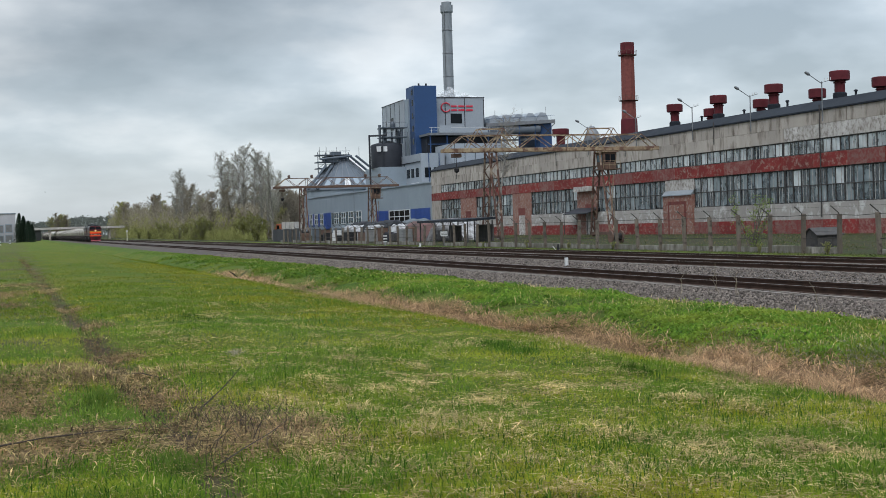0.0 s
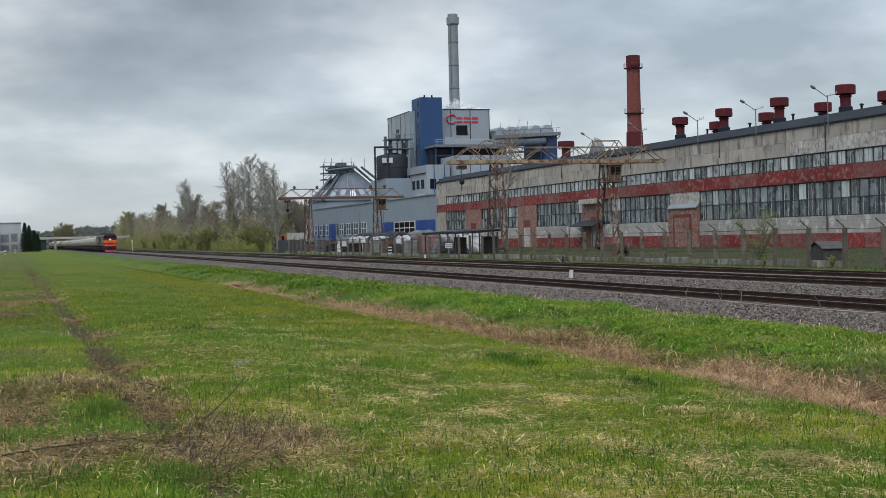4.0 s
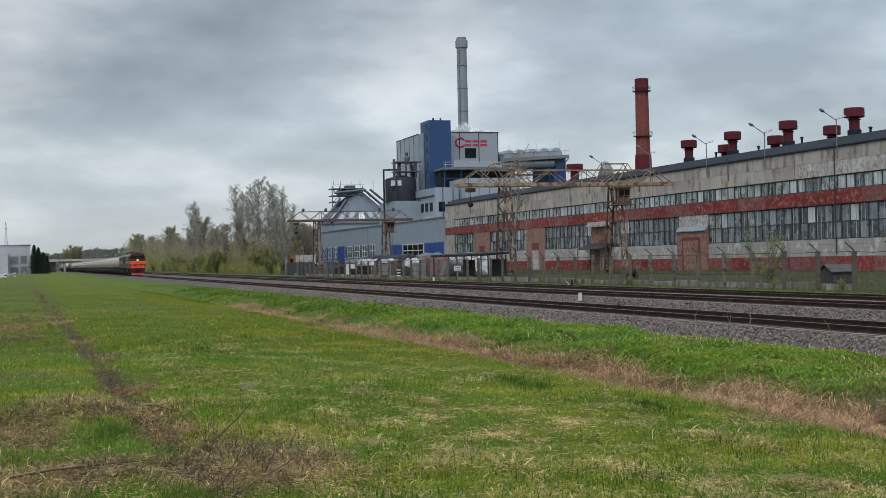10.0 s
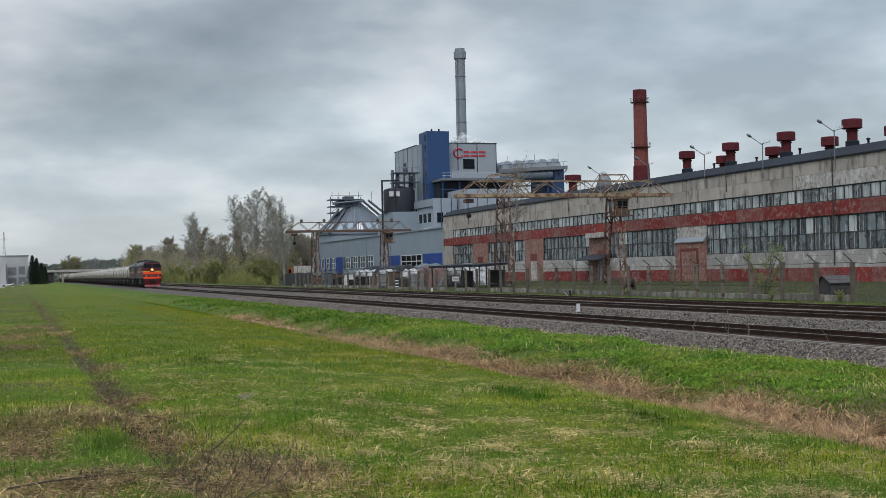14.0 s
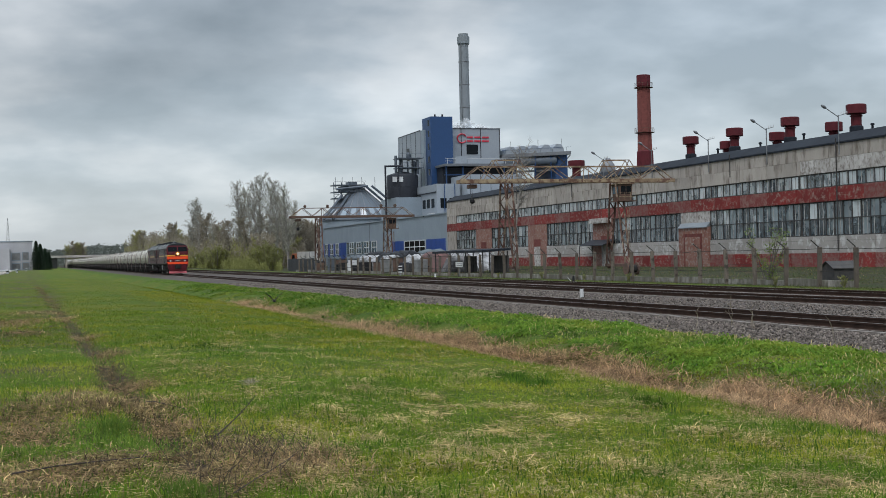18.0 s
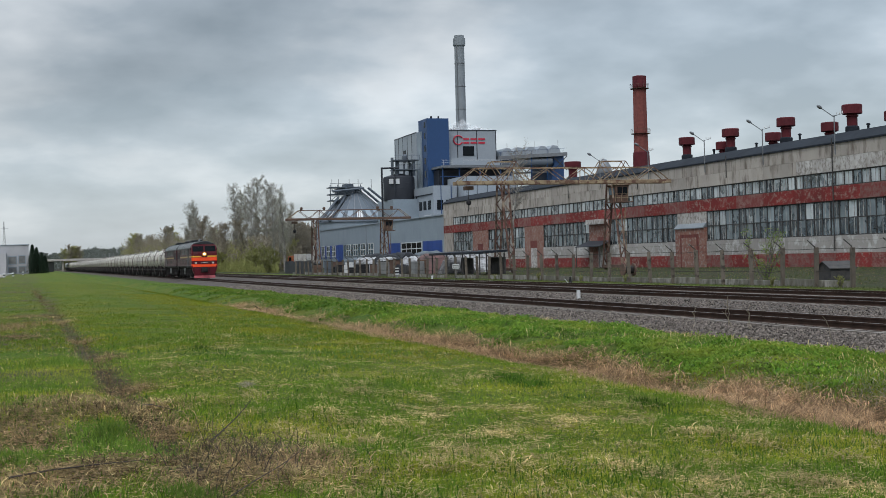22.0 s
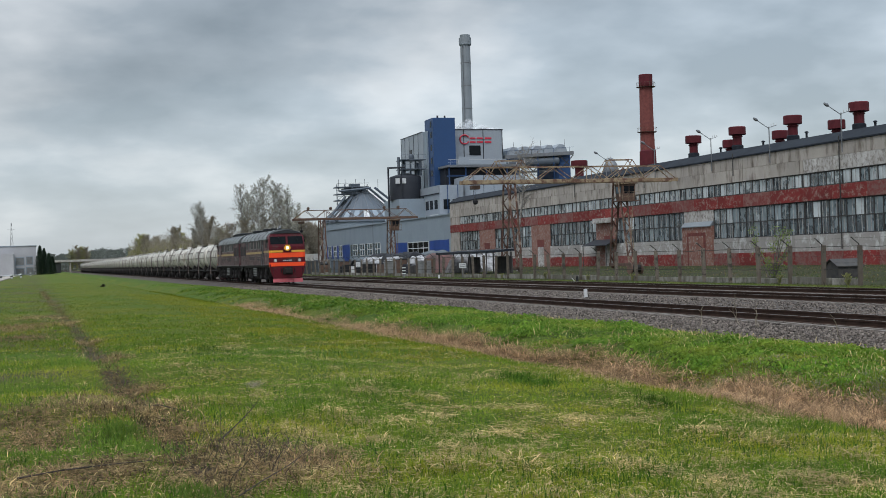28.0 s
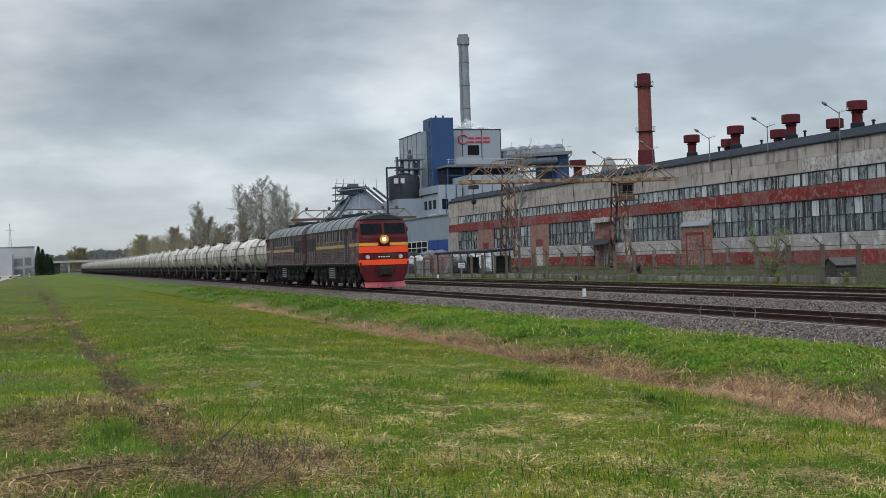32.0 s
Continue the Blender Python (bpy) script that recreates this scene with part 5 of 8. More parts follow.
def plant_silo():
    s = thing("silo", "dark grey round silo with pipework on top", "silo", at=(82.6, 300, 0))
    box_part("base", -3.2, 5.2, -6, 8, 0, 15.2, CLAD_GREY, s, "pale clad base building")
    bm = bmesh.new()
    lathe(bm, ((3.7, 15.2), (3.7, 20.4), (3.5, 20.7), (1.0, 21.4)), 32)
    part("shell", bm, SILO, s, smooth=True)
    for z in (16.5, 17.8, 19.1):
        bm = bmesh.new()
        lathe(bm, ((3.70, z), (3.72, z + 0.01), (3.72, z + 0.04), (3.70, z + 0.05)), 32)
        part("ring", bm, SILO, s)
    for k, a in enumerate((2.0, 2.45)):
        box_part("label_plate", -3.2 + k * 1.5, -2.2 + k * 1.5, -3.3 - 0.3 * k, -3.0 - 0.3 * k, 18.9, 20.1, WHITE_PAINT, s)
    bm = bmesh.new()
    rnd = random.Random(4)
    for i in range(9):
        x, y = rnd.uniform(-2, 4), rnd.uniform(-2, 2)
        tube(bm, (x, y, 20.8), (x, y, 22 + rnd.uniform(0, 3.5)), rnd.uniform(0.15, 0.4), n=8)
    for z in (22.2, 24.4):
        bx(bm, -1.5, 4.5, -2.5, 2.5, z, z + 0.2)
        for x in (-1.5, 0.5, 2.5, 4.5):
            tube(bm, (x, -2.5, z), (x, -2.5, z + 1.2), 0.04, n=4)
        tube(bm, (-1.5, -2.5, z + 1.2), (4.5, -2.5, z + 1.2), 0.04, n=4)
    tube(bm, (-1.2, -2, 20), (-1.2, -2, 28), 0.06, n=4)
    lathe(bm, ((0.45, 24.6), (0.6, 24.9), (0.6, 25.6), (0.3, 26.0)), 12, (1.6, 0, 0))
    part("pipework", bm, SLATE_SHEET, s)
    bm = bmesh.new()
    tube(bm, (-4.6, -2, 10.2), (-4.6, -2, 22.8), 0.22, n=8)
    tube(bm, (-4.6, -2, 22.6), (-1.0, -3.9, 22.6), 0.22, n=8)
    tube(bm, (-2.0, -4, 8), (-2.0, -4, 22.6), 0.12, n=8)
    part("pipe_frame", bm, SILO, s)


plant_silo()




def fuel_dome():
    s = thing("fuel_store", "grey cone roofed fuel store with a sloping conveyor", "fuel store", at=(93.5, 390, 0))
    s.scale = (1.16, 1.16, 1.16)
    bm = bmesh.new()
    lathe(bm, ((10.2, 0), (10.2, 11.2)), 32)
    part("drum", bm, CLAD_GREY, s, smooth=True)
    bm = bmesh.new()
    lathe(bm, ((10.6, 11.0), (10.5, 11.4), (1.6, 19.2), (1.2, 19.6)), 24)
    part("cone_roof", bm, SLATE_SHEET, s)
    bm = bmesh.new()
    for k in range(24):
        a = 2 * math.pi * k / 24
        tube(bm, (10.45 * math.cos(a), 10.45 * math.sin(a), 11.5), (1.6 * math.cos(a), 1.6 * math.sin(a), 19.25), 0.07, n=4)
    part("roof_rib", bm, GREY_METAL, s)
    bm = bmesh.new()
    for z in (16.6, 18.2, 20.0):
        bx(bm, -7.0, 1.5, -2.5, 2, z, z + 0.25)
        tube(bm, (-7.0, -2.5, z + 1.1), (1.5, -2.5, z + 1.1), 0.06, n=4)
    bx(bm, -5.0, 0.6, -1.6, 1.6, 18.4, 19.8)
    bx(bm, -3.0, -0.6, -1.4, 1.4, 20.2, 21.0)
    for x in (-7.0, -5.0, -3.0, -1.0, 1.0):
        tube(bm, (x, -2.5, 10.5), (x, -2.5, 20.8), 0.12, n=4)
        tube(bm, (x, -2.5, 16.6), (x + 2, -2.5, 18.2), 0.08, n=4)
        tube(bm, (x + 2, -2.5, 18.2), (x, -2.5, 20.0), 0.08, n=4)
    part("head_frame", bm, SLATE_SHEET, s, "slate blue steel head frame")
    for x in (-6.0, -4.2, -1.4, 1.0, 4.5):
        bm = bmesh.new()
        tube(bm, (x, 0, 19), (x, 0, 22.3), 0.06, n=4)
        part("lamp_pole", bm, GREY_METAL, s)
    for p, q in (((1.5, -3, 19.6), (9.5, -3, 12.8)), ((2.6, -4, 19.8), (10.6, -4, 13.4)), ((-5.0, -3, 17.5), (-10.5, -6, 11.3)), ((-3.5, -3, 17.3), (-8.5, -7, 11.3)), ((-6.5, -3, 19.0), (1.8, -3, 19.8))):
        bm = bmesh.new()
        tube(bm, p, q, 0.32, n=6)
        part("conveyor", bm, SLATE_SHEET, s)
    for k in range(9):
        a = radians(200 + 16 * k)
        bm = bmesh.new()
        c, e = math.cos(a), math.sin(a)
        for f0, f1 in ((0.10, 0.32),):
            r0, r1 = 10.5 - 8.9 * f0 + 0.12, 10.5 - 8.9 * f1 + 0.12
            z0, z1 = 11.4 + 7.8 * f0, 11.4 + 7.8 * f1
            w = 0.75
            vs = [bm.verts.new((r * c - t * e, r * e + t * c, z)) for r, z, t in ((r0, z0, -w), (r0, z0, w), (r1, z1, w * 0.8), (r1, z1, -w * 0.8))]
            lo = [bm.verts.new((v.co.x, v.co.y, v.co.z - 0.1)) for v in vs]
            bm.faces.new(vs)
            bm.faces.new(lo[::-1])
            for i in range(4):
                bm.faces.new((vs[i], lo[i], lo[(i + 1) % 4], vs[(i + 1) % 4]))
        part("roof_light", bm, WHITE_PAINT if k % 3 == 1 else CLAD_GREY, s)


fuel_dome()


def stack():
    s = thing("steel_chimney", "tall round grey steel chimney", "chimney", at=(108.2, 330, 0))
    bm = bmesh.new()
    lathe(bm, ((2.2, 0), (2.1, 30), (1.35, 36), (1.3, 56.6)), 24)
    part("shaft", bm, STACK, s, smooth=True)
    bm = bmesh.new()
    lathe(bm, ((1.34, 56.6), (1.62, 56.9), (1.62, 58.7), (1.3, 58.75), (1.3, 59.5), (1.0, 59.5), (0.95, 58.9)), 24)
    part("head", bm, STACK, s, smooth=True)
    for z in (40, 46, 52):
        bm = bmesh.new()
        lathe(bm, ((1.3, z), (1.4, z + 0.05), (1.4, z + 0.25), (1.3, z + 0.3)), 24)
        part("flange", bm, GREY_METAL, s)
    bm = bmesh.new()
    tube(bm, (-1.1, -1.0, 20), (-1.1, -1.0, 57), 0.12, n=4)
    part("ladder", bm, GREY_METAL, s)


stack()


def brick_chimney():
    s = thing("brick_chimney", "tapering red brick chimney with ringed platforms", "chimney", at=(125.8, 260, 0))
    bm = bmesh.new()
    lathe(bm, ((2.4, 0), (1.75, 20.0), (1.57, 27.0), (1.48, 36.8)), 8)
    part("shaft", bm, BRICK, s)
    bm = bmesh.new()
    lathe(bm, ((1.48, 36.8), (1.58, 37.2), (1.55, 39.4), (1.25, 39.5)), 8)
    part("crown", bm, VENT_RED, s)
    bm = bmesh.new()
    lathe(bm, ((1.86, 19.5), (1.92, 20), (1.84, 23), (1.68, 23.2)), 8)
    part("foot_band", bm, VENT_RED, s)
    for z, r in ((27.0, 1.57), (36.7, 1.5)):
        bm = bmesh.new()
        lathe(bm, ((r + 0.5, z), (r + 0.55, z + 0.08), (r + 0.05, z + 0.1)), 12)
        gallery = part("platform", bm, RUST, s)
        bm = bmesh.new()
        for k in range(12):
            a = 2 * math.pi * k / 12
            tube(bm, ((r + 0.5) * math.cos(a), (r + 0.5) * math.sin(a), z), ((r + 0.5) * math.cos(a), (r + 0.5) * math.sin(a), z + 1.0), 0.03, n=4)
            b = 2 * math.pi * (k + 1) / 12
            tube(bm, ((r + 0.5) * math.cos(a), (r + 0.5) * math.sin(a), z + 1.0), ((r + 0.5) * math.cos(b), (r + 0.5) * math.sin(b), z + 1.0), 0.03, n=4)
        part("handrail", bm, RUST, gallery)


brick_chimney()


# ---- the train ----
def wheelset(r, parent, y, name="wheelset"):
    bm = bmesh.new()
    for s in (-1, 1):
        lathe(bm, ((r * 0.25, s * 0.70), (r * 0.96, s * 0.72), (r, s * 0.74), (r, s * 0.83), (r * 0.86, s * 0.84), (r * 0.8, s * 0.80), (r * 0.3, s * 0.79), (r * 0.26, s * 0.88)), 20, (0, 0, 0), "x")
        for k in range(5):
            a = 2 * math.pi * k / 5
            tube(bm, (s * 0.8, 0.3 * r * math.cos(a), 0.3 * r * math.sin(a)), (s * 0.815, 0.75 * r * math.cos(a), 0.75 * r * math.sin(a)), 0.05, n=4)
    tube(bm, (-0.8, 0, 0), (0.8, 0, 0), 0.09, n=8)
    return part(name, bm, BOGIE, parent, at=(0, y, r))


def loft(bm, levels, y_off, back):
    """The cab's shape: plan outlines one above another, raked back over the nose."""
    rings = []
    for z, w in levels:
        y = max(0.0, z - 2.95) * 0.25 - y_off
        c = min(0.16, w * 0.5)
        rings.append([bm.verts.new(p) for p in ((-w, back, z), (-w, y + 0.12, z), (-w + c, y, z), (w - c, y, z), (w, y + 0.12, z), (w, back, z))])
    for p, q in zip(rings, rings[1:]):
        for i in range(6):
            j = (i + 1) % 6
            bm.faces.new((p[i], p[j], q[j], q[i]))
    bm.faces.new(rings[0][::-1])
    bm.faces.new(rings[-1])


def loco():
    L = 16.7
    lo = thing("diesel_locomotive", "maroon diesel locomotive with orange and yellow nose bands", "locomotive", "locomotive sections")
    side = [(1.475, 1.56), (1.475, 3.56), (-1.475, 3.56), (-1.475, 1.56)]
    bm = bmesh.new()
    prism(bm, side, "y", 0.36, L)
    part("body", bm, BROWN_SIDE, lo, "dusty brown ribbed body side", bevel=0.01)
    for s in (-1, 1):
        # ribs, louvres, windows, doors, stripes on each side
        for k in range(8):
            z = 1.65 + 0.1 * k
            bm = bmesh.new()
            bx(bm, min(s * 1.475, s * 1.495), max(s * 1.475, s * 1.495), 2.4, L - 0.2, z, z + 0.035)
            part("side_rib", bm, BROWN_SIDE, lo)
        box_part("yellow_stripe", min(s * 1.47, s * 1.5), max(s * 1.47, s * 1.5), 0.14, 2.7, 2.5, 2.68, YELLOW_DULL, lo)
        box_part("yellow_stripe", min(s * 1.47, s * 1.5), max(s * 1.47, s * 1.5), 3.75, 13.05, 2.47, 2.65, YELLOW_DULL, lo, "faded yellow side stripe")
        for y, w in ((0.72, 0.98), (4.3, 0.8), (5.3, 0.78), (6.72, 0.62), (7.46, 0.6), (8.62, 0.6), (9.32, 0.6), (10.3, 0.5), (11.72, 1.0)):
            bm = bmesh.new()
            prism(bm, [(y + 0.02, 2.9), (y + w, 2.9), (y + w, 3.40), (y + w - 0.1, 3.5), (y + 0.12, 3.5), (y + 0.02, 3.40)], "x", min(s * 1.468, s * 1.487), max(s * 1.468, s * 1.487))
            win = part("side_window", bm, BLACK_PAINT, lo)
            bm = bmesh.new()
            bx(bm, min(s * 1.47, s * 1.50), max(s * 1.47, s * 1.50), y - 0.02, y + w + 0.04, 2.85, 2.9)
            bx(bm, min(s * 1.47, s * 1.51), max(s * 1.47, s * 1.51), y - 0.03, y + 0.02, 2.9, 3.48)
            bx(bm, min(s * 1.47, s * 1.50), max(s * 1.47, s * 1.50), y + w, y + w + 0.05, 2.9, 3.48)
            # pale frames, whose strips also paint the white highlights between the windows
            part("window_surround", bm, FUEL_TANK if y > 4 else MAROON, win, "pale window surround with highlights painted in")
        # equipment bay beside the gangway: grid above a dusty panel; a black sheet paints its dark inside
        bay = box_part("equipment_bay", min(s * 1.47, s * 1.488), max(s * 1.47, s * 1.488), 13.5, 16.35, 2.38, 3.2, BLACK_PAINT, lo, "black sheet painting the dark inside of the equipment bay")
        for k in range(4):
            bm = bmesh.new()
            a = 13.5 + 0.93 * k
            bx(bm, min(s * 1.48, s * 1.505), max(s * 1.48, s * 1.505), a, a + 0.07, 2.38, 3.2)
            part("bay_bar", bm, BROWN_SIDE, bay)
        panel = box_part("access_panel", min(s * 1.47, s * 1.492), max(s * 1.47, s * 1.492), 13.6, 16.2, 1.95, 2.28, DUSTY, lo, "dusty pale access panel", bevel=0.008)
        for k in range(3):
            box_part("panel_hinge", min(s * 1.49, s * 1.503), max(s * 1.49, s * 1.503), 13.9 + 0.9 * k, 14.05 + 0.9 * k, 1.98, 2.25, FRAME_GREY, panel)
        for y in (3.9, 13.25, 16.5):
            box_part("body_seam", min(s * 1.47, s * 1.5), max(s * 1.47, s * 1.5), y, y + 0.07, 1.58, 3.5, ROOF_DARK, lo)
        # gutter strip, dark to paint the shading under the roof edge
        box_part("gutter", min(s * 1.46, s * 1.515), max(s * 1.46, s * 1.515), 0.6, L, 3.53, 3.58, ROOF_DARK, lo)
        box_part("sill_edge", min(s * 1.50, s * 1.54), max(s * 1.50, s * 1.54), 0.35, L, 1.53, 1.58, DUSTY, lo, "dusty pale edge of the sill")
        for y in (1.6, 10.2):
            bm = bmesh.new()
            for e in (0.0, 0.5):
                tube(bm, (s * 1.45, y + e, 0.42), (s * 1.45, y + e, 1.32), 0.025, n=5)
            for k in range(3):
                bx(bm, min(s * 1.3, s * 1.47), max(s * 1.3, s * 1.47), y, y + 0.5, 0.45 + 0.3 * k, 0.48 + 0.3 * k)
            part("step_ladder", bm, FRAME_GREY, lo)
        # flat door; black on one side paints the shade of a recess
        door = box_part("cab_door", min(s * 1.47, s * 1.492), max(s * 1.47, s * 1.492), 2.85, 3.65, 1.6, 3.5, BLACK_PAINT if s < 0 else BROWN_SIDE, lo, "cab door, recess shade painted black on one side")
        for dy in (2.75, 3.72):
            bm = bmesh.new()
            tube(bm, (s * 1.55, dy, 1.45), (s * 1.55, dy, 3.2), 0.02, n=6)
            part("handrail", bm, GREY_METAL, door)
        for y0, y1, z0, z1 in ((4.2, 6.6, 1.86, 2.24), (7.7, 9.2, 1.86, 2.24), (9.4, 11.0, 1.86, 2.24)):
            g = box_part("grille", min(s * 1.47, s * 1.49), max(s * 1.47, s * 1.49), y0, y1, z0, z1, ROOF_DARK, lo)
            n = int((z1 - z0) / 0.13)
            bm = bmesh.new()
            for k in range(n):
                z = z0 + 0.06 + k * 0.13
                bx(bm, min(s * 1.485, s * 1.505), max(s * 1.485, s * 1.505), y0 + 0.05, y1 - 0.05, z, z + 0.06)
            part("slat", bm, BROWN_SIDE, g)
            bm = bmesh.new()
            bx(bm, min(s * 1.47, s * 1.508), max(s * 1.47, s * 1.508), y0 - 0.05, y1 + 0.05, z1, z1 + 0.045)
            bx(bm, min(s * 1.47, s * 1.508), max(s * 1.47, s * 1.508), y0 - 0.05, y0, z0, z1)
            part("grille_frame", bm, DUSTY, g)
        box_part("cab_side", min(s * 1.45, s * 1.476), max(s * 1.45, s * 1.476), 0.125, 0.4, 1.56, 2.98, BROWN_SIDE, lo)
        bm = bmesh.new()
        bx(bm, min(s * 1.3, s * 1.52), max(s * 1.3, s * 1.52), 0.3, L, 1.43, 1.56)
        part("sill", bm, FRAME_GREY, lo, "grimy underframe sill")
    # roof: rounded, with raised ribs
    prof = [(1.5, 3.52), (1.44, 3.72), (1.28, 3.95), (1.0, 4.16), (0.6, 4.32), (0, 4.38)]
    prof = prof + [(-a, b) for a, b in prof[-2::-1]]
    bm = bmesh.new()
    prism(bm, prof, "y", 1.25, L)
    part("roof", bm, LOCO_ROOF, lo, "pale grey curved roof", smooth=True)
    for y in [1.3 + 2.18 * k for k in range(8)]:
        bm = bmesh.new()
        prism(bm, [(a * 1.015, (b - 3) * 1.02 + 3) for a, b in prof], "y", y - 0.04, y + 0.04)
        part("roof_rib", bm, ROOF_DARK, lo)
    levels = [(3.98, 1.27), (4.06, 1.12), (4.14, 0.88), (4.21, 0.55), (4.26, 0.06)]
    bm = bmesh.new()
    loft(bm, [(z + 0.03, w + 0.05) for z, w in levels], 0.07, 1.26)
    part("cab_roof", bm, ROOF_DARK, lo, "sooty cab roof")
    for y, w, h in ((5.2, 0.45, 0.16), (8.6, 0.6, 0.2), (12.6, 0.9, 0.14)):
        bm = bmesh.new()
        lathe(bm, ((w, 4.3), (w, 4.36 + h), (w * 0.85, 4.4 + h)), 16, (0, y, 0))
        part("roof_fan", bm, ROOF_DARK, lo)
    bm = bmesh.new()
    tube(bm, (-0.35, 2.0, 4.3), (-0.35, 1.2, 4.55), 0.06, 0.1, 8)
    tube(bm, (-0.35, 2.0, 4.3), (-0.35, 2.4, 4.5), 0.05, n=6)
    part("horn", bm, GREY_METAL, lo)
    # nose
    bm = bmesh.new()
    loft(bm, [(1.42, 1.46), (1.6, 1.46), (2.95, 1.46), (3.4, 1.455), (3.6, 1.44), (3.8, 1.38)] + levels, 0.0, 1.25)
    part("nose", bm, MAROON, lo, "glossy maroon cab front")
    for s in (-1, 1):
        x0, x1 = (0.08, 1.33) if s > 0 else (-1.33, -0.08)
        bm = bmesh.new()
        v = [bm.verts.new(c) for c in ((x0, 0.072, 3.33), (x1, 0.072, 3.33), (x1 * 0.95, 0.226, 3.97), (x0, 0.226, 3.97), (x0, 0.18, 3.33), (x1, 0.18, 3.33), (x1 * 0.95, 0.35, 3.97), (x0, 0.35, 3.97))]
        for f in ((0, 1, 2, 3), (5, 4, 7, 6), (4, 0, 3, 7), (1, 5, 6, 2), (3, 2, 6, 7), (4, 5, 1, 0)):
            bm.faces.new([v[i] for i in f])
        ws = part("windscreen", bm, DARK_GLASS, lo, "dark raked windscreen")
        bm = bmesh.new()
        tube(bm, ((x0 + x1) / 2, 0.12, 3.95), ((x0 + x1) / 2 + 0.25, 0.02, 3.5), 0.015, n=4)
        part("wiper", bm, BLACK_PAINT, ws)
        bm = bmesh.new()
        bx(bm, min(s * 1.46, s * 1.58), max(s * 1.46, s * 1.58), 0.5, 0.55, 3.3, 3.55)
        part("mirror", bm, BLACK_PAINT, lo)
        hl = bmesh.new()
        lathe(hl, ((0.10, -0.06), (0.14, -0.03), (0.15, 0.08)), 14, (s * 0.98, 0, 2.02), "y")
        box = part("marker_lamp", hl, GREY_METAL, lo)
        hl = bmesh.new()
        lathe(hl, ((0.11, -0.075), (0.11, -0.05)), 14, (s * 0.98, 0, 2.02), "y")
        part("lens", hl, LENS, box)
        hl = bmesh.new()
        lathe(hl, ((0.07, -0.075), (0.08, 0.05)), 12, (s * 0.70, 0, 2.02), "y")
        part("marker_lamp", hl, VENT_RED, lo)
        bm = bmesh.new()
        prism(bm, ((s * 0.33, 0.1), (s * 0.33, -0.025), (s * 1.3, -0.025), (s * 1.465, 0.12)), "z", 2.72, 2.9)
        part("yellow_band", bm, YELLOW, lo)
        bm = bmesh.new()
        tube(bm, (s * 1.2, -0.1, 0.75), (s * 1.2, -0.1, 1.35), 0.02, n=5)
        tube(bm, (s * 0.55, -0.14, 0.9), (s * 0.55, -0.14, 1.25), 0.035, n=6)
        part("brake_hose", bm, BLACK_PAINT, lo)
    for z0, z1, w, lab in ((2.28, 2.69, 1.466, "broad bright orange band"), (1.53, 1.86, 1.485, "bright orange buffer beam band")):
        bm = bmesh.new()
        prism(bm, ((-w, 0.12), (-w + 0.17, -0.03), (w - 0.17, -0.03), (w, 0.12)), "z", z0, z1)
        part("orange_band", bm, ORANGE, lo, lab)
    bm = bmesh.new()
    bx(bm, -0.42, 0.42, -0.02, 0.02, 1.96, 2.10)
    plate = part("number_board", bm, BLACK_PAINT, lo)
    for k in range(5):
        box_part("plate_bar", -0.36 + 0.15 * k, -0.26 + 0.15 * k, -0.03, -0.02, 1.99, 2.07, WHITE_PAINT, plate)
    bm = bmesh.new()
    lathe(bm, ((0.31, -0.14), (0.33, -0.10), (0.34, 0.3)), 20, (0, 0.0, 3.1), "y")
    bx(bm, -0.33, 0.33, -0.06, 0.25, 2.72, 3.1)
    head = part("headlight", bm, MAROON, lo, "round headlight housing")
    bm = bmesh.new()
    lathe(bm, ((0.27, -0.15), (0.27, -0.12)), 20, (0, 0, 3.1), "y")
    part("reflector", bm, YELLOW, head, "brass coloured reflector ring")
    bm = bmesh.new()
    lathe(bm, ((0.11, -0.17), (0.12, -0.14)), 16, (0, 0, 3.1), "y")
    part("lamp", bm, LAMP_ON, head, "lit warm headlight")
    # lower apron, coupler, plough
    bm = bmesh.new()
    prism(bm, ((-1.47, 1.58), (1.47, 1.58), (1.35, 0.95), (1.12, 0.46), (-1.12, 0.46), (-1.35, 0.95)), "y", 0.0, 0.35)
    part("apron", bm, MAROON, lo, bevel=0.02)
    bm = bmesh.new()
    bx(bm, -0.2, 0.2, -0.55, 0.1, 0.9, 1.2)
    bx(bm, -0.28, 0.28, -0.72, -0.45, 0.85, 1.25)
    bx(bm, -0.4, 0.4, -0.08, 0.1, 0.75, 1.35)
    part("coupler", bm, BOGIE, lo, bevel=0.03)
    for a, b in ((-1.2, -0.42), (-0.4, 0.4), (0.42, 1.2)):
        bm = bmesh.new()
        v = [bm.verts.new(c) for c in ((a, -0.12, 0.14), (b, -0.12, 0.14), (b, 0.05, 0.44), (a, 0.05, 0.44), (a, 0.0, 0.14), (b, 0.0, 0.14), (b, 0.15, 0.44), (a, 0.15, 0.44))]
        for f in ((0, 1, 2, 3), (5, 4, 7, 6), (4, 0, 3, 7), (1, 5, 6, 2), (3, 2, 6, 7), (4, 5, 1, 0)):
            bm.faces.new([v[i] for i in f])
        part("plough_plate", bm, PLOUGH, lo)
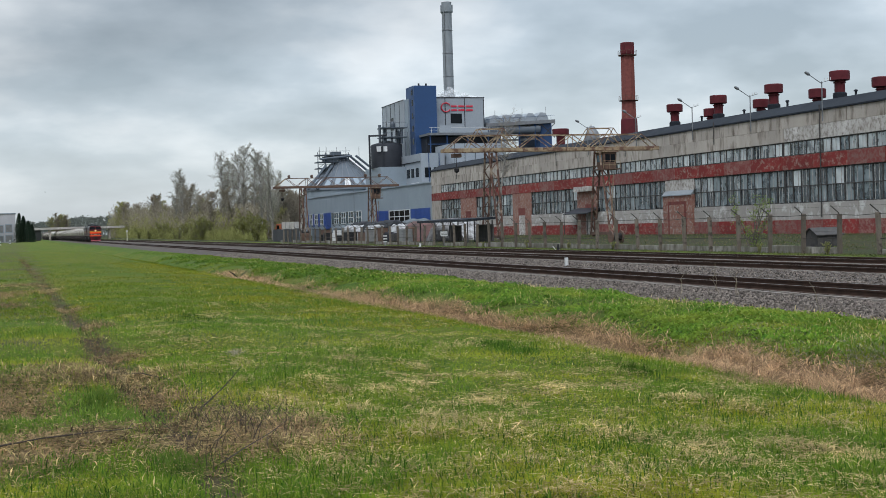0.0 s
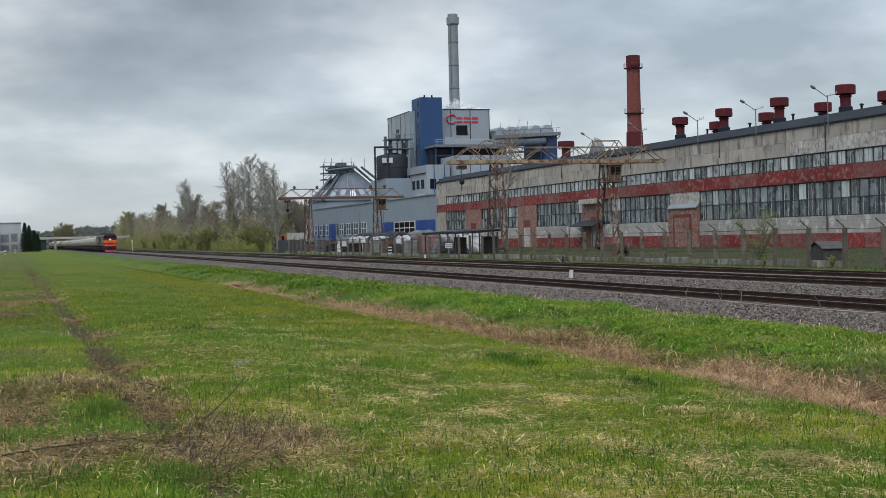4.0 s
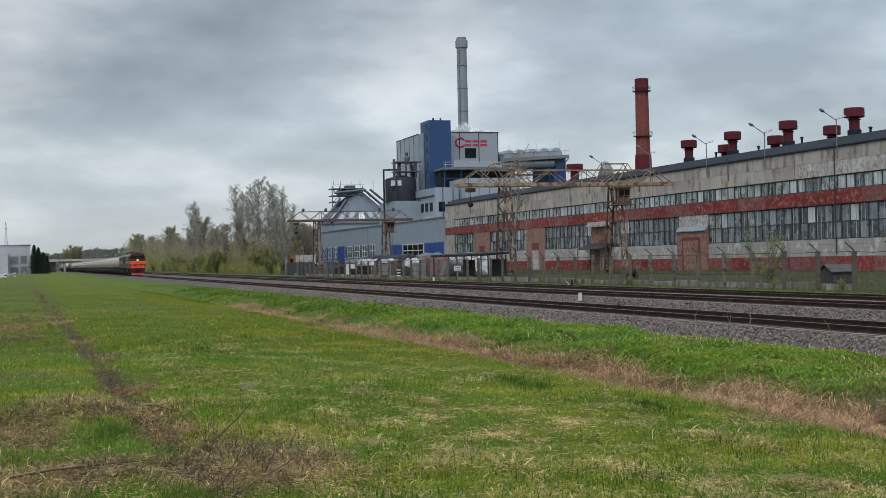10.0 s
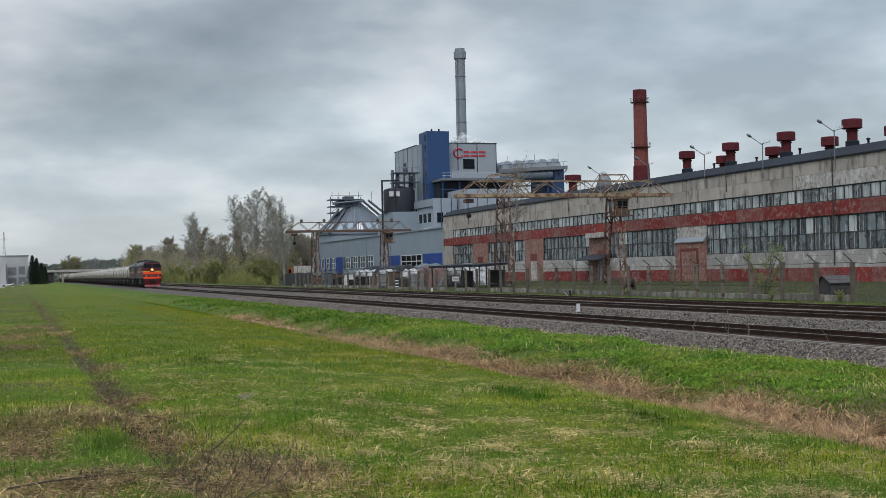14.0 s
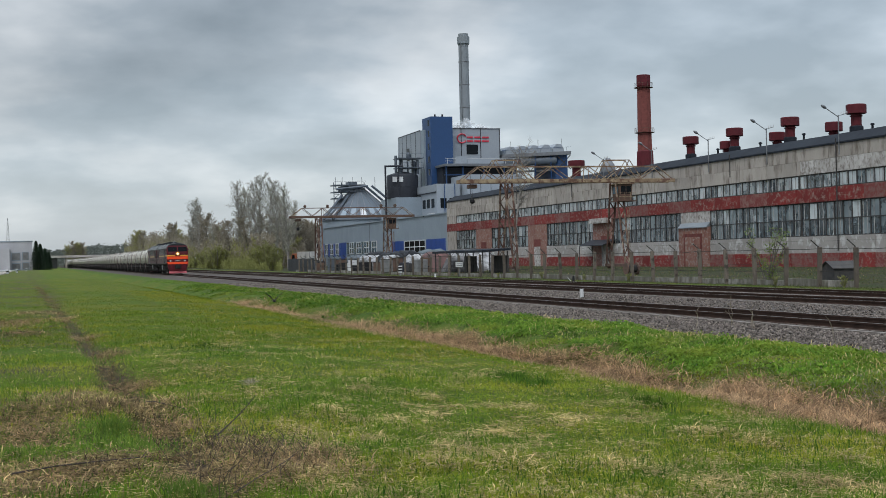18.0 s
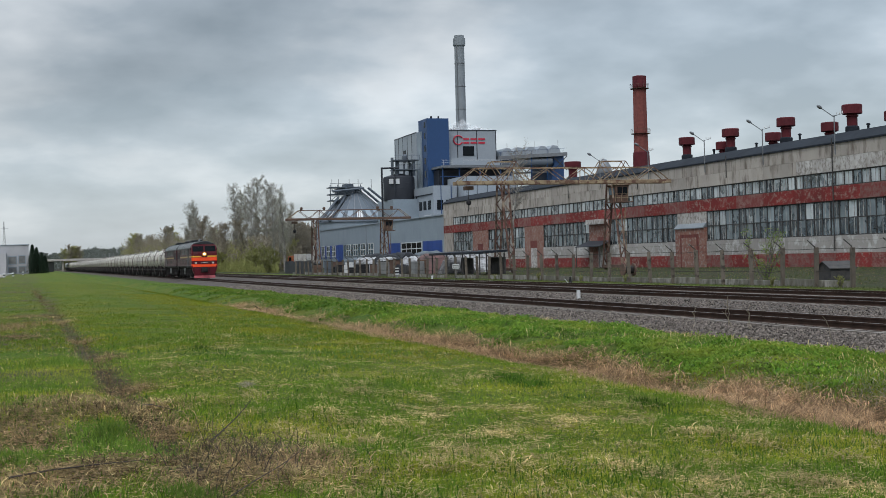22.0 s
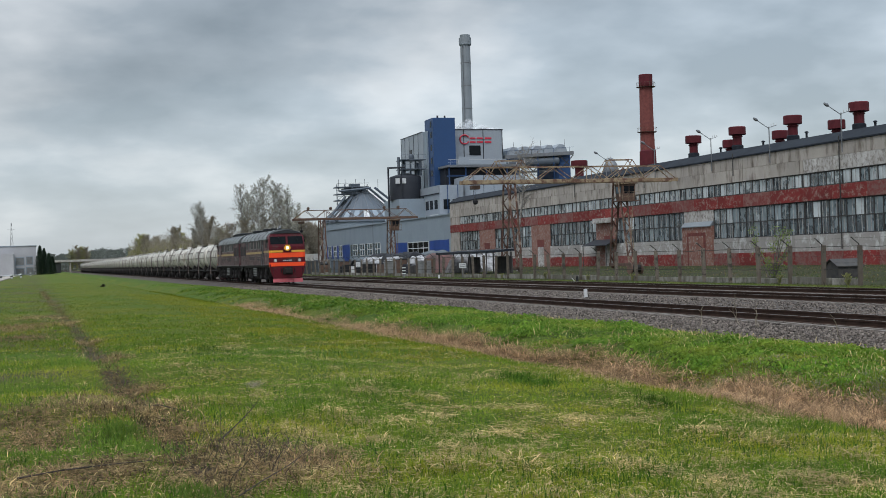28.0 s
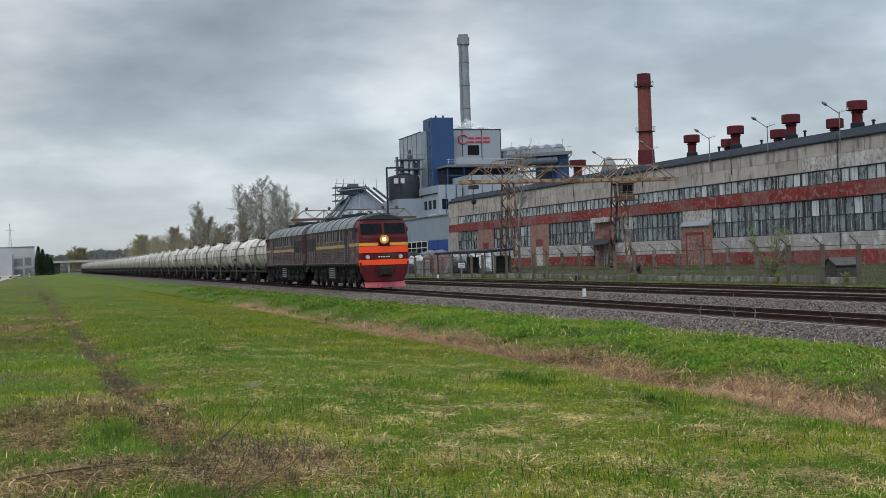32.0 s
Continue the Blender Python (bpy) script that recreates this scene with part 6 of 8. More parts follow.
    # running gear
    for c in (3.9, 12.7):
        bm = bmesh.new()
        for s in (-1, 1):
            prism(bm, ((c - 2.65, 0.62), (c - 2.2, 1.02), (c + 2.2, 1.02), (c + 2.65, 0.62), (c + 2.4, 0.5), (c - 2.4, 0.5)), "x", min(s * 1.0, s * 1.12), max(s * 1.0, s * 1.12))
            for d in (-2.1, 0, 2.1):
                bx(bm, min(s * 1.0, s * 1.25), max(s * 1.0, s * 1.25), c + d - 0.22, c + d + 0.22, 0.35, 0.72)
                for e in (-0.42, 0.42):
                    tube(bm, (s * 1.16, c + d + e, 0.6), (s * 1.16, c + d + e, 1.3), 0.13, n=8)
        bx(bm, -1.0, 1.0, c - 2.4, c + 2.4, 0.7, 1.15)
        frame_part = part("bogie_frame", bm, BOGIE, lo)
        for s in (-1, 1):
            for d in (-1.05, 1.05):
                bm = bmesh.new()
                lathe(bm, ((0.1, s * 1.12), (0.17, s * 1.15), (0.17, s * 1.38), (0.08, s * 1.42)), 10, (0, c + d, 0.98), "x")
                tube(bm, (s * 1.25, c + d, 0.9), (s * 1.2, c + d + 0.35, 0.45), 0.045, n=6)
                part("brake_cylinder", bm, FRAME_GREY, frame_part)
            for d in (-2.1, 0, 2.1):
                bm = bmesh.new()
                lathe(bm, ((0.16, s * 1.22), (0.19, s * 1.26), (0.15, s * 1.33)), 12, (0, c + d, 0.55), "x")
                part("axle_box_cover", bm, FRAME_GREY, frame_part)
        for d in (-2.1, 0, 2.1):
            wheelset(0.525, lo, c + d)
    bm = bmesh.new()
    prism(bm, ((-1.4, 1.3), (1.4, 1.3), (1.4, 0.6), (1.1, 0.35), (-1.1, 0.35), (-1.4, 0.6)), "y", 7.3, 9.3)
    tank = part("fuel_tank", bm, FRAME_GREY, lo, "dark fuel tank with pale slats", bevel=0.03)
    for z in (0.66, 0.8, 0.94, 1.08, 1.22):
        for e in (-1, 1):
            box_part("tank_rib", min(e * 1.4, e * 1.44), max(e * 1.4, e * 1.44), 7.4, 9.2, z, z + 0.07, FUEL_TANK, tank)
    bm = bmesh.new()
    bx(bm, -1.2, 1.2, 0.4, L, 1.0, 1.56)
    part("underframe", bm, BOGIE, lo)
    bm = bmesh.new()
    for k in range(10):
        bx(bm, -1.3, 1.3, L + 0.06 * k, L + 0.06 * k + 0.04, 1.2, 3.75)
    part("gangway_bellows", bm, BLACK_PAINT, lo)
    return lo


def tank_car(shell, label):
    c = thing("tank_wagon", label, "tank wagon", "tank wagons of the train")
    bm = bmesh.new()
    R, zc = 1.5, 2.72
    prof = [(0.05, -5.42), (0.7, -5.34), (1.15, -5.18), (1.4, -4.98), (R, -4.72), (R, 0), (R, 4.72), (1.4, 4.98), (1.15, 5.18), (0.7, 5.34), (0.05, 5.42)]
    lathe(bm, prof, 28, (0, 0, zc), "y")
    sh = part("tank_shell", bm, shell, c, smooth=True)
    for y in (-4.0, 4.0):
        bm = bmesh.new()
        lathe(bm, ((R + 0.005, y - 0.05), (R + 0.02, y - 0.04), (R + 0.02, y + 0.04), (R + 0.005, y + 0.05)), 28, (0, 0, zc), "y")
        part("strap", bm, TANK_BAND, sh)
    bm = bmesh.new()
    lathe(bm, ((R + 0.005, -0.07), (R + 0.025, -0.06), (R + 0.025, 0.06), (R + 0.005, 0.07)), 28, (0, 0, zc), "y")
    part("strap", bm, TANK_BAND, sh, "dark strap round the middle of the tank")
    bm = bmesh.new()
    for s in (-1, 1):
        bx(bm, min(s * 1.47, s * 1.53), max(s * 1.47, s * 1.53), -4.9, 4.9, zc - 0.12, zc - 0.05)
        for k in (-3.2, -1.6, 1.6, 3.2):
            bx(bm, min(s * 1.32, s * 1.46), max(s * 1.32, s * 1.46), k - 0.7, k + 0.5, zc + 0.62, zc + 0.68)
    part("side_seam", bm, DUSTY, sh)
    bm = bmesh.new()
    lathe(bm, ((0.34, 0), (0.34, 0.16), (0.28, 0.2)), 14, (0, 0, zc + R - 0.05))
    part("hatch", bm, shell, c)
    bm = bmesh.new()
    lathe(bm, ((0.16, 0), (0.16, 0.22), (0.02, 0.24)), 10, (0, 1.3, zc + R - 0.03))
    part("valve", bm, shell, c)
    bm = bmesh.new()
    for s in (-0.75, 0.75):
        bx(bm, s - 0.2, s + 0.2, -1.6, 1.6, zc + 1.36, zc + 1.41)
        for y in (-1.6, 0, 1.6):
            tube(bm, (s * 1.25, y, zc + 1.38), (s * 1.25, y, zc + 1.72), 0.018, n=4)
        tube(bm, (s * 1.25, -1.6, zc + 1.72), (s * 1.25, 1.6, zc + 1.72), 0.018, n=4)
    part("walkway", bm, FRAME_GREY, c)
    for s in (-1, 1):
        bm = bmesh.new()
        for y in (-0.22, 0.22):
            tube(bm, (s * 1.58, y, 0.75), (s * 1.58, y, zc + 0.4), 0.03, n=4)
            tube(bm, (s * 1.58, y, zc + 0.4), (s * 0.98, y, zc + 1.45), 0.03, n=4)
        for k in range(8):
            tube(bm, (s * 1.58, -0.22, 0.85 + 0.3 * k), (s * 1.58, 0.22, 0.85 + 0.3 * k), 0.018, n=4)
        part("ladder", bm, DUSTY, c)
    bm = bmesh.new()
    for s in (-1, 1):
        bx(bm, s * 0.5 - 0.12, s * 0.5 + 0.12, -5.5, 5.5, 0.95, 1.25)
        bx(bm, min(s * 1.3, s * 1.5), max(s * 1.3, s * 1.5), -5.5, 5.5, 1.1, 1.24)
    for y in (-5.5, -3.9, 0, 3.9, 5.3):
        bx(bm, -1.5, 1.5, y, y + 0.2, 1.0, 1.22)
    part("underframe", bm, FRAME_GREY, c)
    for y in (-3.9, 3.9):
        bm = bmesh.new()
        prism(bm, ((-1.5, 1.2), (1.5, 1.2), (1.2, 1.9), (0.8, 1.5), (-0.8, 1.5), (-1.2, 1.9)), "y", y - 0.3, y + 0.3)
        part("saddle", bm, BOGIE, c)
    for e in (-1, 1):
        bm = bmesh.new()
        bx(bm, -0.14, 0.14, min(e * 5.4, e * 6.01), max(e * 5.4, e * 6.01), 0.92, 1.2)
        part("coupler", bm, BOGIE, c)
        y = e * 3.9
        bm = bmesh.new()
        for s in (-1, 1):
            prism(bm, ((y - 1.15, 0.6), (y - 0.5, 0.78), (y + 0.5, 0.78), (y + 1.15, 0.6), (y + 1.15, 0.42), (y + 0.7, 0.42), (y + 0.35, 0.2), (y - 0.35, 0.2), (y - 0.7, 0.42), (y - 1.15, 0.42)), "x", min(s * 0.95, s * 1.1), max(s * 0.95, s * 1.1))
        bx(bm, -1.05, 1.05, y - 0.22, y + 0.22, 0.55, 0.98)
        part("bogie_frame", bm, BOGIE, c)
        for d in (-0.925, 0.925):
            wheelset(0.475, c, y + d)
    return c


LOCO_A = loco()
FRONT_FITTINGS = ("headlight", "reflector", "lamp", "yellow_band", "orange_band", "number_board", "plate_bar", "marker_lamp", "lens")
# body, cab and bogies drawn out to their full width and height; the wheels keep their size
for ob in LOCO_A.children_recursive:
    if ob.name.startswith("wheelset"):
        continue
    kind = ob.name.split(".")[0]
    tall = 1.0 if kind in FRONT_FITTINGS else 1.03 if kind in ("windscreen", "wiper") else 1.085
    back = -0.045 if tall == 1.03 else 0.0
    for v in ob.data.vertices:
        v.co.x, v.co.y, v.co.z = v.co.x * 1.07, v.co.y + back, v.co.z * tall
TRAIN = [(LOCO_A, 0.0, 0.0)]
TRAIN.append((copy_thing(LOCO_A, pose(TRACKS[0], 400, RAIL_Z, 0, 0, 180)), 34.6, 180.0))
# the trailing cab's apron is recoloured black, its nose and plough plates brown
for ob in TRAIN[1][0].children:
    if ob.name.split(".")[0] in ("apron", "plough_plate", "nose"):
        ob.data = ob.data.copy()
        ob.data.materials[0] = BOGIE if ob.name.startswith("apron") else BROWN_SIDE
CAR_A = tank_car(TANK_WHITE, "cream painted tank wagon, streaked with dirt, in the train")
CAR_B = tank_car(TANK_GREY, "grey tank wagon far back in the train")
GREY_CARS = (41, 42)
for i in range(43):
    off = 34.75 + 6.01 + 12.02 * i
    src = CAR_B if i in GREY_CARS else CAR_A
    ob = src if (i == 0 or i == GREY_CARS[0]) else copy_thing(src, pose(TRACKS[0], 500 + 12 * i, RAIL_Z))
    TRAIN.append((ob, off, 0.0))
TIMES = [2.0 * k for k in range(17)]


def motions():
    for ob, off, turn in TRAIN:
        rows = []
        for t in TIMES:
            y = nose(t) + off
            lean = math.degrees(math.atan((bend(y + 4) - bend(y - 4)) / 8))
            rows.append((t, pose(TRACKS[0] + bend(y), y, RAIL_Z, 0, 0, turn - lean)))
        walk(ob, rows)
    fly()
    # the locomotive's wheels roll on the rails
    for ob, off, turn in TRAIN[:2]:
        sign = 1 if turn == 0 else -1
        for w in ob.children:
            if w.name.startswith("wheelset"):
                at = w.location.copy()
                rows = []
                for k in range(481):
                    t = k / 15
                    rows.append((t, pose(at.x, at.y, at.z, sign * math.degrees((nose(0) - nose(t)) / 0.525))))
                walk(w, rows)


# ---- yard clutter behind the fence ----
def canopy():
    c = thing("canopy", "open canopy with a flat dark roof behind the fence", "canopy", at=(47, 147.5, -0.45))
    bm = bmesh.new()
    prism(bm, ((-0.2, 2.3), (-0.2, 2.55), (3.2, 2.75), (3.2, 2.5)), "y", -9.6, 9.4)
    part("roof", bm, ROOF_FELT, c)
    for y in (-9, -3, 3, 9):
        for x in (0.1, 3.0):
            bm = bmesh.new()
            tube(bm, (x, y, 0), (x, y, 2.4), 0.08, n=6)
            part("post", bm, STEEL_DARK, c)
    for y0, y1 in ((-9.2, -4.0), (2.0, 6.5)):
        box_part("back_wall", 3.0, 3.1, y0, y1, 0, 1.9, STEEL_DARK, c)


canopy()


def pile(x, y, w, d, h, material, label, seed, name="tarpaulin"):
    """Goods under a slack sheet."""
    rnd = random.Random(seed)
    n, k = 9, 7
    verts, faces = [], []
    for i in range(n + 1):
        for j in range(k + 1):
            u, v = i / n, j / k
            edge = min(1, 5 * min(u, 1 - u)) * min(1, 5 * min(v, 1 - v))
            verts.append((d * (v - 0.5) + rnd.uniform(-0.12, 0.12), w * (u - 0.5) + rnd.uniform(-0.12, 0.12), h * edge ** 0.5 * rnd.uniform(0.86, 1.02)))
    for i in range(n):
        for j in range(k):
            a = i * (k + 1) + j
            faces.append((a, a + 1, a + k + 2, a + k + 1))
    ob = new(name, raw_mesh(name, verts, faces, material))
    ob.data.shade_smooth()
    ob.location = (x, y, -0.45)
    tagged(ob, label, "tarpaulin", "tarpaulins over goods in the yard")


TARP_PALE = mat("pale_tarp", (0.16, 0.155, 0.155), 0.7, second=(0.045, 0.043, 0.042), scale=1.1, amount=0.3, grain=6, bump=0.2)
TARP_PINK = mat("pinkish_tarp", (0.15, 0.085, 0.08), 0.7, second=(0.06, 0.05, 0.048), scale=0.8, grain=6, bump=0.2)
TARP_BLUE = mat("blue_grey_tarp", (0.13, 0.15, 0.165), 0.7, second=(0.07, 0.08, 0.088), scale=1.0, grain=6, bump=0.2)
TARP_WHITE = mat("white_sheet", (0.34, 0.34, 0.345), 0.7, second=(0.10, 0.097, 0.097), scale=1.3, amount=0.3, grain=6, bump=0.2)
TARP_BLACK = mat("black_tarp", (0.022, 0.023, 0.027), 0.5, scale=1.0, grain=6, bump=0.2)
for mt in (TARP_PALE, TARP_PINK, TARP_BLUE, TARP_BLACK):
    dull(mt, 0.04)
for k, (x, y, w, d, h, m_, lb) in enumerate((
        (50, 166, 7, 4, 2.6, TARP_PINK, "pinkish sheet draped over stacked goods"), (50, 174, 6, 4, 2.4, TARP_WHITE, "white sheet draped over stacked goods"),
        (51, 181, 6, 4, 2.7, TARP_BLACK, "black sheet draped over stacked goods"), (50, 188, 6, 4, 2.3, TARP_WHITE, "white sheet draped over stacked goods"),
        (52, 196, 8, 4, 2.8, TARP_BLACK, "black sheet draped over stacked goods"), (51, 205, 8, 4, 2.4, TARP_WHITE, "white sheet draped over goods"), (51, 214, 8, 4, 2.4, TARP_BLUE, "dark grey sheet draped over goods"),
        (51, 159, 5, 4, 2.0, TARP_PALE, "low greyish sheet draped over stacked goods"), (46.5, 168, 4, 2, 1.3, TARP_BLACK, "low black sheet over goods"),
        (56, 170, 14, 5, 2.9, TARP_WHITE, "white sheet draped over stacked goods"), (56, 187, 15, 5, 3.1, TARP_BLUE, "blue-grey sheet draped over stacked goods"), (56, 204, 14, 5, 3.0, TARP_BLACK, "black sheet draped over stacked goods"), (57, 222, 12, 5, 3.0, TARP_BLACK, "black sheet draped over stacked goods"))):
    pile(x, y, w, d, h, m_, lb, k)


def yard_goods():
    """Stacked crates, drums and sheet bundles behind the fence."""
    rnd = random.Random(17)
    kinds = ((STEEL_DARK, "dark steel crate stacked in the yard"), (BLACK_PAINT, "black crate stacked in the yard"), (RUST, "rusty steel crate in the yard"), (WHITE_PAINT, "white crate stacked in the yard"), (SLATE_SHEET, "slate blue crate in the yard"), (FUEL_TANK, "grey crate stacked in the yard"))
    y = 154.0
    while y < 226:
        w, hgt = rnd.uniform(1.0, 2.6), rnd.uniform(0.7, 1.9)
        m_, lb = rnd.choices(kinds, (3, 2, 3, 3, 2, 3))[0]
        c = thing("crate", lb, "crate", "crates in the yard", at=(rnd.uniform(43.5, 46.5), y, -0.45), turn=rnd.uniform(-0.3, 0.3))
        box_part("box", -0.6, 0.6, -w / 2, w / 2, 0.12, hgt, m_, c, bevel=0.03)
        for s in (-0.4, 0.4):
            box_part("skid", -0.6, 0.6, s * w - 0.08, s * w + 0.08, 0, 0.12, BARK_DARK, c)
        if rnd.random() < 0.6:
            box_part("lid", -0.64, 0.64, -w / 2 - 0.04, w / 2 + 0.04, hgt, hgt + 0.08, BLACK_PAINT if m_ is not BLACK_PAINT else FUEL_TANK, c)
        y += w + rnd.uniform(0.1, 1.4)


yard_goods()


def yard_fence():
    f = thing("sheet_fence", "dark sheet metal fence at the yard's corner", "fence", at=(42, 0, -0.45))
    for k in range(9):
        bm = bmesh.new()
        bx(bm, 0, 0.06, 206 + k * 2.5, 208.46 + k * 2.5, 0, 2.15 - 0.06 * (k % 3))
        part("panel", bm, SILO, f)


yard_fence()


TRUCK_ORANGE = mat("dull_orange_paint", (0.42, 0.12, 0.045), 0.6, second=(0.32, 0.10, 0.045), scale=1.5, grain=15, bump=0.03)
TRUCK_WHITE = mat("grimy_white_sheet", (0.52, 0.51, 0.49), 0.6, second=(0.36, 0.35, 0.33), scale=1.2, grain=10, bump=0.05)


def truck():
    t = thing("truck", "parked truck with a dull orange cab and grimy white box", "truck", at=(59.6, 300, -0.45), turn=0.45)
    bm = bmesh.new()
    prism(bm, ((2.35, 0.7), (2.35, 3.3), (4.3, 3.3), (4.75, 2.0), (5.2, 1.8), (5.3, 0.7)), "x", -1.2, 1.2)
    cab = part("cab", bm, TRUCK_ORANGE, t, "dull orange cab", bevel=0.05)
    box_part("cab_window", -1.22, -1.2, 3.2, 4.2, 2.1, 3.0, DARK_GLASS, cab)
    bm = bmesh.new()
    bx(bm, -1.25, 1.25, -2.6, 2.2, 1.0, 3.65)
    body = part("box", bm, TRUCK_WHITE, t, "grimy white box body", bevel=0.04)
    for y in (-2.6, -1.0, 0.6, 2.1):
        box_part("post", -1.29, -1.25, y, y + 0.1, 1.0, 3.65, GREY_METAL, body)
    for e in (-1.2, 0.03):
        box_part("rear_door", e, e + 1.17, -2.64, -2.6, 1.1, 3.5, TRUCK_WHITE, body)
    box_part("chassis", -0.6, 0.6, -2.6, 5.0, 0.6, 1.0, BOGIE, t)
    for y in (-1.4, 4.0):
        for e in (-1, 1):
            bm = bmesh.new()
            tube(bm, (e * 0.85, y, 0.5), (e * 1.2, y, 0.5), 0.5, n=16)
            part("wheel", bm, BLACK_PAINT, t)


truck()


def shed():
    s = thing("small_shed", "small dark shed with a pitched sheet roof", "shed", at=(45.8, 70.0, -0.45))
    s.scale = (0.8, 0.8, 0.8)
    bm = bmesh.new()
    prism(bm, ((-0.85, 0.0), (0.85, 0.0), (0.85, 0.95), (0.0, 1.42), (-0.85, 0.95)), "x", 0.0, 2.1)
    part("wall", bm, STEEL_DARK, s, bevel=0.01)
    for e in (-1, 1):
        bm = bmesh.new()
        prism(bm, ((e * 1.0, 0.9), (e * 1.0, 0.96), (0.0, 1.51), (0.0, 1.45)), "x", -0.15, 2.25)
        part("roof", bm, STEEL_DARK, s, "dark grey sheet roof slope")
    for k in range(5):
        box_part("wall_board", 0.05 + 0.42 * k, 0.43 + 0.42 * k, -0.875, -0.85, 0.02, 0.9, STEEL_DARK, s)


shed()


def sign_board():
    s = thing("sign_board", "small white sign on a post before the fence", "sign", at=(38.9, 121.5, -0.46))
    bm = bmesh.new()
    tube(bm, (0, 0, 0), (0, 0, 1.4), 0.04, n=6)
    part("post", bm, GREY_METAL, s)
    b = box_part("board", -0.35, 0.35, -0.05, -0.03, 0.95, 1.4, WHITE_PAINT, s)
    for k in range(2):
        box_part("text_bar", -0.28, 0.28, -0.056, -0.05, 1.06 + 0.15 * k, 1.13 + 0.15 * k, FUEL_TANK, b)


sign_board()


def marker(x, y, h, label):
    s = thing("track_marker", label, "post", "posts beside the tracks", at=(x, y, -0.5))
    bm = bmesh.new()
    bx(bm, -0.13, 0.13, -0.13, 0.13, 0, h)
    part("post", bm, MARKER, s, bevel=0.02)
    bm = bmesh.new()
    bx(bm, -0.22, 0.22, -0.16, 0.16, h - 0.05, h + 0.35)
    part("head", bm, WHITE_PAINT, s, bevel=0.03)


MARKER = mat("yellowish_post", (0.50, 0.50, 0.36), 0.7, second=(0.42, 0.41, 0.30), scale=2.0, grain=20, bump=0.05)
marker(30.8, 406, 2.8, "pale yellowish post with a white head between the tracks")
marker(43.0, 377, 2.9, "pale yellowish post with a white head beside the tracks")


def small_post(x, y, z, h, label):
    bm = bmesh.new()
    bx(bm, -0.07, 0.07, -0.07, 0.07, 0, h)
    ob = part("kilometre_post", bm, WHITE_PAINT, None, bevel=0.01, at=(x, y, z))
    tagged(ob, label, "post")


small_post(24.4, 57.5, -0.53, 0.42, "short whitewashed concrete post between the tracks")
small_post(36.2, 120.5, -0.6, 0.5, "short white post beside the siding")


def dwarf_signal():
    s = thing("dwarf_signal", "low black and white shunting signal beside the siding", "signal", at=(35.9, 132, -0.55))
    bm = bmesh.new()
    tube(bm, (0, 0, 0), (0, 0, 0.5), 0.07, n=8)
    part("foot", bm, GREY_METAL, s)
    box_part("back_plate", -0.2, 0.2, -0.02, 0.02, 0.45, 1.3, BLACK_PAINT, s)
    for k in range(3):
        box_part("white_stripe", -0.2, 0.2, -0.035, -0.02, 0.5 + 0.3 * k, 0.62 + 0.3 * k, WHITE_PAINT, s)


dwarf_signal()


def point_machine():
    s = thing("switch_stand", "low black switch stand beside the siding", "switch stand", at=(36.2, 86.7, -0.62))
    bm = bmesh.new()
    bx(bm, -0.18, 0.18, -0.15, 0.15, 0, 0.2)
    tube(bm, (0, 0, 0.2), (0, 0, 0.6), 0.11, 0.07, 8)
    part("body", bm, BLACK_PAINT, s)
    bm = bmesh.new()
    tube(bm, (-0.12, 0, 0.12), (-0.42, 0, 0.48), 0.028, n=5)
    part("lever", bm, WHITE_PAINT, s)


point_machine()


def reel():
    s = thing("cable_reel", "rusty cable reel lying beside the gantry leg", "reel", at=(49.5, 105.5, -0.45))
    for e in (-0.5, 0.5):
        bm = bmesh.new()
        tube(bm, (-0.05 + e, 0, 0.55), (0.05 + e, 0, 0.55), 0.55, n=16)
        part("flange", bm, RUST, s)
    bm = bmesh.new()
    tube(bm, (-0.45, 0, 0.55), (0.45, 0, 0.55), 0.32, n=14)
    part("drum", bm, BOGIE, s)


reel()


def apartment():
    a = thing("apartment_block", "pale apartment block with a green roof behind the birches", "building", at=(75, 432, 0))
    box_part("wall", 0, 24, 0, 14, -0.5, 11.6, CONCRETE, a)
    box_part("roof", -0.5, 24.5, -0.5, 14.5, 11.6, 12.6, GREEN_ROOF, a)
    for i in range(7):
        for k in range(3):
            w = box_part("window", 1.2 + 3.2 * i, 2.8 + 3.2 * i, -0.05, 0.0, 1.5 + 3.3 * k, 3.2 + 3.3 * k, WHITE_PAINT, a)
            box_part("pane", 1.35 + 3.2 * i, 2.65 + 3.2 * i, -0.08, -0.05, 1.65 + 3.3 * k, 3.05 + 3.3 * k, DARK_GLASS, w)


GREEN_ROOF = mat("green_sheet_roof", (0.04, 0.11, 0.07), 0.6, scale=0.5, grain=5, bump=0.05)
apartment()


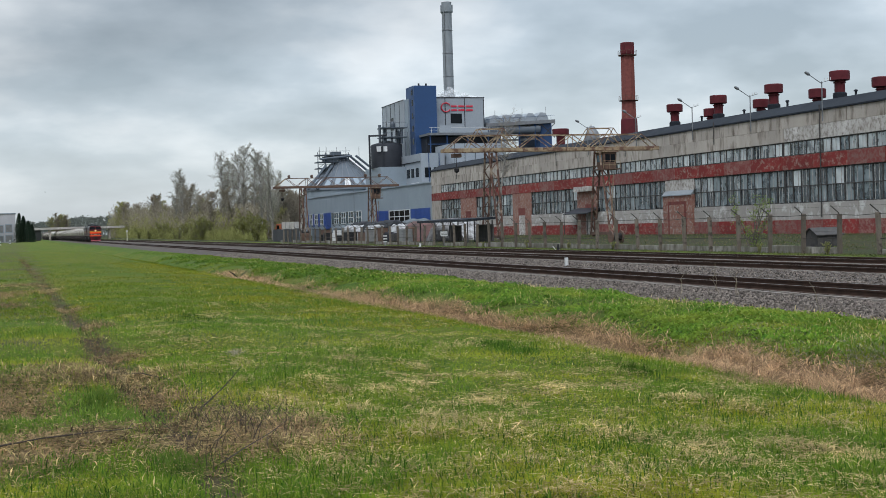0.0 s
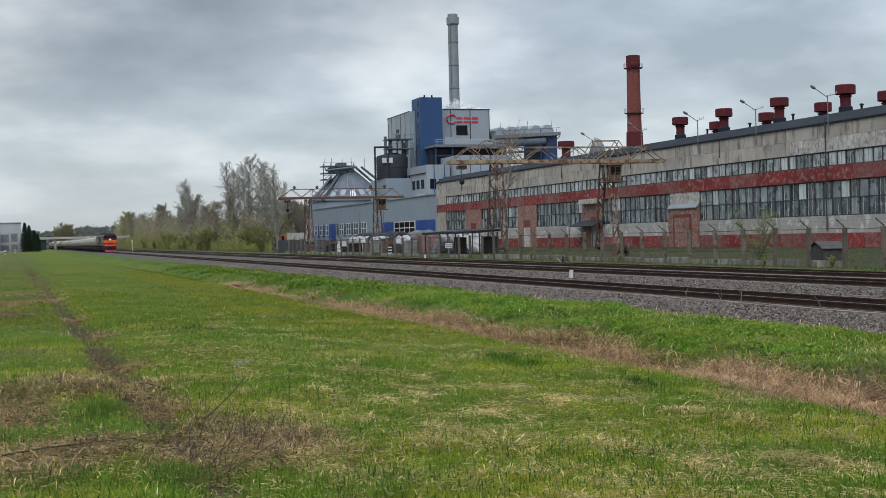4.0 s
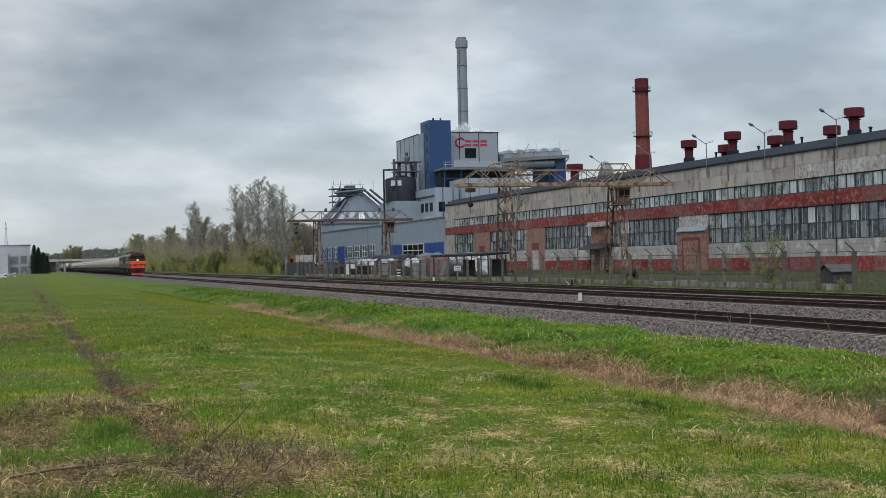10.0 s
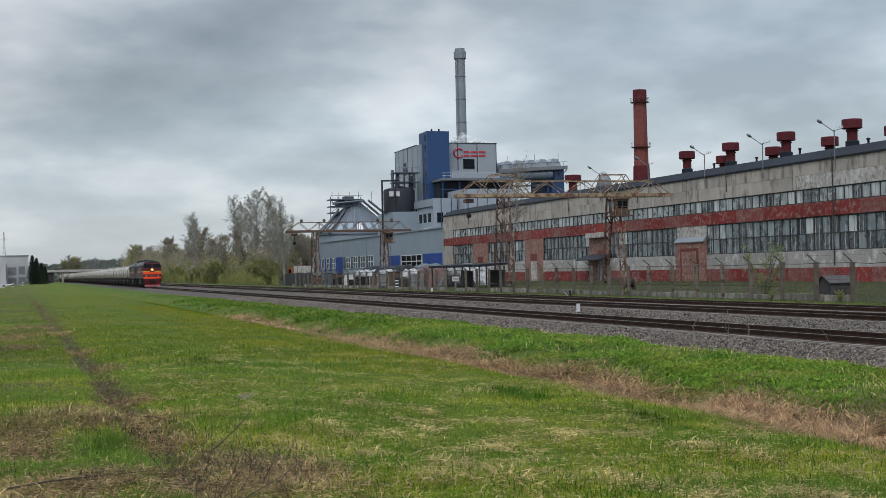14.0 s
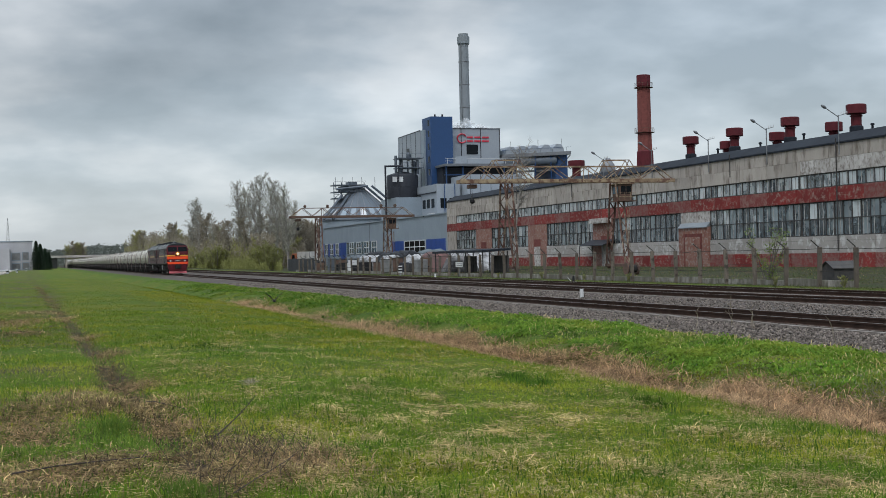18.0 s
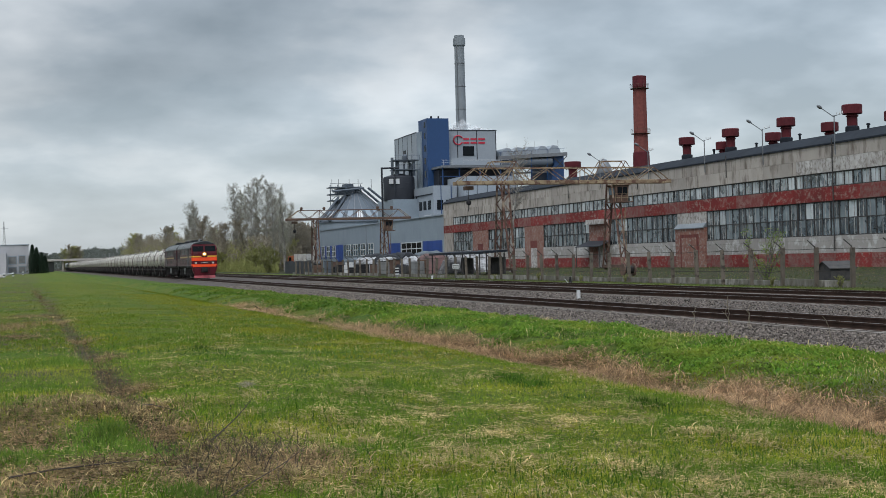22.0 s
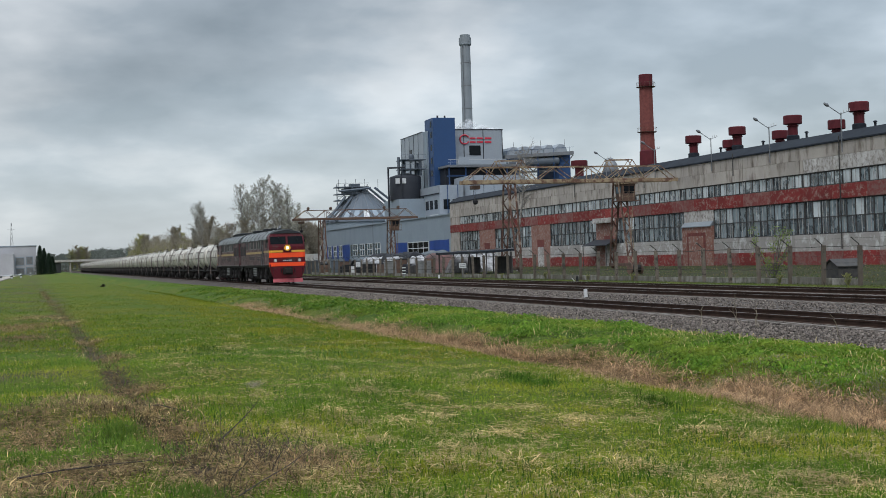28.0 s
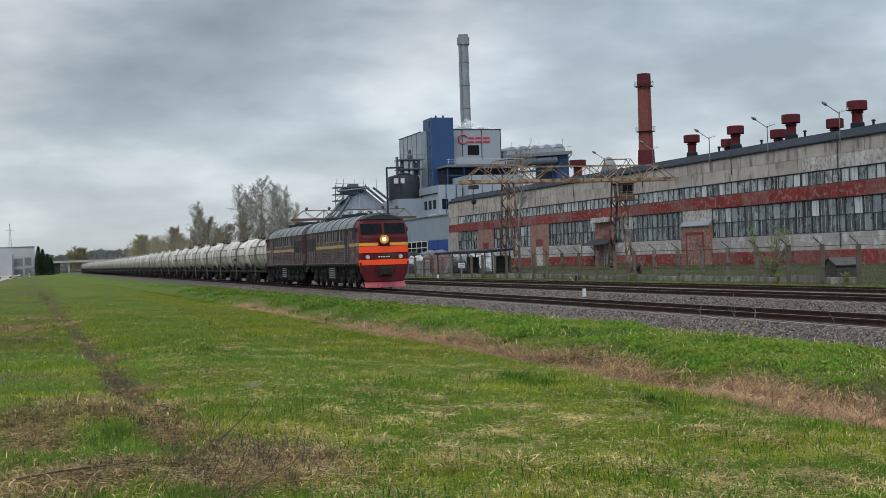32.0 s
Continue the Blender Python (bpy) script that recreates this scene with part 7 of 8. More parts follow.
def guard_posts():
    f = thing("guard_rail", "low white roadside guard rail with black banded posts", "guard rail", at=(0, 0, 0))
    for x, y in ((-6.6, 250), (-5.1, 268), (-3.8, 296), (-2.2, 358)):
        bm = bmesh.new()
        tube(bm, (x, y, -0.1), (x, y, 0.85), 0.22, n=8)
        p = part("post", bm, WHITE_PAINT, f)
        bm = bmesh.new()
        tube(bm, (x, y, 0.3), (x, y, 0.55), 0.23, n=8)
        part("black_band", bm, BLACK_PAINT, p)
    bm = bmesh.new()
    tube(bm, (-9, 225, 0.55), (-3.8, 296, 0.55), 0.12, n=5)
    part("rail", bm, WHITE_PAINT, f)
    box_part("verge", -14, -5.5, 200, 420, -0.2, 0.12, CONCRETE, f, "pale gravel road edge")


guard_posts()


def stalks():
    rnd = random.Random(12)
    for k, (x, y, h) in enumerate(((18.5, 33.0, 0.75), (18.2, 32.3, 0.5), (18.3, 31.5, 0.55), (18.0, 31.0, 0.4), (17.6, 33.4, 0.45), (17.2, 26.0, 0.5))):
        bm = bmesh.new()
        p = Vector((x, y, -0.55))
        for i in range(4):
            q = p + Vector((rnd.uniform(-0.06, 0.06), rnd.uniform(-0.04, 0.04), h / 4))
            tube(bm, p, q, 0.010, 0.008, 4)
            if i > 1:
                tube(bm, q, q + Vector((rnd.uniform(-0.12, 0.12), rnd.uniform(-0.1, 0.1), 0.1)), 0.008, 0.01, 4)
            p = q
        tagged(part("dry_stalk", bm, BUD_BROWN, None), "dry tan weed stalk on the ballast", "weed", "dry stalks on the ballast", kind="stuff")


stalks()


# ---- birds ----
def bird(name, label, size):
    b = thing(name, label, "bird")
    bm = bmesh.new()
    lathe(bm, ((0.01, -0.5), (0.10, -0.3), (0.13, 0.0), (0.09, 0.25), (0.02, 0.5)), 8, (0, 0, 0), "y")
    part("body", bm, BLACK_PAINT, b)
    for s in (-1, 1):
        bm = bmesh.new()
        pts = ((0.08 * s, -0.2, 0.02), (0.5 * s, -0.28, 0.22), (1.0 * s, -0.05, 0.3), (0.5 * s, 0.1, 0.2), (0.08 * s, 0.2, 0.02))
        top = [bm.verts.new((x, y, z + 0.015)) for x, y, z in pts]
        low = [bm.verts.new((x, y, z - 0.015)) for x, y, z in pts]
        bm.faces.new(top)
        bm.faces.new(low[::-1])
        for i in range(5):
            bm.faces.new((top[i], low[i], low[(i + 1) % 5], top[(i + 1) % 5]))
        part("wing", bm, BLACK_PAINT, b)
    bm = bmesh.new()
    prism(bm, ((-0.05, 0.4), (0.05, 0.4), (0.12, 0.75), (-0.12, 0.75)), "z", -0.01, 0.01)
    part("tail", bm, BLACK_PAINT, b)
    b.scale = (size, size, size)
    return b


BIRDS = (
    (bird("small_bird", "small dark bird crossing the sky", 0.32), ((0, 3.9, 200, 8.0), (0.5, 12.3, 200, 8.9), (1, 21.2, 200, 9.2), (2, 37, 201, 9.4), (4, 66, 210, 10), (6, 70, 240, 9), (32, 70, 240, 9)), 90),
    (bird("small_bird", "small dark bird gliding down to the wood", 0.36), ((0, -60, 180, 14), (3, -20, 190, 12), (4.8, 4, 199, 9.6), (5.5, 9.2, 200, 8.75), (6, 10.7, 200, 7.5), (6.3, 13.5, 200, 6.9), (7, 22, 203, 5), (9, 48, 225, 3), (32, 48, 225, 3)), 80),
    (bird("crow", "black crow fluttering low over the ditch", 0.52), ((0, 9.4, 60, -0.55), (17, 9.4, 60, -0.5), (17.4, 9.8, 60, 0.05), (17.6, 10.1, 60, -0.18), (17.8, 10.25, 60, -0.25), (18, 10.35, 60, -0.28), (18.2, 10.45, 60, -0.38), (18.6, 10.5, 60, -0.5), (19.4, 10.0, 60, -0.64), (32, 9.95, 60, -0.66)), 0),
    (bird("crow", "black crow flying low over the field", 0.34), ((0, -90, 118, 0.2), (26, -80, 118, 0.3), (30.4, -7.2, 120, 0.5), (30.7, -1.9, 120, 0.7), (31, 3.5, 120, 1.08), (31.3, 8.8, 120, 1.35), (31.6, 14, 120, 1.6), (32, 17, 120, 1.9)), 90),
    (bird("crow", "black crow crossing before the train", 0.40), ((0, 70, 90, 3), (25.5, 60, 90, 3), (27.4, 23, 75, 2), (28.2, 16.19, 72, 1.21), (28.6, 16.14, 72, 1.61), (29, 14.93, 72, 2.09), (29.4, 12.99, 72, 1.73), (29.8, 10.28, 72, 1.68), (31.2, -14, 74, 1.6), (32, -24, 76, 2.6)), 90),
    (bird("crow", "black crow skimming the ballast", 0.30), ((0, -60, 62, 1.5), (26, -40, 62, 1.2), (28.2, 5.63, 62, 0.74), (28.6, 8.62, 62, 0.64), (29, 11.61, 62, 0.32), (29.4, 14.62, 62, 0.52), (29.9, 18.6, 62, 1.1), (30.6, 25, 62, 2.4), (31.2, 34, 62, 4), (32, 46, 62, 6)), 90),
)


FLAPS = ((0.0, 1.4), (4.8, 7.0), (17.2, 18.6), (30.4, 32.0), (27.8, 31.0), (27.0, 30.3))


def fly():
    for (ob, rows, heading), (t0, t1) in zip(BIRDS, FLAPS):
        walk(ob, [(t, pose(x, y, z, 0, 0, 90 if heading > 0 else 0)) for t, x, y, z in rows])
        steps = int(round((t1 - t0) / 0.1))
        times = [t0 + 0.1 * k for k in range(steps + 1)]
        times = ([0.0] if t0 > 0 else []) + times + ([32.0] if t1 < 32 else [])
        for wing in ob.children:
            if not wing.name.startswith("wing"):
                continue
            side = 1 if wing.data.vertices[2].co.x > 0 else -1
            walk(wing, [(t, pose(0, 0, 0, 0, -side * 30 * math.cos(2 * math.pi * 1.6 * (t - t0 - 0.85)), 0)) for t in times])


# ---- trees ----
def strips(segs, n=4):
    """Tapered prisms for branches: rows of (p, q, r0, r1)."""
    verts, faces = [], []
    for p, q, r0, r1 in segs:
        p, q = Vector(p), Vector(q)
        d = (q - p).normalized()
        a = d.orthogonal().normalized()
        b = d.cross(a)
        k = len(verts)
        for c, r in ((p, r0), (q, r1)):
            for i in range(n):
                t = 2 * math.pi * i / n
                verts.append(c + (a * math.cos(t) + b * math.sin(t)) * r)
        for i in range(n):
            j = (i + 1) % n
            faces.append((k + j, k + i, k + n + i, k + n + j))
    return verts, faces


def tree_meshes(seed, height, limbs, start, reach, droop, twigs, leaves, leaf, bark, foliage, trunk_r, up=0.7, stems=1):
    rnd = random.Random(seed)
    segs, fine, spots = [], [], []
    for st in range(stems):
        lean = Vector((rnd.uniform(-0.06, 0.06), rnd.uniform(-0.06, 0.06), 1)) if stems == 1 else Vector((rnd.uniform(-0.45, 0.45), rnd.uniform(-0.45, 0.45), 1))
        h = height * rnd.uniform(0.8, 1.0) if stems > 1 else height
        pts = [Vector((rnd.uniform(-0.3, 0.3), rnd.uniform(-0.3, 0.3), 0)) if stems > 1 else Vector((0, 0, 0))]
        n = 9
        for i in range(n):
            lean += Vector((rnd.uniform(-0.05, 0.05), rnd.uniform(-0.05, 0.05), 0))
            pts.append(pts[-1] + lean.normalized() * h / n)
        rad = lambda f: trunk_r * (1 - f) ** 0.8 + 0.015
        for i in range(n):
            segs.append((pts[i], pts[i + 1], rad(i / n), rad((i + 1) / n)))
        for k in range(limbs // stems):
            f = start + (0.98 - start) * (k + rnd.random()) / (limbs // stems)
            i = min(int(f * n), n - 1)
            base = pts[i].lerp(pts[i + 1], f * n - i)
            ang = rnd.uniform(0, 2 * math.pi)
            ln = reach * h * (0.35 + 0.65 * math.sin(math.pi * min(1, (1 - f) / (1 - start) * 0.85 + 0.12))) * rnd.uniform(0.6, 1.15)
            d = Vector((math.cos(ang), math.sin(ang), up + rnd.uniform(-0.2, 0.3))).normalized()
            p = base
            r = rad(f) * 0.5
            m = 4
            for j in range(m):
                q = p + d * ln / m
                segs.append((p, q, r * (1 - j / m) + 0.012, r * (1 - (j + 1) / m) + 0.01))
                for _ in range(max(1, twigs // m)):
                    o = p.lerp(q, rnd.random())
                    td = (d + Vector((rnd.uniform(-1, 1), rnd.uniform(-1, 1), rnd.uniform(-0.9, 0.6) - droop))).normalized()
                    tl = ln * rnd.uniform(0.15, 0.45)
                    e = o + td * tl + Vector((0, 0, -droop * tl * 0.3))
                    fine.append((o, e, 0.013, 0.005))
                    for _ in range(leaves):
                        spots.append(o.lerp(e, rnd.uniform(0.2, 1.1)) + Vector((rnd.uniform(-1, 1), rnd.uniform(-1, 1), rnd.uniform(-1, 1))) * 0.18)
                p = q
                d = (d + Vector((rnd.uniform(-0.3, 0.3), rnd.uniform(-0.3, 0.3), rnd.uniform(-0.1, 0.25) - droop * 0.4))).normalized()
    v, f = strips(segs, 5)
    trunk = raw_mesh("trunk", v, f, bark)
    v, f = strips(fine, 3)
    tw = raw_mesh("twigs", v, f, TWIG)
    rs = np.random.default_rng(seed)
    c = np.array([tuple(s) for s in spots])
    n = len(c)
    a = rs.normal(size=(n, 3))
    a /= np.linalg.norm(a, axis=1)[:, None]
    b = np.cross(a, rs.normal(size=(n, 3)))
    b /= np.linalg.norm(b, axis=1)[:, None]
    s = leaf * (0.5 + rs.random((n, 1)))
    quad = np.stack([c - a * s, c - b * s * 0.7, c + a * s, c + b * s * 0.7], 1).reshape(-1, 3)
    return trunk, tw, tri_cloud("crown", quad, 4, foliage)


def plant_tree(name, meshes, at, turn, size, label, category="tree", group=""):
    t = thing(name, label, category, group, at=at, turn=turn)
    t.scale = (size, size, size)
    for nm, me in zip(("trunk", "twig_mass", "crown"), meshes):
        ob = new(nm, me)
        ob.parent = t
        if nm != "trunk":
            tagged(ob, kind="stuff")
    return t


BIRCHES = [tree_meshes(11 + k, 20, 56, 0.2, 0.165, 0.25, 36, 3, 0.06, BARK, CATKIN, 0.2, 1.35) for k in range(3)]
BROWNS = [tree_meshes(31 + k, 14, 44, 0.06, 0.24, 0.0, 24, 5, 0.10, BARK_DARK, BUD_BROWN, 0.15, 0.9) for k in range(2)]
GREENS = [tree_meshes(51 + k, 12, 44, 0.04, 0.27, 0.05, 20, 6, 0.12, BARK_DARK, SPRING, 0.14, 0.8) for k in range(2)]
BUSHES = [tree_meshes(71 + k, 4.5, 36, 0.04, 0.30, 0.05, 20, 6, 0.075, BARK_DARK, YOUNG, 0.06, 0.9, 5) for k in range(2)]


def woods():
    rnd = random.Random(21)
    g = "trees beside the railway"
    for x, y, s, k in ((50, 338, 1.08, 0), (52, 320, 1.12, 1), (49, 309, 1.0, 2), (51, 298, 0.92, 0), (49, 279, 0.93, 1), (50, 272, 0.85, 2), (54, 345, 0.95, 2), (50, 448, 1.12, 1), (51, 436, 1.0, 0), (53, 462, 1.05, 2), (52, 405, 0.75, 2), (54, 360, 1.05, 1), (55, 372, 0.9, 0), (57.4, 318, 0.86, 1), (61, 324, 0.8, 0), (62, 331, 0.72, 2)):
        plant_tree("birch", BIRCHES[k], (x, y, -0.5), rnd.uniform(0, 6.3), s, "tall slender birch with sparse young leaves", group=g)
    for i in range(44):
        y = 300 + 560 * (i / 44) ** 1.15 + rnd.uniform(-5, 5)
        x = 47 + rnd.uniform(0, 16) + (y - 300) * 0.012
        if i % 3 == 0:
            plant_tree("alder", GREENS[i % 2], (x, y, -0.5), rnd.uniform(0, 6.3), rnd.uniform(0.8, 1.1) * (1 + (y - 300) / 1000) * (0.55 if y < 430 else 1.0), "broad tree with fresh yellow-green leaves", group=g)
        elif i % 7 == 1:
            plant_tree("birch", BIRCHES[i % 3], (x, y, -0.5), rnd.uniform(0, 6.3), rnd.uniform(0.7, 0.85), "slender birch among bare brush", group=g)
        else:
            plant_tree("bare_tree", BROWNS[i % 2], (x, y, -0.5), rnd.uniform(0, 6.3), rnd.uniform(0.75, 1.05) * (1 + (y - 300) / 1300), "brown tree still bare in spring", group=g)
    for i, (x, y, s) in enumerate(((62.5, 340, 0.95), (65.5, 340, 0.85), (68.0, 350, 0.88), (71.0, 360, 0.85), (66.5, 347, 0.92), (73.5, 368, 0.8), (72.0, 376, 0.95), (77.5, 386, 0.85), (82.0, 402, 0.9), (63.5, 332, 0.8), (67.0, 338, 0.78), (69.5, 344, 0.75), (75.5, 380, 0.9), (79.5, 396, 0.88))):
        plant_tree("bare_tree", BROWNS[i % 2], (x, y, -0.5), i * 1.7, s, "brown tree still bare in spring", group=g)
    for i in range(40):
        y = 205 + 300 * (i / 40) ** 1.1 + rnd.uniform(-4, 4)
        x = 41.5 + rnd.uniform(0, 6)
        if x > 0.179 * y:
            continue
        plant_tree("willow_bush", BUSHES[i % 2], (x, y, -0.5), rnd.uniform(0, 6.3), rnd.uniform(0.5, 1.25), "low willow bush with yellow-green spring leaves", "bush", "bushes beside the railway")
    plant_tree("fence_bush", tree_meshes(91, 4.5, 30, 0.04, 0.34, 0.05, 13, 3, 0.065, BARK_DARK, BUSH_LEAF, 0.05, 0.7, 7), (42.0, 70.2, -0.45), 1.0, 0.74, "green bush growing through the fence", "bush")
    for x, y, s in ((39, 100, 0.13), (38.4, 90, 0.1), (38.7, 83, 0.12), (38.6, 64, 0.12), (38.8, 110, 0.1), (38.2, 57, 0.14)):
        plant_tree("weed_clump", BUSHES[1], (x, y, -0.46), x * 3, s, "low green weeds at the fence foot", "weeds", "weeds along the fence")


woods()


def yard_tree():
    """A bare tree behind the gantry, its crown above the girder."""
    me = tree_meshes(95, 15.2, 32, 0.52, 0.2, 0.1, 26, 1, 0.05, BARK, BUD_BROWN, 0.16, 0.9)
    plant_tree("yard_tree", me, (58.0, 158.5, -0.45), 0.8, 1.0, "pale trunked tree with a bare brown crown in the yard")


yard_tree()


def spruce(at, h, label):
    rnd = random.Random(int(h * 100))
    t = thing("spruce", label, "tree", "dark spruces by the white house", at=at)
    bm = bmesh.new()
    tube(bm, (0, 0, 0), (0, 0, h), 0.16, 0.02, 6)
    part("trunk", bm, BARK_DARK, t)
    rs = np.random.default_rng(int(h * 10))
    n = 2600
    f = rs.random(n) ** 0.8
    z = 0.3 + (h - 0.3) * f
    r = (1 - f) ** 0.8 * h * 0.27 * np.sqrt(rs.random(n)) + 0.05
    a = rs.random(n) * 6.283
    c = np.stack([r * np.cos(a), r * np.sin(a), z - 0.3 * r], 1)
    d = np.stack([np.cos(a), np.sin(a), -0.5 * np.ones(n)], 1) * 0.35
    w = np.stack([-np.sin(a), np.cos(a), np.zeros(n)], 1) * 0.14
    new_me = tri_cloud("crown", np.stack([c - w, c + d, c + w], 1).reshape(-1, 3), 3, SPRUCE)
    ob = new("crown", new_me)
    ob.parent = t


for k, (x, y, h) in enumerate(((0.3, 417, 8.8), (1.5, 419, 8.0), (2.9, 424, 6.6), (1.0, 416, 6.0), (4.0, 430, 5.6))):
    spruce((x, y, 0), h, "dark green narrow spruce beside the white house")


# ---- far left: white house, bridge, mast, far woods ----
def white_house():
    h = thing("white_building", "flat roofed white rendered building with grey windows", "building", at=(-0.8, 420, 0))
    box_part("wall", -22, 0, 0, 12, -0.2, 8.7, RENDER_GREY, h)
    box_part("roof", -22.2, 0.2, -0.2, 12.2, 8.7, 8.9, CLAD_GREY, h)
    box_part("low_wing", -22, -6.4, -8, 0, -0.2, 6.4, RENDER_GREY, h)
    for x0, x1, z0, z1 in ((-6.0, -3.4, 2.9, 5.4), (-6.0, -3.4, 0.2, 2.2), (-3.0, -0.9, 3.0, 5.6), (-3.0, -0.9, 0.2, 2.4)):
        w = box_part("window", x0, x1, -0.06, 0, z0, z1, CLAD_GREY, h)
        box_part("pane", x0 + 0.2, x1 - 0.2, -0.09, -0.06, z0 + 0.2, z1 - 0.2, FUEL_TANK, w)


white_house()


def overpass():
    b = thing("overpass", "pale concrete road bridge over the railway", "bridge", at=(0, 692, 0))
    box_part("deck", 3, 150, 0, 9, 4.75, 5.5, CONCRETE, b)
    box_part("parapet", 3, 150, -0.2, 0, 4.9, 5.95, WHITEWASH, b, "pale parapet beam")
    # abutment borrows the near-black of the hall's inside
    box_part("abutment", -2, 10.6, 1, 10, -0.5, 5.5, INTERIOR, b)
    for x in (15, 37, 44):
        bm = bmesh.new()
        for y in (1.5, 7.5):
            tube(bm, (x, y, -0.7), (x, y, 4.8), 0.5, n=10)
        part("pier", bm, CONCRETE, b)


overpass()
bm = bmesh.new()
for i in range(4):
    a = math.pi / 4 + i * math.pi / 2
    tube(bm, (1.6 * math.cos(a), 1.6 * math.sin(a), 0), (0.15 * math.cos(a), 0.15 * math.sin(a), 22), 0.07, 0.04, 4)
for k in range(11):
    f0, f1 = k / 11, (k + 1) / 11
    for i in range(4):
        a, b = math.pi / 4 + i * math.pi / 2, math.pi / 4 + (i + 1) * math.pi / 2
        r0, r1 = 1.6 - 1.45 * f0, 1.6 - 1.45 * f1
        tube(bm, (r0 * math.cos(a), r0 * math.sin(a), 22 * f0), (r1 * math.cos(b), r1 * math.sin(b), 22 * f1), 0.045, n=4)
tube(bm, (-1.6, 0, 19), (1.6, 0, 19), 0.05, n=4)
part("lattice_mast", bm, GREY_METAL, None, at=(-11, 600, 0))
tagged(bpy.data.objects["lattice_mast"], "thin grey lattice mast behind the white building", "mast")


def far_woods():
    rs = np.random.default_rng(9)
    n = 120000
    x = -350 + 1000 * rs.random(n)
    y = 1000 + 300 * rs.random(n)
    top = 12.0 + 4.5 * np.exp(-((x - 58) / 26) ** 2) + 0.8 * np.sin(x * 0.3) + 0.6 * np.sin(x * 0.83) + 0.5 * np.sin(x * 0.071)
    z = top * rs.random(n) ** 0.7
    c = np.stack([x, y, z], 1)
    a = rs.normal(size=(n, 3)) * 0.6
    b = rs.normal(size=(n, 3)) * 0.6
    me = tri_cloud("far_woods", np.stack([c + a, c + b, c - a * 0.7 - b * 0.7], 1).reshape(-1, 3), 3, FAR_WOOD)
    tagged(new("far_woods", me), "grey-green woods on the horizon, haze mixed into the colour", "woods", kind="stuff")


far_woods()
plant_tree("lime_tree", BROWNS[0], (25.2, 900, 0), 0.5, 1.15, "airy bare tree beyond the bridge")
plant_tree("lime_tree", BROWNS[1], (29.5, 900, 0), 2.5, 1.05, "airy bare tree beyond the bridge")
for k, (x, s) in enumerate(((20.5, 1.1), (23.2, 1.25), (27.4, 1.2), (31.6, 1.2))):
    plant_tree("lime_tree", GREENS[k % 2], (x, 903, 0), k * 1.3, s, "tall rounded tree beyond the bridge")


def brush(name, label, n, y0, y1, x0, depth, h, size, material, seed):
    """The tangled edge of the wood: twigs and buds, uneven in height."""
    rs = np.random.default_rng(seed)
    y = y0 + (y1 - y0) * rs.random(n) ** 1.3
    x = x0 + depth * rs.random(n) + (y - 300).clip(0) * 0.012
    lift = np.interp(y, (260, 300, 400, 480, 590, 700, 900), (0.8, 1.0, 1.05, 1.3, 1.75, 2.0, 2.3))
    top = h * lift * (0.72 + 0.18 * np.sin(y * 0.11 + seed) + 0.14 * np.sin(y * 0.31 + 2 * seed) + 0.1 * np.sin(y * 0.73))
    keep = (x < 0.179 * y) | ((y > 316) & (x < 0.2 * y))
    x, y, top = x[keep], y[keep], top[keep]
    n = len(x)
    z = -0.5 + top * rs.random(n) ** 0.85
    c = np.stack([x, y, z], 1)
    a = rs.normal(size=(n, 3)) * np.array([0.4, 0.4, 0.7]) * size
    b = rs.normal(size=(n, 3)) * 0.3 * size
    quad = np.stack([c - a, c - b, c + a, c + b], 1).reshape(-1, 3)
    tagged(new(name, tri_cloud(name, quad, 4, material)), label, "brush", kind="stuff")


brush("brown_brush", "tangled brown brush at the edge of the wood", 100000, 282, 860, 47, 16, 8.5, 0.42, BUD_BROWN, 1)
brush("green_brush", "young yellow-green undergrowth beside the railway", 30000, 225, 700, 42, 7, 3.0, 0.28, YOUNG, 2)
brush("olive_brush", "olive young leaves in the wood", 50000, 290, 860, 46, 14, 7.0, 0.34, SPRING, 3)


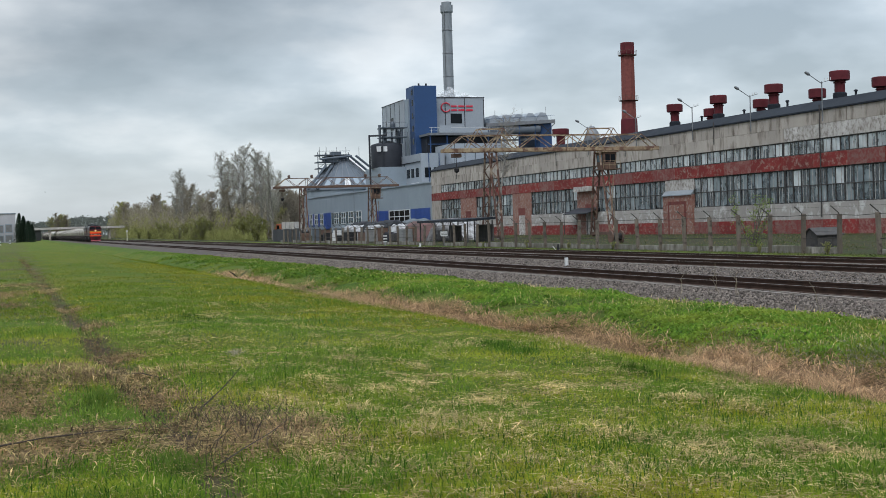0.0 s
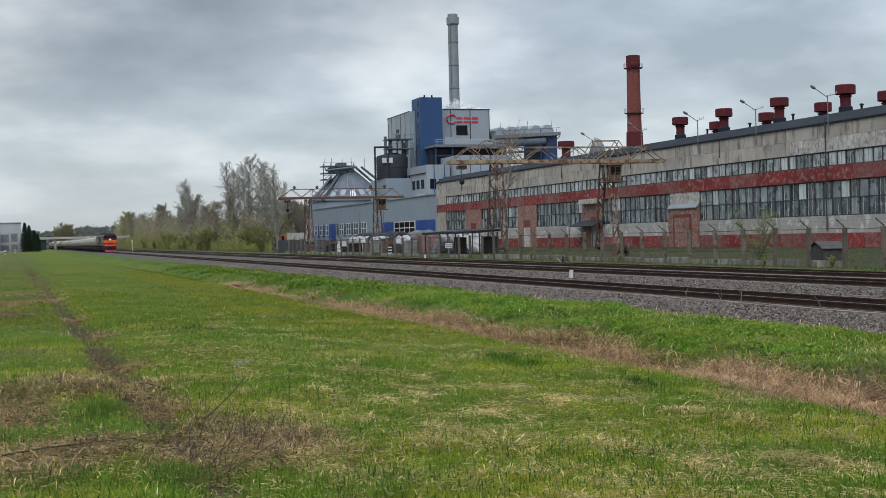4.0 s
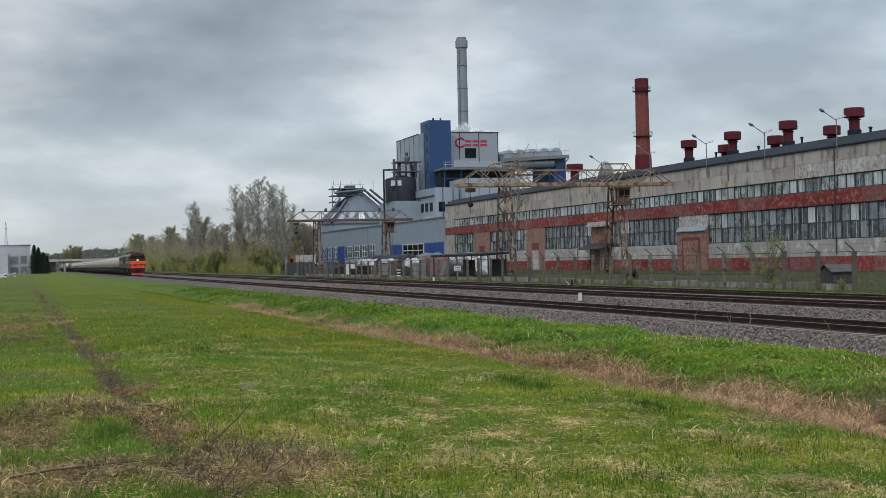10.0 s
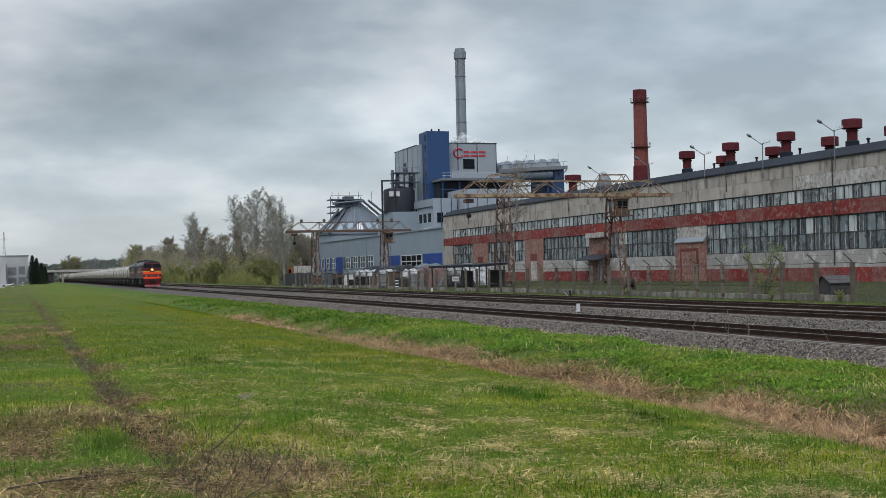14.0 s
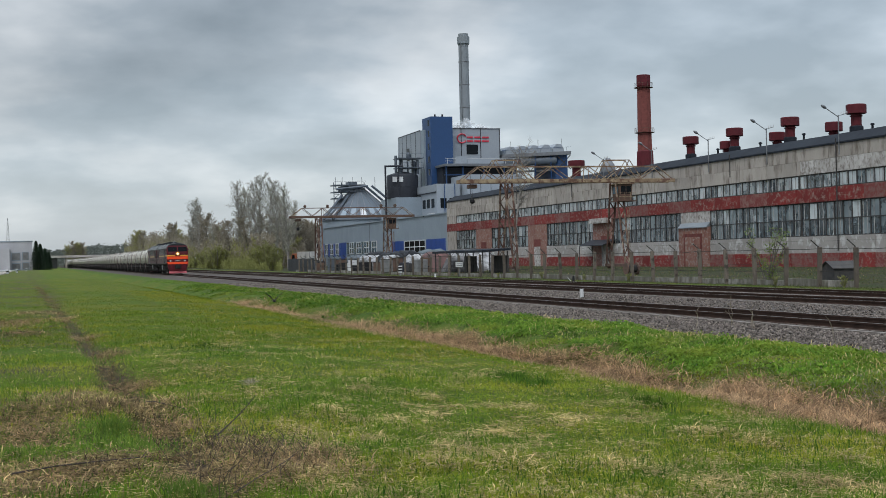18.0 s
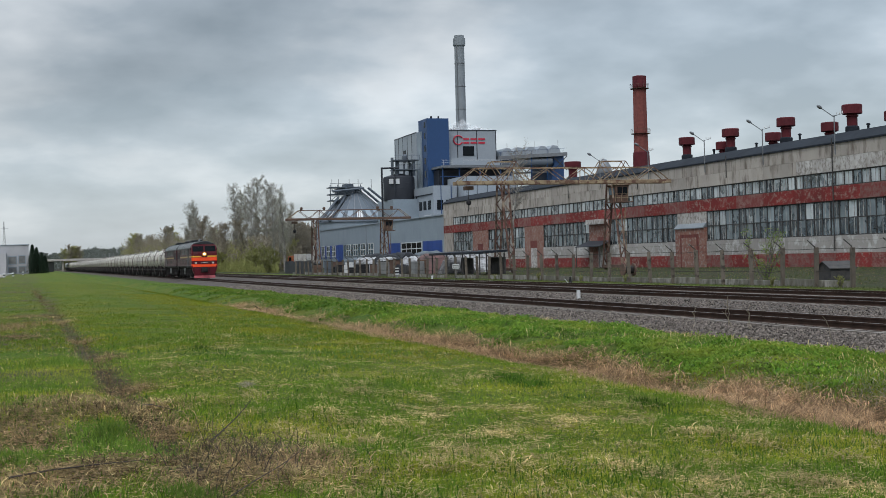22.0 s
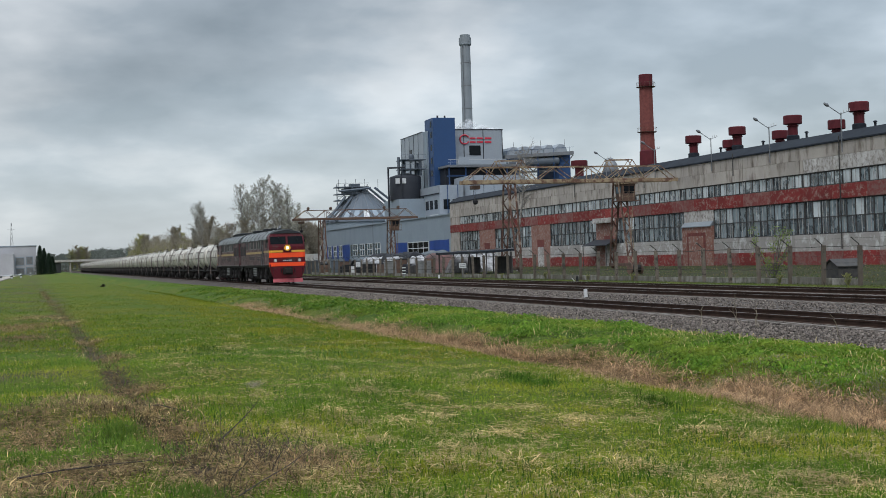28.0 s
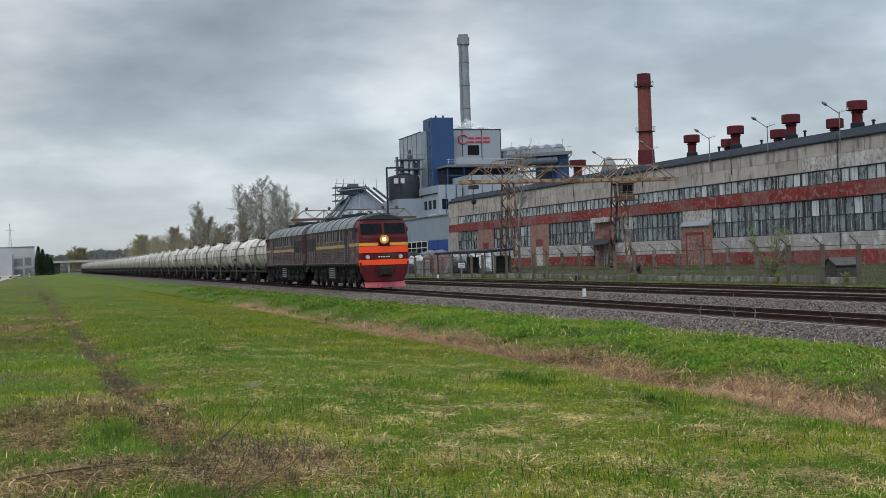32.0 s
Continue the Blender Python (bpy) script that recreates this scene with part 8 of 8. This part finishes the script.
# ---- grass, straw and reeds ----
def blades(name, label, n, place, length, width, lie, material, seed, lift=0.0, aim=None, fall=0.0):
    """Bent lance-shaped blades."""
    rs = np.random.default_rng(seed)
    x, y = place(rs, n)
    n = len(x)
    z = np.array([ground_z(a, b) for a, b in zip(x, y)]) - 0.01 + lift * rs.random(n)
    root = np.stack([x, y, z], 1)
    ang = rs.random(n) * 2 * np.pi if aim is None else aim + 0.35 * rs.normal(size=n) + 1.1 * np.sin(x * 4.1 + 1.3 * np.sin(y * 3.3)) * np.cos(y * 2.7)
    d = np.stack([np.cos(ang), np.sin(ang), np.zeros(n)], 1)
    w = np.stack([-np.sin(ang), np.cos(ang), np.zeros(n)], 1)
    lush = 0.5 + 0.25 * np.sin(x * 1.3 + 2 * np.sin(y * 0.4)) + 0.25 * np.sin(y * 0.9 + 1.7 * np.sin(x * 0.8))
    ln = length * (0.45 + 0.9 * rs.random((n, 1))) * (0.65 + 0.7 * lush[:, None])
    bend = np.minimum(lie * (0.3 + rs.random((n, 1))), 1.25)
    w = w * width * (0.6 + 0.8 * rs.random((n, 1)))
    mid = root + d * ln * bend * 0.35 + np.array([0, 0, 1.0]) * ln * 0.6 * np.clip(1.15 - bend, 0.12, 1)
    tip = root + d * ln * bend + np.array([0, 0, 1.0]) * ln * (np.clip(1.05 - bend * 0.95, 0.05, 1) - fall)
    v = np.stack([root, mid + w, tip, mid - w], 1).reshape(-1, 3)
    tagged(new(name, tri_cloud(name, v, 4, material)), label, "grass", kind="stuff")


def wedge(near, far, x0, x1, power=1.0):
    """Places in the part of the field before the camera, denser close by."""
    def place(rs, n):
        xs, ys = np.empty(0), np.empty(0)
        while len(xs) < n:
            r = near * (far / near) ** (rs.random(n * 2) ** power)
            a = np.radians(-5 + 46 * rs.random(n * 2))
            x, y = r * np.sin(a), r * np.cos(a)
            keep = (x > x0) & (x < x1)
            xs, ys = np.concatenate([xs, x[keep]]), np.concatenate([ys, y[keep]])
        return xs[:n], ys[:n]
    return place


def clumped(place, size, per):
    def inner(rs, n):
        cx, cy = place(rs, n // per + 1)
        k = rs.integers(0, len(cx), n)
        return cx[k] + rs.normal(size=n) * size, cy[k] + rs.normal(size=n) * size
    return inner


def ditch_x(y):
    return np.interp(y, (12, 16, 19, 24, 28, 34, 40, 60, 90), (9.7, 9.6, 9.2, 9.4, 9.3, 9.4, 9.0, 9.2, 8.7)) + 0.14 * np.sin(y * 0.83) + 0.16 * np.sin(y * 0.29 + 1.0)


def strip(y0, y1, side, half, power=1.6):
    """Along the ditch, side metres from its middle; the reeds stand thickest in one stretch."""
    def place(rs, n):
        y = y0 + (y1 - y0) * rs.random(n) ** power
        wide = half * np.interp(y, (12, 17, 18.6, 20, 24, 28, 33, 45, 90), (1.2, 1.25, 0.7, 0.85, 0.85, 0.9, 1.25, 1.3, 0.9)) * (0.85 + 0.15 * np.sin(y * 1.4))
        x = ditch_x(y) + side + wide * np.clip(rs.normal(size=n) * 0.6, -1.1, 1.1)
        bare = 0.5 - 0.5 * np.sin(y * 0.47 + 2.0 * np.sin(y * 0.19) + 0.6)
        keep = rs.random(n) > np.maximum(0.8 * np.exp(-((y - 19.2) / 0.7) ** 2), np.clip((y - 28) / 14, 0, 1) * (0.05 + 0.7 * bare))
        return x[keep], y[keep]
    return place


def band(y0, y1, x0, x1, power=1.6):
    def place(rs, n):
        y = y0 + (y1 - y0) * rs.random(n) ** power
        return x0 + (x1 - x0) * rs.random(n) + 0.25 * np.sin(y * 0.6) + 0.2 * np.sin(y * 1.7), y
    return place


DEAD_SPOTS = ((1.2, 24.4, 0.17), (1.25, 18.4, 0.2), (1.2, 14.75, 0.2), (1.23, 13.1, 0.17), (1.55, 11.3, 0.24), (1.7, 10.0, 0.26), (1.15, 9.9, 0.22), (2.0, 10.1, 0.2), (0.4, 15.8, 0.28), (-0.2, 14.4, 0.3), (0.72, 14.9, 0.14), (-0.05, 13.1, 0.22), (0.55, 10.8, 0.18), (0.12, 10.4, 0.26), (-0.2, 10.2, 0.28), (1.0, 30, 0.17), (0.82, 41, 0.2), (-0.4, 32, 0.4), (-0.1, 45, 0.55), (-0.6, 38, 0.5))


def thin(place, much=0.93):
    """Fewer blades over the dead patches and on the trail."""
    def inner(rs, n):
        x, y = place(rs, int(n * 1.5))
        dead = 1.1 * np.exp(-((x - 1.23 + 0.011 * y) / 0.17) ** 2) * (y < 90)
        for cx, cy, r in DEAD_SPOTS:
            dead = dead + 0.75 * np.exp(-(((x - cx) / r) ** 2 + ((y - cy) / (2.2 * r)) ** 2) / 2)
        keep = rs.random(len(x)) > np.clip(dead, 0, much)
        return x[keep][:n], y[keep][:n]
    return inner


def leafy(name, label, plants, place, per, radius, height, size, material, seed):
    """Low broad-leaved weeds: domes of drooping leaves."""
    rs = np.random.default_rng(seed)
    cx, cy = place(rs, plants)
    plants = len(cx)
    big = np.repeat(0.55 + 0.8 * rs.random(plants), per)
    cz = np.repeat([ground_z(a, b) for a, b in zip(cx, cy)], per)
    n = plants * per
    r, a = np.sqrt(rs.random(n)), rs.random(n) * 2 * np.pi
    out = np.stack([np.cos(a), np.sin(a), np.zeros(n)], 1)
    c = np.stack([np.repeat(cx, per), np.repeat(cy, per), cz], 1) + out * (r * radius * big)[:, None]
    c[:, 2] += height * big * (1.05 - r ** 2) * (0.45 + 0.55 * rs.random(n))
    turn = a + rs.normal(size=n) * 0.9
    d = np.stack([np.cos(turn), np.sin(turn), -0.25 - 0.6 * r + 0.35 * rs.normal(size=n)], 1)
    w = np.stack([-np.sin(turn), np.cos(turn), 0.4 * rs.normal(size=n)], 1)
    sz = size * (0.6 + 0.8 * rs.random((n, 1)))
    d, w = d * sz, w * sz * 0.42
    v = np.stack([c - d * 0.5, c + w, c + d * 0.7, c - w], 1).reshape(-1, 3)
    tagged(new(name, tri_cloud(name, v, 4, material)), label, "weeds", kind="stuff")


field = thin(wedge(7.5, 45, -9, 9.3))
blades("field_grass", "short green grass across the field", 290000, field, 0.095, 0.0031, 0.8, BLADE, 1)
blades("dark_grass", "dark green grass tufts in the field", 60000, clumped(field, 0.35, 110), 0.11, 0.0034, 0.6, DARK_BLADE, 3)
blades("far_grass", "short green grass far across the field", 70000, thin(wedge(26, 150, -22, 9.2, 0.9)), 0.10, 0.008, 0.8, FAR_BLADE, 9)
blades("far_dark_grass", "darker tufts far across the field", 5000, clumped(wedge(26, 90, -20, 9.2), 0.6, 25), 0.10, 0.008, 0.7, DARK_BLADE, 10)
blades("dry_blades", "dry straw blades all through the grass", 22000, wedge(7.5, 50, -9, 9.5), 0.11, 0.0036, 1.8, STRAW_BLADE, 2, 0.05)
blades("far_straw", "straw flecks far across the field", 3000, clumped(wedge(24, 60, -16, 9.4), 0.4, 10), 0.12, 0.006, 1.3, STRAW_BLADE, 11)
blades("straw_tufts", "pale dry straw tufts among the grass", 36000, clumped(wedge(7.5, 32, 1.6, 9.6), 0.11, 60), 0.13, 0.0044, 2.4, STRAW_BLADE, 4, 0.06)

blades("dead_reeds", "fallen tan reeds in the ditch", 46000, clumped(strip(11.5, 66, -0.05, 0.95, 1.35), 0.16, 50), 0.30, 0.0046, 2.4, REED_BLADE, 5, 0.07)
blades("dark_reeds", "dark rotten reeds in the ditch", 32000, clumped(strip(11.5, 60, 0.0, 0.85), 0.14, 60), 0.24, 0.005, 1.8, DEAD_BLADE, 15)
blades("ditch_reeds", "tangled tan reeds along the far side of the ditch", 28000, clumped(strip(17.5, 68, 0.6, 0.6, 1.0), 0.15, 40), 0.34, 0.0066, 1.7, REED_BLADE, 21, 0.14)
blades("ditch_grass", "green grass growing into the ditch", 26000, clumped(band(11.2, 70, 7.2, 9.2), 0.14, 30), 0.15, 0.0036, 0.8, BLADE, 22)
blades("yellow_grass", "yellowish spring grass before the ditch", 26000, clumped(lambda rs, n: (8.6 - 3.6 * rs.random(n) ** 1.5 * np.ones(n), 22 + 62 * rs.random(n) ** 1.3), 0.4, 30), 0.11, 0.0062, 0.8, YELLOW_BLADE, 24)
blades("ditch_sward", "rough green grass across the far ditch", 14000, clumped(band(28, 110, 8.4, 9.5, 1.2), 0.3, 20), 0.15, 0.009, 0.8, FAR_BLADE, 23)
blades("standing_reeds", "dead reed stalks in the ditch", 3000, clumped(strip(11.5, 18.5, 0.2, 0.8, 1.0), 0.12, 8), 0.26, 0.0042, 1.3, REED_BLADE, 6, 0.10)
blades("draped_reeds", "long dead reeds draped down the bank of the ditch", 8000, clumped(lambda rs, n: (9.1 + 1.2 * rs.random(n), 11.6 + 6.6 * rs.random(n)), 0.07, 22), 0.36, 0.0050, 1.9, REED_BLADE, 16, 0.20, math.radians(215), 0.22)
blades("bank_weeds", "lush green weeds on the bank", 62000, clumped(band(15, 140, 10.6, 15.7), 0.35, 60), 0.14, 0.008, 0.85, LUSH_BLADE, 7)
# darker blades stand in for shaded gaps between the lush clumps
blades("dark_weeds", "dark green weeds painting shaded gaps on the bank", 14000, clumped(band(15, 110, 10.7, 15.6), 0.25, 60), 0.14, 0.008, 0.8, DARK_BLADE, 17)
leafy("nettle_clumps", "leafy bright green weeds in domes on the bank", 1700, clumped(band(19.6, 48, 10.75, 14.6, 1.25), 0.34, 16), 46, 0.25, 0.13, 0.047, WEED_LEAF, 19)
leafy("near_nettles", "scattered leafy weeds among rough grass on the bank", 300, clumped(band(16, 20.5, 10.6, 14.4), 0.25, 8), 40, 0.2, 0.09, 0.04, WEED_LEAF, 26)
blades("bank_grass", "rough green grass over the bank", 20000, clumped(band(14.8, 21.5, 10.3, 14.6), 0.2, 40), 0.15, 0.0045, 1.0, BLADE, 27)
blades("bank_yellow_grass", "yellowish rough grass over the bank", 12000, clumped(band(14.8, 22.5, 10.1, 14.6), 0.2, 40), 0.15, 0.0045, 1.2, YELLOW_BLADE, 28)
blades("bank_grey_straw", "greyish dead grass lying on the bank", 5000, clumped(band(14.8, 20, 9.9, 12.6), 0.22, 45), 0.2, 0.004, 1.8, GREY_STRAW, 29, 0.05)
leafy("far_nettles", "leafy green weeds farther along the bank", 900, clumped(band(44, 110, 11.0, 14.8, 1.3), 0.5, 10), 24, 0.36, 0.14, 0.10, WEED_LEAF, 20)
blades("bank_straw", "dry stems among the bank weeds", 12000, clumped(band(15, 80, 11.4, 16.3), 0.3, 14), 0.20, 0.0045, 1.0, STRAW_BLADE, 18, 0.06)
blades("strip_grass", "green grass strip along the fence", 26000, lambda rs, n: (36.6 + 3.2 * rs.random(n), 46 + 150 * rs.random(n) ** 1.4), 0.14, 0.012, 0.9, YARD_BLADE, 8)


def on_trail(rs, n):
    y = 11 + 90 * rs.random(n) ** 1.9
    return 1.24 - 0.011 * y + 0.13 * rs.normal(size=n), y


def spot(cx, cy, r):
    return lambda rs, n: (cx + rs.normal(size=n) * r, cy + rs.normal(size=n) * r * 2.2)


for i, (cx, cy, r) in enumerate(DEAD_SPOTS):
    k = int(500 + 6000 * r)
    blades("dead_patch", "patch of flattened brown dead grass", k, spot(cx, cy, r), 0.15, 0.0042, 1.9, DEAD_BLADE, 40 + i, 0.05)
    blades("dead_straw", "flattened pale straw in a dead patch", k // 4, spot(cx, cy, r), 0.18, 0.0050, 1.9, REED_BLADE if i % 2 else STRAW_BLADE, 140 + i, 0.04)
TUSSOCKS = ((2.88, 13.5), (3.9, 13.2), (4.12, 11.8), (2.75, 11.1), (3.27, 10.6), (4.44, 9.6), (5.48, 8.5), (5.66, 8.2), (4.38, 14.9), (5.17, 12.6), (6.08, 18.0), (2.27, 11.9), (3.34, 12.7), (3.83, 16.0), (6.0, 11.4), (6.28, 10.9), (7.7, 17.5), (5.87, 12.5), (6.44, 9.6), (3.53, 9.5), (3.31, 10.2), (4.63, 8.7), (1.89, 9.3))
for i, (cx, cy) in enumerate(TUSSOCKS):
    blades("straw_tussock", "bent tussock of pale dry grass", 210, spot(cx, cy, 0.09), 0.15, 0.0046, 2.2, STRAW_BLADE, 260 + i, 0.07)
blades("grey_tuft", "small grey weathered tuft of dead grass", 260, spot(2.6, 17.1, 0.045), 0.13, 0.004, 1.3, GREY_STRAW, 290, 0.08)
for i, (cx, cy, r) in enumerate(((6.3, 16.5, 0.13), (6.45, 17.8, 0.2), (6.98, 14.4, 0.15), (2.98, 24.9, 0.35))):
    blades("green_tussock", "dark green grass tussock", 380, spot(cx, cy, r * 0.8), 0.13, 0.005, 0.6, DARK_BLADE, 300 + i)
for i, (cx, cy, r) in enumerate(((0.88, 12.0, 0.16), (0.45, 12.7, 0.2), (1.02, 9.3, 0.1), (0.7, 13.1, 0.12), (-0.2, 11.6, 0.2), (0.6, 22.5, 0.3))):
    blades("tall_grass", "taller fresh green grass beside the trail", 1100, spot(cx, cy, r), 0.17, 0.0042, 0.85, FRESH_BLADE, 320 + i)
blades("trail_edge", "dead brown grass along the narrow trail", 17000, on_trail, 0.11, 0.0045, 1.4, DEAD_BLADE, 82, 0.03)
blades("toe_weeds", "weeds creeping over the ballast edge", 20000, clumped(band(16, 90, 15.3, 16.7), 0.16, 40), 0.12, 0.008, 0.8, LUSH_BLADE, 83)
blades("yard_weeds", "rough weeds across the factory yard", 24000, clumped(lambda rs, n: (41 + 36 * rs.random(n), 62 + 150 * rs.random(n) ** 1.3), 0.8, 60), 0.24, 0.016, 0.9, YARD_BLADE, 84)
blades("yard_dead_weeds", "dead weeds across the factory yard", 16000, clumped(lambda rs, n: (41 + 36 * rs.random(n), 62 + 150 * rs.random(n) ** 1.3), 0.6, 14), 0.18, 0.010, 1.1, DEAD_BLADE, 85)
blades("toe_straw", "dry stems at the ballast edge", 9000, clumped(band(16, 80, 15.2, 16.6), 0.2, 40), 0.14, 0.005, 1.2, REED_BLADE, 86, 0.05)
blades("far_waste", "faded brown dead grass by the trail", 5000, spot(-0.5, 39, 0.8), 0.12, 0.006, 1.2, DEAD_BLADE, 81)


def twig(name, label, rows, r, seed):
    rnd = random.Random(seed)
    bm = bmesh.new()
    pts = [Vector(p) for p in rows]
    for i, (p, q) in enumerate(zip(pts, pts[1:])):
        f0, f1 = i / len(pts), (i + 1) / len(pts)
        tube(bm, p, q, r * (1 - 0.8 * f0), r * (1 - 0.8 * f1), 5)
        if i != 1:
            o = p.lerp(q, rnd.random())
            tube(bm, o, o + Vector((rnd.uniform(-0.02, 0.07), rnd.uniform(-0.1, 0.2), rnd.uniform(0.02, 0.07))), r * 0.4, r * 0.2, 4)
    tagged(part(name, bm, DEAD_TWIG, None), label, "twig")


twig("dry_branch", "thin dark dry branch arching out of the grass", ((1.38, 11.8, -0.02), (1.55, 11.91, 0.075), (1.72, 12.04, 0.19), (1.83, 12.12, 0.28), (1.91, 12.18, 0.36)), 0.008, 1)


def dry_stems(n, seed):
    rnd = random.Random(seed)
    segs = []
    for _ in range(n):
        p = Vector((1.6 + rnd.gauss(0, 0.3), 10.5 + rnd.gauss(0, 0.8), 0.0))
        d = Vector((rnd.gauss(0, 0.5), rnd.gauss(0, 0.5), rnd.uniform(0.5, 1.2))).normalized()
        for k in range(3):
            q = p + d * rnd.uniform(0.06, 0.14)
            segs.append((p, q, 0.003 - 0.0006 * k, 0.0026 - 0.0006 * k))
            p, d = q, (d + Vector((rnd.gauss(0, 0.3), rnd.gauss(0, 0.3), 0))).normalized()
    v, fc = strips(segs, 3)
    tagged(new("dry_stems", raw_mesh("dry_stems", v, fc, DEAD_TWIG)), "thin dark dry stems in the dead grass", "stems", kind="stuff")


dry_stems(85, 5)
twig("fallen_branch", "grey fallen branch lying in the grass", ((-0.2, 10.4, 0.05), (0.1, 10.5, 0.07), (0.45, 10.7, 0.06), (0.85, 10.85, 0.05)), 0.008, 2)
twig("fallen_branch", "dark fallen branch lying in dead grass", ((1.25, 9.0, 0.03), (1.45, 9.25, 0.08), (1.7, 9.6, 0.12), (1.95, 9.9, 0.2)), 0.005, 3)
twig("fallen_branch", "dark fallen branch lying in dead grass", ((1.1, 15.2, 0.04), (1.2, 14.6, 0.1), (1.45, 13.9, 0.08)), 0.007, 4)


motions()
